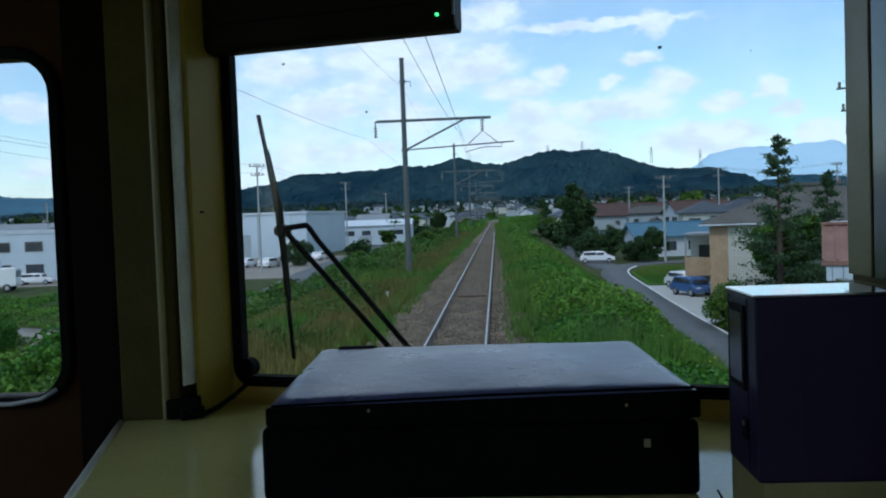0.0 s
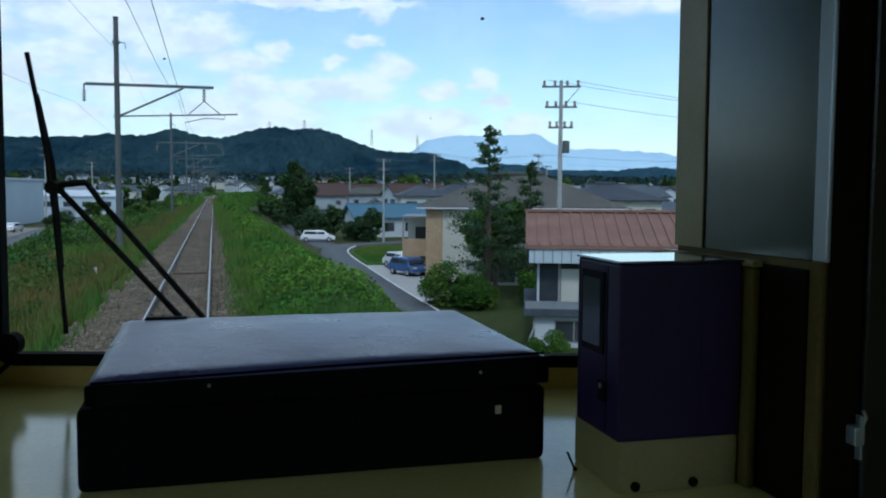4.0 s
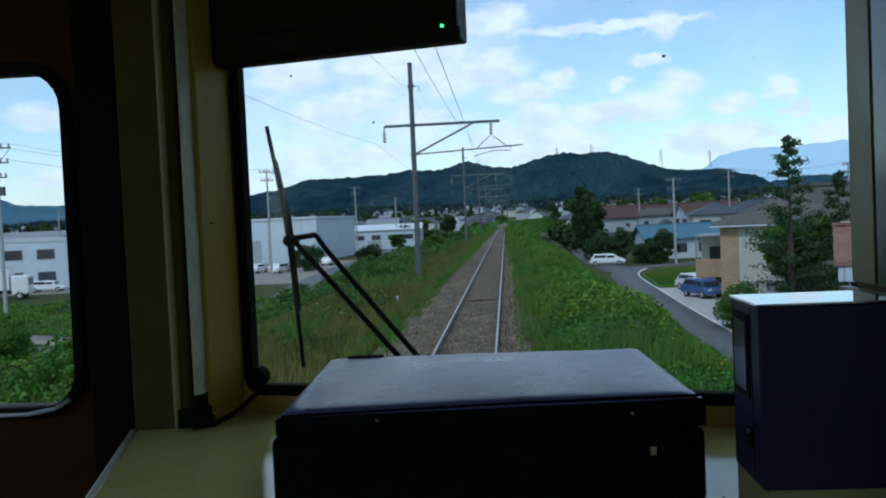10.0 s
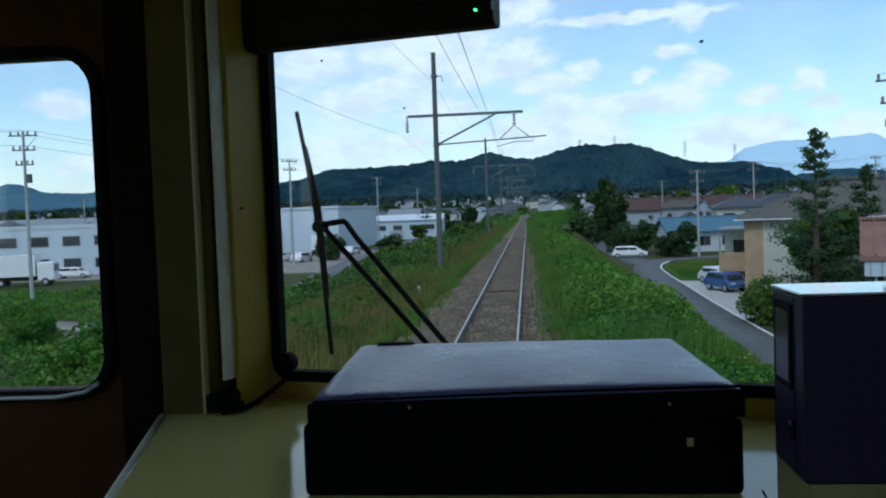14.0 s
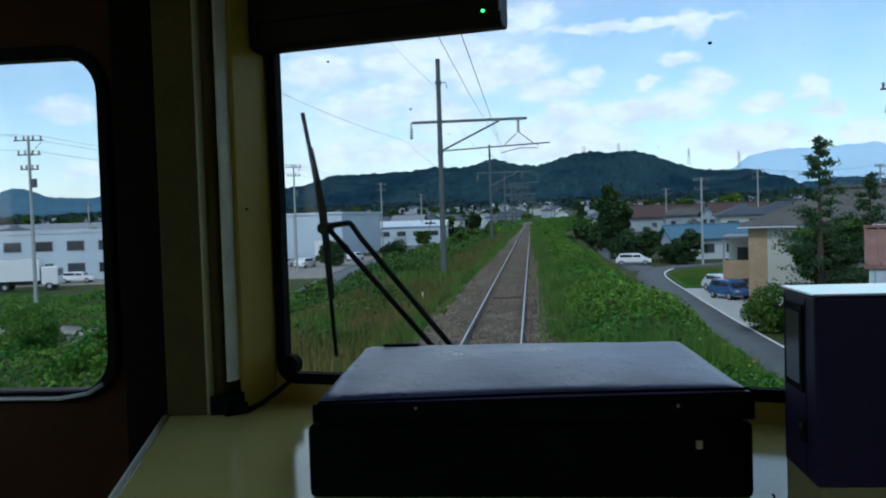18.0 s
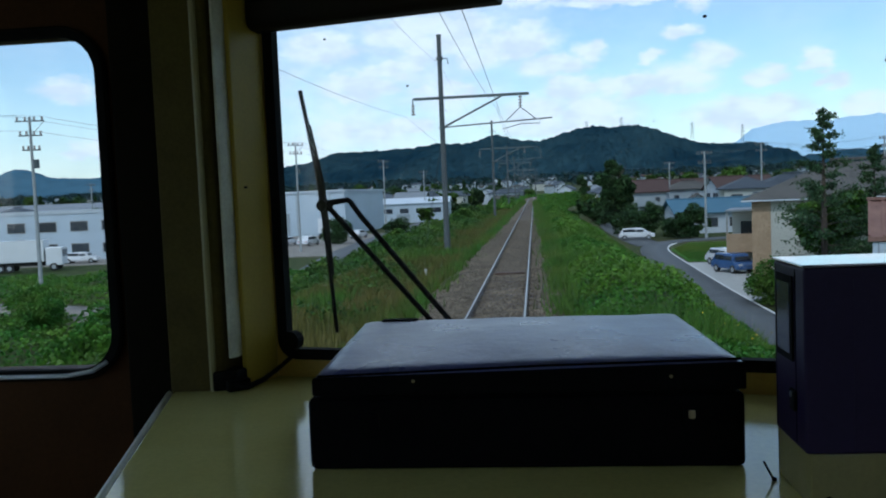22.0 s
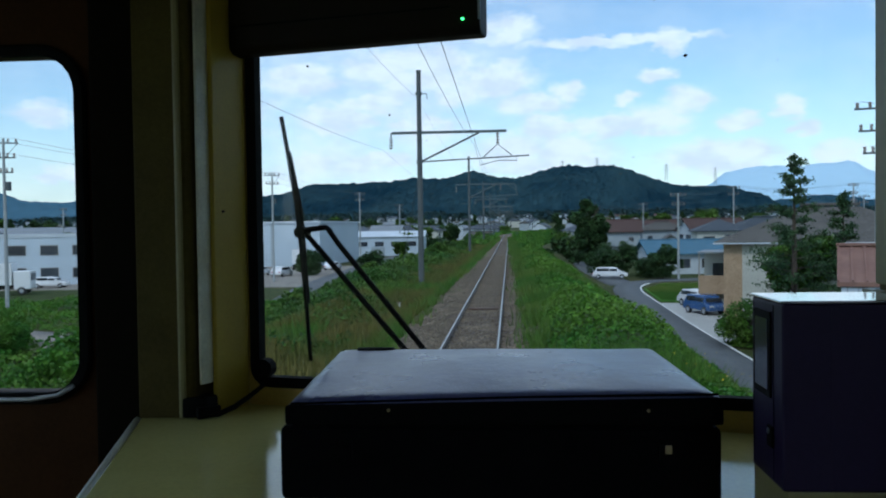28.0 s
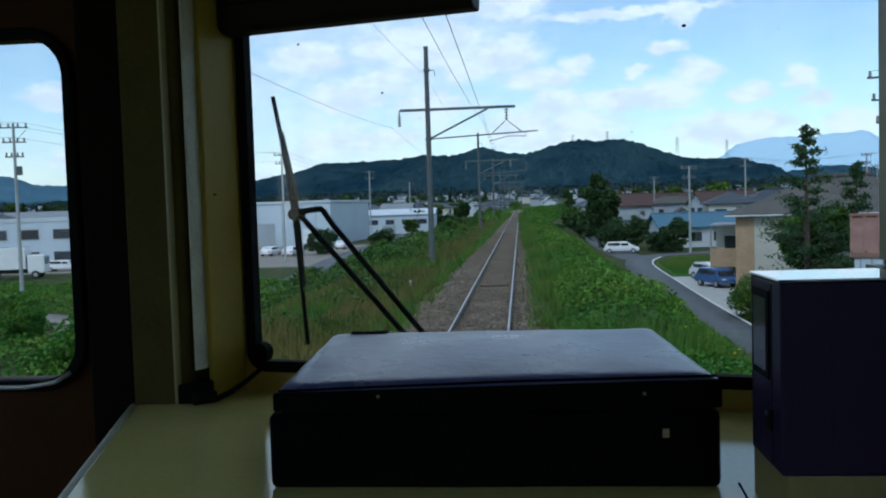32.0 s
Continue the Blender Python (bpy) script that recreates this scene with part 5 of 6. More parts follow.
def house(w, d, floors, wall, roof, kind, label, seed, skirt=True, name="house", simple=False):
    """A house round its own middle, with the long side along x, front towards -y."""
    r = random.Random(seed)
    g = thing(name, label, "house" if name == "house" else name.replace("_", " "))
    fh = 2.75
    H = floors * fh + 0.3
    b = bmesh.new()
    rise = d * (0.26 if kind == "gable" else 0.24)
    cuboid(-w / 2, w / 2, -d / 2, d / 2, -0.3, H, 0, b)
    if kind == "gable":
        e = bmesh.new()
        va = [[e.verts.new((x, y, z)) for y, z in ((-d / 2, H - 0.01), (d / 2, H - 0.01), (0, H + rise - 0.02))] for x in (-w / 2, w / 2)]
        e.faces.new(va[0]), e.faces.new(va[1][::-1])
        for i in range(3):
            e.faces.new((va[0][i], va[0][(i + 1) % 3], va[1][(i + 1) % 3], va[1][i]))
        merged(b, e)
    part("wall", b, wall, g)
    part("roof", (gable_roof if kind == "gable" else hip_roof)(w, d, H, rise, 0.6), roof, g)
    ridge = w / 2 + 0.6 if kind == "gable" else max(w / 2 - d / 2, 0.2)
    part("ridge_cap", cuboid(-ridge, ridge, -0.14, 0.14, H + rise + 0.06, H + rise + 0.30, 0.05, None, 1), roof, g)
    if skirt and floors > 1:
        b = bmesh.new()
        s = 1.3
        z = fh + 0.15
        for (x0, y0, x1, y1) in ((-w / 2, -d / 2, w / 2, -d / 2), (w / 2, -d / 2, w / 2, d / 2), (-w / 2, d / 2, -w / 2, -d / 2)):
            nx, ny = (y1 - y0), -(x1 - x0)
            ln = math.hypot(nx, ny)
            nx, ny = nx / ln * s, ny / ln * s
            q = [b.verts.new(p) for p in ((x0, y0, z + 0.45), (x1, y1, z + 0.45), (x1 + nx + (0 if abs(nx) > 0.1 else math.copysign(s, x1)), y1 + ny + (0 if abs(ny) > 0.1 else math.copysign(s, y1)), z - 0.05), (x0 + nx + (0 if abs(nx) > 0.1 else math.copysign(s, x0)), y0 + ny + (0 if abs(ny) > 0.1 else math.copysign(s, y0)), z - 0.05))]
            u = [b.verts.new(v.co - Vector((0, 0, 0.14))) for v in q]
            b.faces.new(q), b.faces.new(u[::-1])
            for i in range(4):
                b.faces.new((q[i], u[i], u[(i + 1) % 4], q[(i + 1) % 4]))
        part("lower_roof", b, roof, g)
    for fl in range(floors):
        for side, length in (("front", w), ("left", d), ("right", d)):
            n = max(1, int(length / 3.2))
            for k in range(n):
                if r.random() < (0.75 if simple == 2 else 0.22):
                    continue
                c = -length / 2 + (k + 0.5) * length / n + r.uniform(-0.2, 0.2)
                ww, wh = r.choice(((1.7, 1.2), (1.6, 1.1), (0.9, 0.9), (2.4, 1.8 if fl == 0 else 1.2)))
                z0 = fl * fh + (0.9 if wh < 1.5 else 0.35)
                win = part("window", cuboid(c - ww / 2 - 0.06, c + ww / 2 + 0.06, -0.05, 0.03, z0 - 0.06, z0 + wh + 0.06, 0, None, 1), M["dark_pane" if simple else "frame"], g)
                for hh in (() if simple else (-1, 1)):
                    part("pane", cuboid(c + (hh - 1) * ww / 4 + 0.02, c + (hh + 1) * ww / 4 - 0.02, -0.058, -0.045, z0, z0 + wh), M["dark_pane"], win)
                win.matrix_basis = {"front": pose(0, -d / 2, 0), "left": pose(-w / 2, 0, 0, 0, 0, -90), "right": pose(w / 2, 0, 0, 0, 0, 90)}[side]
    if floors > 1 and r.random() < 0.7:
        bx = r.uniform(-0.2, 0.2) * w
        bal = part("balcony", cuboid(bx - 1.8, bx + 1.8, -d / 2 - 1.0, -d / 2, fh + 0.1, fh + 0.22), wall, g)
        part("balcony_front", cuboid(bx - 1.8, bx + 1.8, -d / 2 - 1.0, -d / 2 - 0.94, fh + 0.2, fh + 1.15), wall, bal)
    return g


PLANS = (
    (10, 7.5, 2, "w_white", "r_tile", "gable", "two-storey white house with a grey tiled gable roof", 1),
    (11, 8, 2, "w_cream", "r_tile", "hip", "two-storey cream house with a grey tiled hip roof", 2),
    (12, 7, 1, "w_white", "r_brown", "gable", "low white house with a brown tiled roof", 3),
    (10, 7, 2, "w_grey", "r_brown", "hip", "two-storey grey house with a brown tiled roof", 4),
    (13, 8, 1, "w_grey", "r_tile", "hip", "low grey house with a dark tiled hip roof", 5),
    (9, 7, 2, "w_white", "r_grey", "gable", "two-storey white house with a grey metal roof", 6),
    (9, 6.5, 1, "w_cream", "r_blue", "gable", "low cream house with a blue metal roof", 7),
    (11, 8, 2, "w_white", "r_red", "gable", "two-storey white house with a red-brown roof", 8),
    (16, 9, 2, "w_white", "r_tile", "hip", "large white house with a dark tiled hip roof", 9),
)
kinds, far_kinds, tiny_kinds = [], [], []
for k, (w, d, fl, wa, ro, kd, lb, sd) in enumerate(PLANS):
    for far, row in ((0, kinds), (1, far_kinds), (2, tiny_kinds)):
        row.append(house(w, d, fl, M[wa], M[ro], kd, lb, sd, skirt=far < 2, simple=far))
        row[-1].matrix_basis = pose(-95 - 24 * k, 330 + 60 * far + 9 * (k % 3), GROUND, 0, 0, 7 * k - 20)


def settle_house(k, x, y, turn, s=1.0):
    return copy_thing((kinds if abs(y) < 175 else far_kinds if y < 300 else tiny_kinds)[k], pose(x, y, GROUND + float(land_rise(y)), 0, 0, turn))


# houses near the line, right-hand side
near_h = house(14, 10, 2, M["w_cream"], M["r_brown"], "hip", "two-storey cream and tan house with a brown hip roof", 21, False)
near_h.matrix_basis = pose(23.1, 64.9, GROUND - 0.1, 0, 0, -17)
part("corner_panel", cuboid(-7.03, -5.8, -5.03, -4.9, 0, 5.7, 0.01, None, 1), M["w_tan"], near_h, "tan brick corner panel")
part("side_panel", cuboid(-7.03, -6.9, -4.9, 4.9, 0, 2.7, 0.01, None, 1), M["w_tan"], near_h, "tan brick corner panel")
part("gutter", cuboid(-7.7, 7.7, -5.72, -5.6, 5.66, 5.78, 0.02, None, 1), M["w_white"], near_h, "white gutter")
porch = thing("carport", "tan walled carport with a grey roof beside the house", "carport", (17.2, 74.5, GROUND), -17)
part("roof", cuboid(-1.2, 2.4, -2.6, 2.6, 4.6, 4.75, 0.03), M["r_grey"], porch)
part("deck", cuboid(-1.1, 2.3, -2.5, 2.4, 1.3, 1.45), M["w_tan"], porch)
part("balustrade", cuboid(-1.15, 2.3, -2.58, -2.5, 1.3, 2.8, 0.01, None, 1), M["w_tan"], porch, "tan panelled balustrade")
for px in (-1.1, 2.2):
    part("post", cuboid(px - 0.07, px + 0.07, -2.48, -2.34, 0, 4.61), M["frame"], porch)
part("wall", cuboid(-1.1, 2.3, 2.41, 2.55, 0, 4.59), M["w_cream"], porch)
part("window", cuboid(-0.4, 1.6, 2.36, 2.405, 1.9, 3.6), M["dark_pane"], porch)

def glazed_house(x0, y0):
    """A two-storey building whose upper floor is glazed under a ribbed brown metal roof."""
    g = thing("glazed_house", "white building with a glazed upper floor and a brown ribbed roof", "house", (x0, y0, GROUND), -20)
    W, D = 11.0, 8.0
    part("lower_wall", cuboid(0.35, W, 0.35, D, -0.3, 1.45), M["w_white"], g)
    part("upper_wall", cuboid(0.45, W, 0.75, D, 1.6, 4.4), M["w_grey"], g)
    part("ledge", cuboid(-0.15, W + 0.1, -0.05, D, 1.452, 1.78, 0.02), M["r_tile"], g, "dark ledge round the upper floor")
    part("parapet", cuboid(-0.1, W, 0.0, 0.08, 1.782, 2.12, 0.01), M["r_grey"], g)
    for k in range(8):
        part("mullion", cuboid(0.42 + 0.94 * k, 0.52 + 0.94 * k, 0.62, 0.72, 1.79, 3.80), M["frame" if k % 3 else "w_white"], g)
    for k in range(7):
        if k == 1:
            part("blind", cuboid(0.55 + 0.94 * k, 1.33 + 0.94 * k, 0.66, 0.70, 2.0, 3.5), M["w_cream"], g, "pale lowered blind")
        part("pane", cuboid(0.525 + 0.94 * k, 1.355 + 0.94 * k, 0.71, 0.735, 1.79, 3.78), M["dark_pane"], g)
    part("side_glazing", cuboid(0.40, 0.445, 0.9, 5.2, 1.9, 3.7), M["dark_pane"], g)
    can = part("canopy", cuboid(0.05, 5.3, -0.15, 0.61, 3.81, 4.42, 0.02), M["w_factory"], g, "pale corrugated canopy front")
    for k in range(13):
        part("rib", cuboid(0.25 + 0.4 * k, 0.29 + 0.4 * k, -0.18, -0.152, 3.84, 4.40), M["r_grey"], can)
    part("lower_canopy", cuboid(5.32, W, -0.05, 0.61, 3.25, 3.85, 0.02), M["w_factory"], g)
    b = bmesh.new()
    rows = [[b.verts.new((x, y, z)) for y, z in ((-0.25, 4.62), (D * 0.5, 5.95), (D + 0.3, 4.62), (D + 0.3, 4.44), (D * 0.5, 5.78), (-0.25, 4.44))] for x in (-0.1, W + 0.3)]
    b.faces.new(rows[0]), b.faces.new(rows[1][::-1])
    for i in range(6):
        b.faces.new((rows[0][i], rows[0][(i + 1) % 6], rows[1][(i + 1) % 6], rows[1][i]))
    roof = part("roof", b, M["r_faded"], g)
    rib = bmesh.new()
    ra = [[rib.verts.new((x, y, z)) for x in (0, 0.09)] for y, z in ((-0.26, 4.622), (-0.26, 4.70), (D * 0.5, 6.03), (D * 0.5, 5.95))]
    for i in range(3):
        rib.faces.new((ra[i][0], ra[i][1], ra[i + 1][1], ra[i + 1][0]))
    for c in (0, 1):
        rib.faces.new([ra[i][c] for i in range(4)])
    rib = finish("roof_rib", rib, M["r_faded"])
    for k in range(22):
        part("roof_rib", rib, None, roof).location = (-0.1 + 0.52 * k, 0, 0)
    part("ridge_cap", cuboid(-0.15, W + 0.35, D * 0.5 - 0.2, D * 0.5 + 0.2, 5.96, 6.08, 0.02), M["r_faded"], roof)
    part("fascia", cuboid(-0.05, W + 0.2, -0.2, -0.1, 4.425, 4.615), M["rust"], g, "dark fascia under the eaves")
    win = part("window", cuboid(1.2, 3.8, 0.31, 0.36, 0.25, 1.25), M["frame"], g)
    for k in range(3):
        part("pane", cuboid(1.26 + 0.84 * k, 2.04 + 0.84 * k, 0.295, 0.312, 0.31, 1.19), M["dark_pane"], win)
    part("downpipe", tube([(0.30, 0.28, 1.45), (0.30, 0.28, 0.9), (0.10, 0.28, 0.3), (0.05, 0.28, 0.0)], 0.05), M["pole_pale"], g)
    return g


glazed_house(13.2, 36.0)
shop = house(13, 6, 1, M["w_white"], M["r_blue"], "gable", "low white workshop with a blue metal roof", 22, False, "workshop")
shop.matrix_basis = pose(25.5, 127, GROUND, 0, 0, 8)
spots = [
    (2, 29.5, 163, 82), (7, 40, 176, 10), (8, 46, 156, 6), (4, 36, 139, 4), (5, 44, 135, 90), (0, 19, 196, 100), (3, 33, 192, 5), (1, 58, 176, 12),
    (0, 62, 128, 4), (1, 46, 98, 8), (3, 62, 92, 5), (5, 74, 112, 20), (4, 82, 150, 10), (6, 68, 205, 0), (8, 92, 190, 15), (2, 50, 215, 70),
]
for k, x, y, t in spots:
    settle_house(k, x, y, t)
# the town further on, on both sides
taken = [tuple(h.location[:2]) for h in kinds + far_kinds + tiny_kinds] + [(x, y) for _, x, y, _ in spots] + [(25, 66), (18, 40), (16, 52), (20, 55), (17, 74), (25, 127), (-46, 176), (-33, 226), (-70, 200), (-120, 240)]
hr = random.Random(5)
count = 0
for _ in range(6000):
    side = hr.random() < 0.5
    y = hr.uniform(150, 1040)
    x = (17 + (33 + y * 0.55) * hr.random() ** 1.5 if side else -19 - (41 + y * 0.60) * hr.random() ** 1.5) + (float(line_x(min(y, 500))) - TRACK_X) * (1 if abs(y) > 250 else 0)
    if not side and y < 260 and -75 < x < -20:
        continue
    if any((x - a) ** 2 + (y - b) ** 2 < (12 + y * 0.008) ** 2 for a, b in taken):
        continue
    taken.append((x, y))
    settle_house(hr.choice((0, 1, 2, 3, 4, 5, 5, 8, 0, 1, 7, 6)), x, y, hr.choice((0, 90, 35, -30, 70, -60)) + hr.uniform(-10, 10))
    count += 1
    if count >= 265:
        break
extra = 0
for _ in range(900):
    y = hr.uniform(138, 300)
    x = hr.uniform(27, 40 + y * 0.42)
    if any((x - a) ** 2 + (y - b) ** 2 < 125 for a, b in taken):
        continue
    taken.append((x, y))
    copy_thing(hr.choice(far_kinds), pose(x, y, GROUND, 0, 0, hr.choice((0, 90, 8, 75)) + hr.uniform(-8, 8)))
    extra += 1
    if extra >= 36:
        break
# trees among the houses
tc = 0
for _ in range(1500):
    side = hr.random() < 0.55
    y = hr.uniform(120, 900)
    x = hr.uniform(18, 60 + y * 0.62) if side else -hr.uniform(20, 60 + y * 0.62)
    if any((x - a) ** 2 + (y - b) ** 2 < 64 for a, b in taken) or (not side and y < 240 and -70 < x < -22):
        continue
    plant(hr.choice(("broad", "dark", "dark", "bush", "cedar")), x, y, hr.uniform(0.8, 1.4) * (1 + y / 1500))
    tc += 1
    if tc >= 260:
        break
for _ in range(130):
    y = hr.uniform(185, 620)
    o1 = hr.uniform(14, 30 + y * 0.16) * hr.choice((-1, 1, 1))
    x = float(line_x(min(y, 420))) + o1
    if any((x - a) ** 2 + (y - b) ** 2 < 49 for a, b in taken):
        continue
    plant(hr.choice(("broad", "dark", "dark", "bush", "cedar", "bright")), x, y, hr.uniform(0.6, 1.15))
# woods at the foot of the hill
wr = np.random.default_rng(44)
wn_ = 900
wx = wr.uniform(-900, 700, wn_)
wy = wr.uniform(880, 1230, wn_)
wc = np.stack([wx, wy, GROUND + 4.0 + land_rise(wy)], -1)
wi = wr.integers(0, wn_, 42000)
wd = wr.normal(size=(42000, 3))
wd /= np.linalg.norm(wd, axis=1, keepdims=True)
ws = wr.uniform(5, 11, wn_)
wp3 = wc[wi] + wd * ws[wi][:, None] * (1, 1, 0.75)
stuff("far_woods", leaves("far_woods", wp3, 2.6, M["far_trees"], 45, 0.9), "dark green woods at the foot of the hill, tinted blue for haze", "woods")
# trees near the line
for kind, x, y, s in (("evergreen", 13.6, 150, 1.3), ("conifer", 16.5, 52, 0.93), ("conifer", 20.2, 54.5, 0.8), ("shrub", 13.7, 50.5, 1.0), ("shrub", 14.6, 48.5, 0.8), ("leafy", 18.6, 57, 0.95), ("leafy", 22.4, 50.5, 0.85), ("shrub", 19.2, 49, 1.0), ("shrub", 25.5, 48.5, 1.1), ("leafy", 29, 55, 0.8), ("shrub", 12.9, 32.8, 0.5), ("shrub", 15.0, 32.0, 0.45), ("broad", 37, 57, 0.6), ("dark", 39, 66, 0.8), ("cedar", 12.2, 156, 0.9), ("dark", 15.5, 139, 0.75), ("bush", 13.2, 128, 1.25), ("dark", 15.6, 121, 0.8), ("dark", 19.6, 113.5, 0.8), ("bush", 18.2, 115, 1.1), ("bush", 27.5, 112, 1.2), ("bush", 30.5, 113, 1.35), ("bush", 33, 114, 1.0), ("broad", 12.8, 165, 0.8), ("dark", 11.5, 178, 0.9), ("broad", 12, 200, 0.8), ("dark", 13, 230, 1.0), ("dark", 31, 88, 0.9), ("broad", 41, 86, 0.8),
                      ("hedge", -16.5, 33, 0.9), ("hedge", -27.5, 45.5, 0.62), ("hedge", -15.0, 28, 0.75), ("hedge", -31, 51, 0.7), ("hedge", -18.5, 44, 0.9), ("hedge", -14, 38, 0.55), ("hedge", -13, 46, 0.5), ("bush", -30, 130, 1.3), ("bush", -24, 150, 1.2), ("broad", -22, 175, 0.7)):
    plant(kind, x, y, s)

# bushes that grow on the banks further along
for k in range(64):
    y = 62 + 3.3 * k + hr.uniform(-2, 2)
    sd = -1 if k % 3 else 1
    o1 = sd * (hr.uniform(6.2, 9.5) if sd < 0 else hr.uniform(4.6, 7.0))
    x = float(line_x(y)) + o1
    plant(hr.choice(("bright", "bright", "bush")), x, y, hr.uniform(0.45, 0.8) * (1.0 if sd < 0 else 0.45), float(height(x, y)) - 0.3)

for k in range(30):
    y = 105 + 5.2 * k + hr.uniform(-2, 2)
    sd = 1 if k % 2 else -1
    x = float(line_x(y)) + sd * hr.uniform(3.6, 6.2)
    plant(hr.choice(("bright", "bright", "bush")), x, y, hr.uniform(0.28, 0.46), float(height(x, y)) - 0.25)
for x, y, s in ((-11.5, 44, 0.75), (-13.2, 52, 0.9), (-11.8, 60, 0.8), (-13.6, 68, 0.9), (-12.4, 77, 0.85), (-10.6, 36, 0.55), (-14.2, 86, 0.9)):
    plant("bright", x, y, s, float(height(x, y)) - 0.3)

# factory and lots on the left
fac = thing("factory", "long white factory hall with a flat roof", "factory", (-52.5, 178, GROUND), -4)
part("wall", cuboid(-18, 18, -15, 15, -0.3, 8.2), M["w_factory"], fac)
part("roof", cuboid(-18.3, 18.3, -15.3, 15.3, 8.2, 8.55), M["r_pale"], fac)
part("annex", cuboid(-32, -18, -19, 4, -0.3, 6.2), M["w_factory"], fac)
part("annex_roof", cuboid(-32.5, -17.8, -19.5, 4.4, 6.2, 6.5), M["r_pale"], fac)
part("canopy", cuboid(-30, -14, -23, -19, 4.2, 4.5), M["w_grey"], fac)
for k in range(6):
    part("cladding_rib", cuboid(-18 + 6.6 * k, -17.86 + 6.6 * k, -15.06, -15, 0, 8.1), M["w_grey"], fac)
for k in range(3):
    w1 = part("window", cuboid(-29 + 4 * k, -26.8 + 4 * k, -19.06, -18.98, 4.7, 5.7), M["frame"], fac)
    part("pane", cuboid(-28.9 + 4 * k, -26.9 + 4 * k, -19.09, -19.05, 4.8, 5.6), M["dark_pane"], w1)
part("shutter", cuboid(-10, -5, -15.08, -15, 0, 4.4), M["w_grey"], fac)
part("shutter", cuboid(2, 7, -15.08, -15, 0, 4.4), M["w_grey"], fac)
low = thing("storage_hall", "long low white storage hall with a pale metal roof", "storage hall", (-33, 226, GROUND), 3)
part("wall", cuboid(-11, 11, -8, 8, -0.3, 4.8), M["w_factory"], low)
part("roof", gable_roof(22, 16, 4.8, 1.3, 0.4), M["r_pale"], low)
for k in range(5):
    part("window", cuboid(-9.5 + 4.1 * k, -7.3 + 4.1 * k, -8.07, -7.98, 2.4, 3.6), M["dark_pane"], low)
part("shutter", cuboid(-2.2, 1.2, -8.09, -8.0, 0, 2.2), M["w_grey"], low)
hall = thing("warehouse", "low white warehouse with a row of windows", "warehouse", (-118, 205, GROUND), 12)
part("wall", cuboid(-32, 32, -12, 12, -0.3, 6.6), M["w_factory"], hall)
part("roof", gable_roof(64, 24, 6.6, 1.6, 0.5), M["r_grey"], hall)
for k in range(14):
    w1 = part("window", cuboid(-30 + 4.4 * k, -27.2 + 4.4 * k, -12.06, -11.98, 3.2, 4.8), M["frame"], hall)
    part("pane", cuboid(-29.9 + 4.4 * k, -27.3 + 4.4 * k, -12.09, -12.05, 3.3, 4.7), M["dark_pane"], w1)
shed = thing("office_block", "white two-storey office block with square windows", "office block", (-62, 118, GROUND), 8)
part("wall", cuboid(-11, 11, -6, 6, -0.3, 6.4), M["w_factory"], shed)
part("parapet", cuboid(-11.1, 11.1, -6.1, 6.1, 6.4, 6.9), M["w_white"], shed)
for fl in range(2):
    for k in range(5):
        w1 = part("window", cuboid(-9.8 + 4.2 * k, -7.4 + 4.2 * k, -6.06, -5.98, 1 + 3 * fl, 2.4 + 3 * fl), M["frame"], shed)
        part("pane", cuboid(-9.7 + 4.2 * k, -7.5 + 4.2 * k, -6.09, -6.05, 1.1 + 3 * fl, 2.3 + 3 * fl), M["dark_pane"], w1)

# ---------------------------------------------------------------- roads and lots
def ribbon(name, pts, width, z, mat, label, category, kind="structure"):
    """A flat strip along a row of points."""
    v, f = [], []
    for i, p in enumerate(pts):
        a, b = np.array(pts[max(i - 1, 0)]), np.array(pts[min(i + 1, len(pts) - 1)])
        t = (b - a) / np.linalg.norm(b - a)
        n = np.array([-t[1], t[0]])
        for s in (-0.5, 0.5):
            q = np.array(p) + n * s * width
            v.append((q[0], q[1], z))
    n = len(pts)
    v = np.array(v + [(x, y, zz - 0.25) for x, y, zz in v])
    f = [(2 * i, 2 * i + 1, 2 * i + 3, 2 * i + 2) for i in range(n - 1)]
    f += [(2 * i, 2 * i + 2, 2 * n + 2 * i + 2, 2 * n + 2 * i) for i in range(n - 1)] + [(2 * i + 3, 2 * i + 1, 2 * n + 2 * i + 1, 2 * n + 2 * i + 3) for i in range(n - 1)]
    return tagged(new(name, poly_mesh(name, v, np.array(f), mat)), label, category, kind=kind)


def curve(pts, k=8):
    out = []
    P = [np.array(p, float) for p in pts]
    for i in range(len(P) - 1):
        p0, p1, p2, p3 = P[max(i - 1, 0)], P[i], P[i + 1], P[min(i + 2, len(P) - 1)]
        for j in range(k):
            t = j / k
            out.append(0.5 * (2 * p1 + (p2 - p0) * t + (2 * p0 - 5 * p1 + 4 * p2 - p3) * t * t + (3 * p1 - p0 - 3 * p2 + p3) * t ** 3))
    return out + [P[-1]]


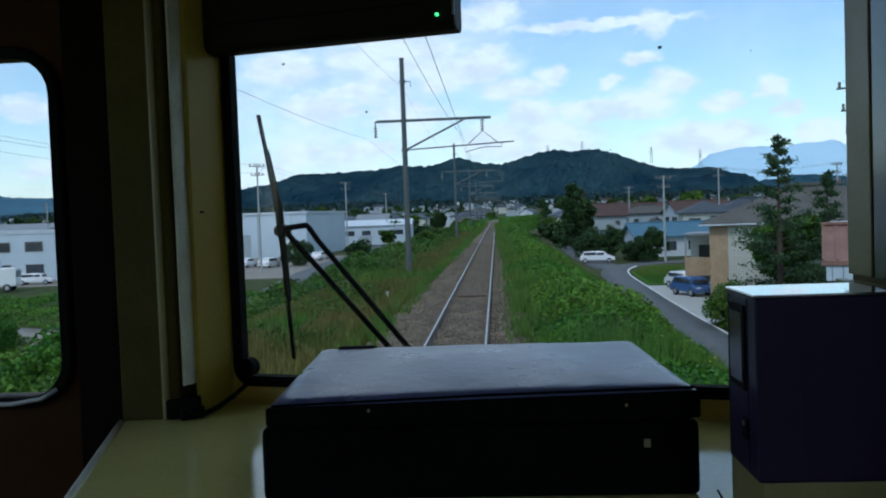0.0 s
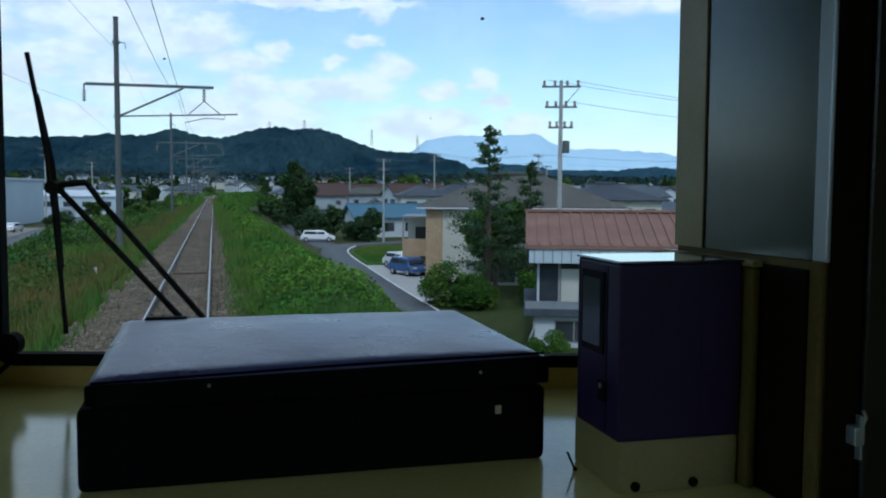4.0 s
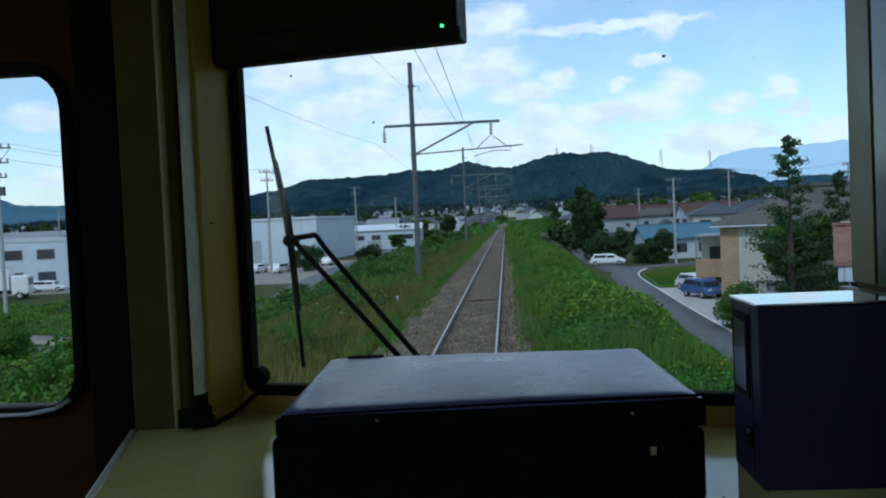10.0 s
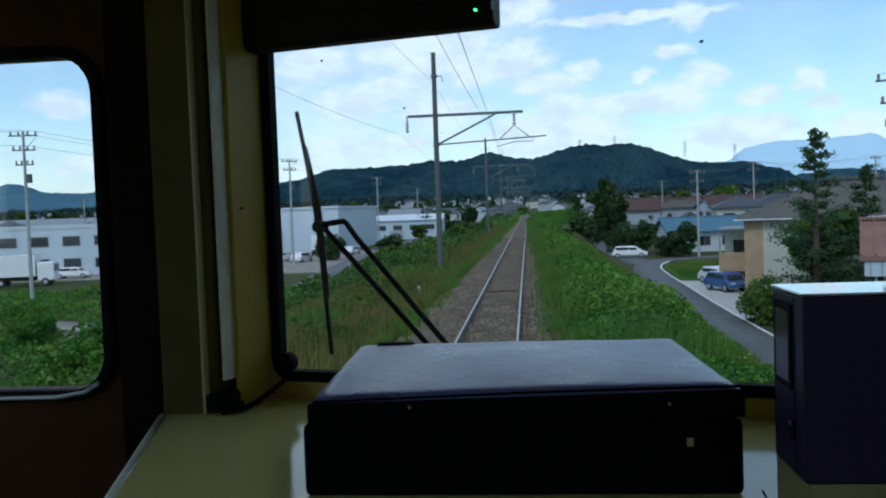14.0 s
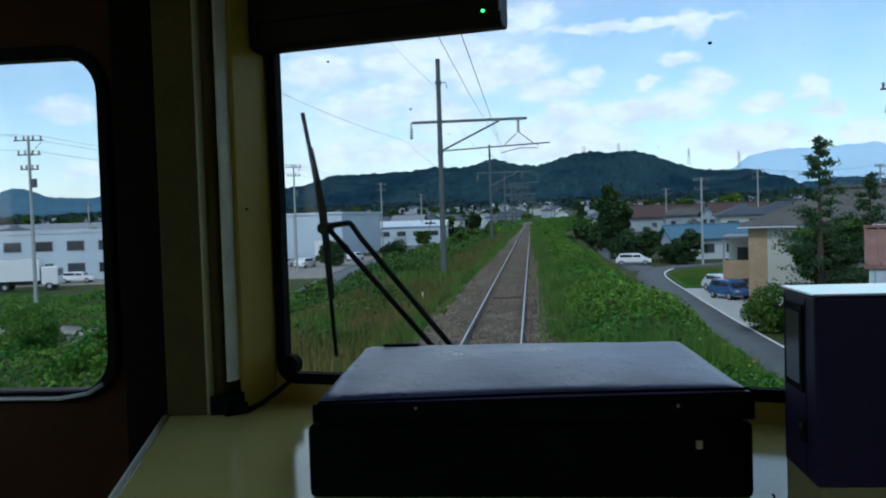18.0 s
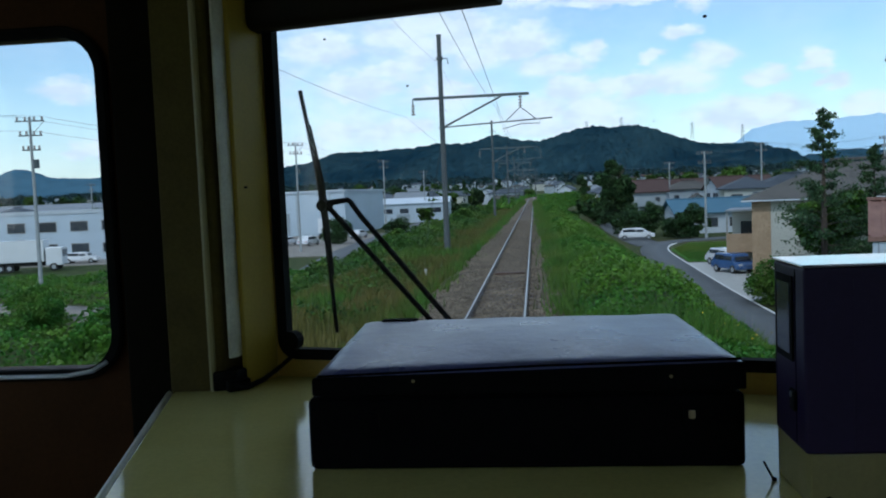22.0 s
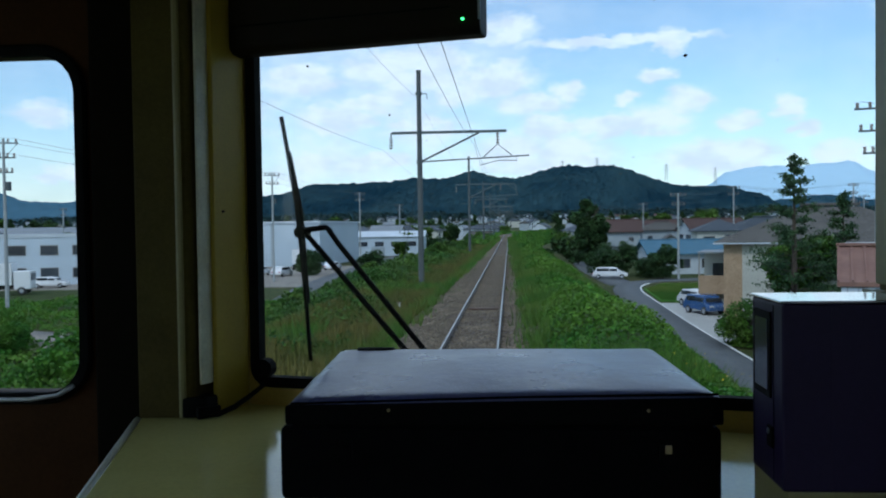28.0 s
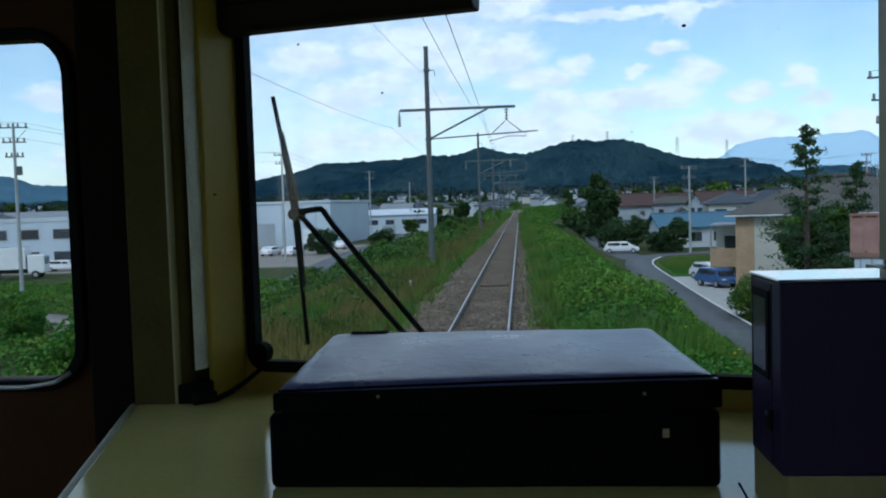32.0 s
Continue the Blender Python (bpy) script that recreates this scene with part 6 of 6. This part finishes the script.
RZ = GROUND + 0.10
road_pts = curve([(10.7, -60), (10.7, 10), (10.8, 48), (11.5, 74), (12.6, 95), (15.6, 106), (21, 110.5), (31, 114), (46, 118), (90, 122)])
ribbon("road", road_pts, 3.0, RZ, M["asphalt"], "grey asphalt lane along the foot of the embankment", "road")
ribbon("road_line", [p + np.array((1.42, -0.3)) for p in road_pts[8:40]], 0.16, RZ + 0.006, M["line"], "white line along the lane", "road marking")
ribbon("road_branch", curve([(13.2, 101), (12.6, 130), (13.8, 170), (18, 230)]), 3.4, RZ - 0.01, M["asphalt"], "grey asphalt lane between the houses", "road")
tagged(solid("lawn", prism([(14.4, 95.0), (13.6, 80.0), (18.6, 79.0), (24.0, 82.0), (27.5, 103.0), (18.0, 104.5)], GROUND - 0.2, RZ - 0.02), M["lawn"], "bright green mown lawn beside the lane", "lawn"), kind="structure")
tagged(solid("parking_lot", prism([(13.2, 78.0), (12.6, 62.0), (12.4, 52.0), (14.6, 54.0), (15.0, 63.0), (18.8, 72.5), (18.4, 77.0)], GROUND - 0.2, RZ - 0.03), M["pale_concrete"], "pale concrete parking space beside the house", "parking"), kind="structure")
tagged(solid("yard", prism([(-100, 100), (-22, 104), (-20, 160), (-60, 162), (-100, 150)], GROUND - 0.2, RZ - 0.04), M["gravel"], "pale gravel yard in front of the factory", "yard"), kind="structure")
ribbon("dirt_track", curve([(-17.5, 8), (-20.5, 36), (-24.5, 48), (-33, 57), (-60, 66)]), 4.0, RZ - 0.05, M["gravel"], "pale dirt track at the foot of the embankment", "track")
ribbon("side_road", curve([(-19, 30), (-20, 70), (-24, 110), (-26, 160), (-27, 230)]), 4.2, RZ, M["asphalt"], "grey asphalt road along the factory", "road")


# ---------------------------------------------------------------- vehicles
def car(paint, label, ln=4.2, wd=1.7, ht=1.5, boxy=0.0):
    g = thing("car", label, "car")
    prof = [(-ln / 2, 0.35), (-ln / 2 + 0.05, 0.75), (-ln / 2 + 0.15 + 0.3 * (1 - boxy), 0.95), (-ln / 2 + 0.35 + 0.5 * (1 - boxy), ht - 0.04), (0.05 + boxy * 0.5, ht), (0.55 + boxy * 0.5, ht - 0.08), (ln / 2 - 1.15 + boxy * 0.5, 0.95), (ln / 2 - 0.25, 0.82), (ln / 2, 0.62), (ln / 2, 0.32)]
    b = bmesh.new()
    rows = []
    for y, k in ((-wd / 2, 0), (wd / 2, 0)):
        rows.append([b.verts.new((x, y * (0.86 if z > 1.0 else 1.0), z)) for x, z in prof])
    n = len(prof)
    b.faces.new(rows[0]), b.faces.new(rows[1][::-1])
    for i in range(n):
        j = (i + 1) % n
        b.faces.new((rows[0][i], rows[0][j], rows[1][j], rows[1][i]))
    bevel(b, 0.05, 2)
    part("body", b, paint, g, smooth=True)
    for s in (-1, 1):
        yy = s * wd / 2 * 0.90
        b = bmesh.new()
        cuboid(-ln / 2 + 0.75 - 0.3 * boxy, -0.12, yy - 0.06, yy + 0.06, 0.98, ht - 0.15, 0.03, b)
        part("side_window", b, M["dark_pane"], g)
        part("side_window", cuboid(-0.02, 0.66 + boxy * 0.4, yy - 0.06, yy + 0.06, 0.98, ht - 0.2, 0.03), M["dark_pane"], g)
    part("windscreen", cuboid(0.75 + boxy * 0.5, 0.98 + boxy * 0.5, -wd / 2 * 0.78, wd / 2 * 0.78, 1.0, ht - 0.22, 0.03), M["dark_pane"], g)
    part("rear_window", cuboid(-ln / 2 + 0.30 + 0.35 * (1 - boxy), -ln / 2 + 0.40 + 0.4 * (1 - boxy), -wd / 2 * 0.76, wd / 2 * 0.76, 1.02, ht - 0.2, 0.03), M["dark_pane"], g)
    for sx in (-1, 1):
        for sy in (-1, 1):
            wx = sx * (ln / 2 - 0.75)
            wy = sy * (wd / 2 - 0.08)
            wh = part("wheel", rod((wx, wy - 0.1, 0.31), (wx, wy + 0.1, 0.31), 0.31, None, 18), M["tyre"], g)
            part("rim", rod((wx, wy + sy * 0.095, 0.31), (wx, wy + sy * 0.112, 0.31), 0.19, None, 12), M["car_silver"], wh)
        for sy in (-1, 1):
            part("headlight" if sx > 0 else "tail_light", cuboid(sx * (ln / 2 - 0.03) - 0.04, sx * (ln / 2 - 0.03) + 0.04, sy * wd * 0.36 - 0.16, sy * wd * 0.36 + 0.16, 0.62, 0.76, 0.02), M["lamp_glass"] if sx > 0 else M["red_lens"], g)
    return g


c1 = car(M["car_white"], "white estate car parked at the bend of the lane", 4.5, 1.7, 1.5, 0.6)
c1.matrix_basis = pose(12.9, 113.6, RZ, 0, 0, -8)
c2 = car(M["car_blue"], "blue hatchback parked beside the house", 3.6, 1.6, 1.5, 0.7)
c2.matrix_basis = pose(15.0, 68.6, RZ - 0.03, 0, 0, -68)
c3 = car(M["car_white"], "white car parked beside the house", 4.3, 1.7, 1.45, 0.2)
c3.matrix_basis = pose(15.9, 74.6, RZ - 0.03, 0, 0, -68)
for k, (x, y, t) in enumerate(((-34, 128, 80), (-38, 130, 82), (-46, 132, 84), (-50, 134, 80), (-58, 106, 10), (-66, 104, 8), (-72, 106, 5), (-30, 146, 80))):
    copy_thing((c1, c3, c2)[k % 3], pose(x, y, RZ - 0.04, 0, 0, t))


def truck(at, turn):
    g = thing("lorry", "white box lorry parked in the factory yard", "lorry", at, turn)
    part("cargo_box", cuboid(-4.4, 1.6, -1.2, 1.2, 1.1, 3.6, 0.04), M["car_white"], g)
    part("cab", cuboid(1.75, 3.6, -1.15, 1.15, 0.6, 2.7, 0.15), M["car_white"], g)
    part("windscreen", cuboid(3.52, 3.63, -1.0, 1.0, 1.6, 2.4, 0.03), M["dark_pane"], g)
    part("chassis", cuboid(-4.2, 3.2, -0.5, 0.5, 0.6, 1.1), M["tyre"], g)
    for x in (-3.2, -2.2, 2.6):
        for y in (-1.0, 1.0):
            w1 = part("wheel", rod((x, y - 0.15, 0.45), (x, y + 0.15, 0.45), 0.45, None, 18), M["tyre"], g)
            part("rim", rod((x, y * 1.16 - 0.01, 0.45), (x, y * 1.16 + 0.01, 0.45), 0.24, None, 12), M["car_silver"], w1)


truck((-36.5, 150, RZ - 0.04), 100)
truck((-58, 95, RZ - 0.04), 15)


# ---------------------------------------------------------------- poles and wires
def insulator(a, b, g, name="insulator", parent=None):
    a, b = Vector(a), Vector(b)
    bm = rod(a, b, 0.025)
    for k in range(4):
        p = a.lerp(b, (k + 0.5) / 4)
        q = (b - a).normalized() * 0.025
        rod(p - q, p + q, 0.085, bm, 10)
    return part(name, bm, M["porcelain"], parent or g)


def catenary_pole(y, side=-3.2, style=0):
    """style 0: straight beam with a hanging arm; 1: beam whose end bends down, with a second arm lower."""
    g = thing("catenary_pole", "grey concrete catenary pole with a steel bracket arm" if style == 0 else "grey concrete catenary pole with a hooked steel beam", "pole", group="catenary poles")
    g.location = (float(line_x(y)) + side, y, -1.2)
    part("mast", rod((0, 0, 0), (0, 0, 10.6), 0.14, None, 14, 0.10), M["concrete"], g)
    part("cap", rod((0, 0, 10.6), (0, 0, 10.66), 0.12, None, 12), M["galv"], g)
    L = 3.95
    arm = part("beam", cuboid(-1.25, L, -0.045, 0.045, 7.78, 7.90), M["galv"], g)
    part("brace", rod((0.12, 0, 6.55), (2.7, 0, 7.78), 0.045), M["galv"], g)
    low = part("lower_arm", rod((0.12, 0, 6.52), (L + 1.0, 0, 6.72), 0.032), M["galv"], g)
    for z in (6.5, 7.84, 9.6):
        part("clamp", rod((0, 0, z - 0.06), (0, 0, z + 0.06), 0.15, None, 14), M["galv"], g)
    part("feeder_bracket", tube([(-1.25, 0, 7.84), (-1.3, 0, 7.84), (-1.3, 0, 7.6)], 0.03), M["galv"], g)
    insulator((-1.3, 0, 7.6), (-1.3, 0, 7.1), g)
    if style == 0:
        insulator((3.55, 0, 7.78), (3.55, 0, 7.25), g, "insulator", arm)
        part("hanger", tube([(2.9, 0, 6.68), (3.55, 0, 7.25), (4.2, 0, 6.72)], 0.022), M["galv"], g)
    else:
        part("hook", tube([(L - 0.1, 0, 7.84), (L + 0.6, 0, 7.80), (L + 0.85, 0, 7.5), (L + 0.88, 0, 6.9), (L + 0.88, 0, 6.65)], 0.05), M["galv"], g)
        part("hook_stay", rod((L - 0.1, 0, 7.8), (L + 0.86, 0, 7.2), 0.03), M["galv"], g)
        insulator((3.2, 0, 7.78), (3.2, 0, 7.2), g, "insulator", arm)
    part("steady_arm", tube([(4.4, 0, 6.70), (4.4, 0, 6.50), (3.6, 0, 6.52), (2.75, 0, 6.32)], 0.018), M["galv"], g)
    part("side_bracket", tube([(0, 0, 9.6), (0.35, 0, 9.6), (0.38, 0, 9.35)], 0.02), M["galv"], g)
    return g


first = catenary_pole(39.5)
part("stay_wire", rod((0, 0, 6.3), (-1.7, 3.5, -0.6), 0.012, None, 5), M["wire"], first)
second = catenary_pole(88.5, style=1)
POLES = [39.5, 88.5, 137.5, 186.5, 235.5, 284.5, 333.5]
for k, py in enumerate(POLES[2:] + [-10, -59, -108, -157, -206]):
    copy_thing((first, second)[k % 2], pose(float(line_x(py)) - 3.2, py, -1.2))


def wire(name, pts, label, r=0.011, sag=0.0, group=""):
    out = []
    for a, b in zip(pts, pts[1:]):
        a, b = Vector(a), Vector(b)
        n = 14 if sag else 1
        out += [a.lerp(b, k / n) - Vector((0, 0, sag * 4 * (k / n) * (1 - k / n))) for k in range(n)]
    out.append(Vector(pts[-1]))
    return solid(name, tube(out, r, None, 4), M["wire"], label, "wire", group=group)


PY = [-59, -10] + POLES
wire("contact_wire", [(float(line_x(p)) - 0.17 + (0.15 if k % 2 else -0.15), p, 5.10) for k, p in enumerate(PY)], "dark contact wire over the track", 0.008)
wire("messenger_wire", [(float(line_x(p)) - 0.7, p, 6.02) for p in PY], "dark messenger wire sagging over the track", 0.008, 0.55)
wire("feeder_wire", [(float(line_x(p)) - 4.85, p, 5.88) for p in PY], "thin dark feeder wire along the poles", 0.005, 0.6)
wire("top_wire", [(float(line_x(p)) - 3.2, p, 8.12) for p in PY], "thin dark overhead wire on the pole tops", 0.006, 0.7)


def power_pole(x, y, h, turn=0.0, arms=2):
    g = thing("power_pole", "grey concrete utility pole with cross-arms and insulators", "utility pole", (x, y, GROUND), turn, group="utility poles")
    part("mast", rod((0, 0, -0.2), (0, 0, h), 0.17, None, 12, 0.10), M["pole_pale"], g)
    for k in range(arms):
        z = h - 0.35 - 1.15 * k
        a = part("cross_arm", cuboid(-1.1 + 0.2 * k, 1.1 - 0.2 * k, -0.05, 0.05, z - 0.05, z + 0.05), M["galv"], g)
        for xx in (-0.95, -0.35, 0.35, 0.95):
            insulator((xx * (1 - 0.18 * k), 0, z + 0.05), (xx * (1 - 0.18 * k), 0, z + 0.35), g, "insulator", a)
    if arms > 1:
        part("transformer", rod((0.32, 0, h - 4.1), (0.32, 0, h - 3.4), 0.2, None, 14), M["galv"], g)
        part("stay", rod((0, 0, h - 1.6), (1.0, 0, h - 0.45), 0.02), M["galv"], g)
    return g


right_poles = [(19.0, 46.6, 13.2), (21.1, 111, 10.9), (38.2, 152, 13.4), (50, 131, 12.6), (66, 168, 12), (31, 205, 12), (24, 250, 12), (86, 120, 12)]
left_poles = [(-31.4, 114, 14.6), (-39.7, 66, 14.5), (-29, 168, 14), (-28, 222, 13), (-62, 140, 12), (-90, 170, 12)]
for k, (x, y, h) in enumerate(right_poles + left_poles):
    power_pole(x, y, h, (k * 37) % 60 - 20, 2 if k % 3 else 3)
for row in ([(-50, 20, 14.5)] + [left_poles[i] for i in (1, 0, 2, 3)], [right_poles[i] for i in (1, 2, 4)], [right_poles[i] for i in (3, 2, 5, 6)], [right_poles[3], right_poles[7]], [right_poles[0], (62, 60, 13.0)]):
    for dx, dz in ((-0.9, -0.0), (0.9, -0.0), (0.3, -1.15)):
        wire("power_line", [(x + dx, y, GROUND + h + dz) for x, y, h in row], "thin dark power line between utility poles", 0.012, 0.7, "power lines")

# ---------------------------------------------------------------- further along the line, behind the train
pink = house(11, 8, 2, M["w_grey"], M["r_red"], "gable", "grey glass-fronted house with a faded red ribbed roof", 24, False)
pink.matrix_basis = pose(20, 178, GROUND, 0, 0, 3)
for k in range(18):
    part("roof_rib", cuboid(-6.1 + 0.7 * k, -6.02 + 0.7 * k, -4.6, -4.5, 5.45, 5.75), M["r_red"], pink)
red_house = house(13, 9, 2, M["w_cream"], M["r_red"], "hip", "cream two-storey house with red-brown hip roofs", 25)
red_house.matrix_basis = pose(21, -26, GROUND, 0, 0, 0)
orange_house = house(10, 8, 2, M["w_white"], M["r_orange"], "gable", "white two-storey house with an orange tiled roof", 26, False)
orange_house.matrix_basis = pose(15.5, -92, GROUND, 0, 0, 90)
for kind, x, y, s in (("broad", 20, -96, 1.1), ("broad", 25, -100, 1.0), ("dark", 13, -40, 1.0), ("broad", 15, -45, 1.1), ("conifer", 13, 8, 1.0), ("bush", 14, -60, 1.2)):
    plant(kind, x, y, s)


def signal(x, y):
    g = thing("railway_signal", "grey signal mast with a white oval plate and a work cage", "signal", (x, y, -0.6))
    part("mast", rod((0, 0, 0), (0, 0, 7.4), 0.11, None, 12, 0.10), M["galv"], g)
    part("cap", rod((0, 0, 7.4), (0, 0, 7.5), 0.16, None, 12), M["galv"], g)
    b = rod((-0.18, 0.16, 6.55), (-0.18, 0.19, 6.55), 0.42, None, 24)
    for v in b.verts:
        v.co.z = 6.55 + (v.co.z - 6.55) * 1.75
    head = part("plate", b, M["sig_white"], g, "white oval signal plate")
    for z in (6.1, 6.55, 7.0):
        part("hood", rod((-0.18, 0.19, z), (-0.18, 0.40, z), 0.13, None, 12), M["tyre"], head)
    cage = part("cage_floor", cuboid(-0.55, 0.65, -0.45, 0.15, 4.80, 4.85), M["galv"], g)
    for cx in (-0.52, 0.0, 0.62):
        for cy in (-0.42, 0.12):
            part("cage_post", rod((cx, cy, 4.85), (cx, cy, 6.1), 0.018), M["galv"], cage)
    for z in (5.5, 6.1):
        part("cage_rail", tube([(-0.52, 0.12, z), (-0.52, -0.42, z), (0.62, -0.42, z), (0.62, 0.12, z)], 0.018), M["galv"], cage)
    for k in range(11):
        part("ladder_rung", rod((-0.14, -0.2, 0.5 + 0.38 * k), (0.14, -0.2, 0.5 + 0.38 * k), 0.012, None, 5), M["galv"], g)
    return g


signal(2.6, -11)
wagon = thing("flat_wagon", "rusty four-wheeled flat wagon on a disused siding", "wagon", (-9.5, -62, -0.45), 4)
part("deck", cuboid(-1.2, 1.2, -3.6, 3.6, 0.9, 1.1), M["rust"], wagon)
part("underframe", cuboid(-0.9, 0.9, -3.4, 3.4, 0.6, 0.9), M["rust"], wagon)
for y in (-2.3, 2.3):
    for x in (-0.56, 0.56):
        part("wheel", rod((x - 0.06, y, 0.42), (x + 0.06, y, 0.42), 0.42, None, 18), M["rust"], wagon)
siding = thing("disused_siding", "rusty disused siding in weeds beside the main track", "railway track", kind="structure")
for off in (-0.566, 0.566):
    part("rail", cuboid(-9.4 + off - 0.033, -9.4 + off + 0.033, -190, -50, -0.62, -0.47), M["rust"], siding)
for k in range(120):
    s1 = part("sleeper", sleeper_mesh, None, siding)
    s1.location = (-9.4, -188 + 1.15 * k, -0.62)
fence = thing("bridge_railing", "pale metal railing on a low concrete bridge parapet", "railing")
for sx in (-3.0, 2.6):
    part("parapet", cuboid(TRACK_X + sx - 0.15, TRACK_X + sx + 0.15, 196, 218, -1.2, -0.05), M["concrete"], fence)
    for k in range(12):
        part("post", rod((TRACK_X + sx, 196.2 + 1.95 * k, -0.06), (TRACK_X + sx, 196.2 + 1.95 * k, 0.85), 0.03, None, 6), M["galv"], fence)
    for z in (0.4, 0.85):
        part("rail", rod((TRACK_X + sx, 196, z), (TRACK_X + sx, 218, z), 0.025, None, 6), M["galv"], fence)

board = thing("crossing_board", "dark red-brown board laid between the rails", "board", (TRACK_X, 26.5, RAIL_Z - 0.125), 3)
part("plank", cuboid(-0.45, 0.45, -0.16, 0.16, 0, 0.06, 0.01), M["rust"], board)


marker = thing("distance_marker", "small white lineside marker post in the dry grass", "marker post", (-3.653, 28.434, -0.55))
part("post", cuboid(-0.05, 0.05, -0.04, 0.04, -0.2, 0.42, 0.008), M["sig_white"], marker)
part("cap", cuboid(-0.055, 0.055, -0.045, 0.045, 0.421, 0.46, 0.008), M["rust"], marker)


def mast(x, y, z, h):
    g = thing("transmission_tower", "grey lattice transmission tower on the wooded hill", "tower", (x, y, z))
    for a in (0, 90, 180, 270):
        c, sn = math.cos(radians(a + 45)), math.sin(radians(a + 45))
        part("leg", rod((3 * c, 3 * sn, 0), (0.4 * c, 0.4 * sn, h), 0.22, None, 5), M["galv"], g)
    for zz in (0.62, 0.76, 0.9):
        part("cross_arm", cuboid(-4.2, 4.2, -0.25, 0.25, h * zz - 0.2, h * zz + 0.2), M["galv"], g)
    return g


mast(150, 1500, 92, 26)
mast(265, 1495, 76, 28)
mast(345, 1490, 66, 30)
mast(92, 1500, 92, 22)
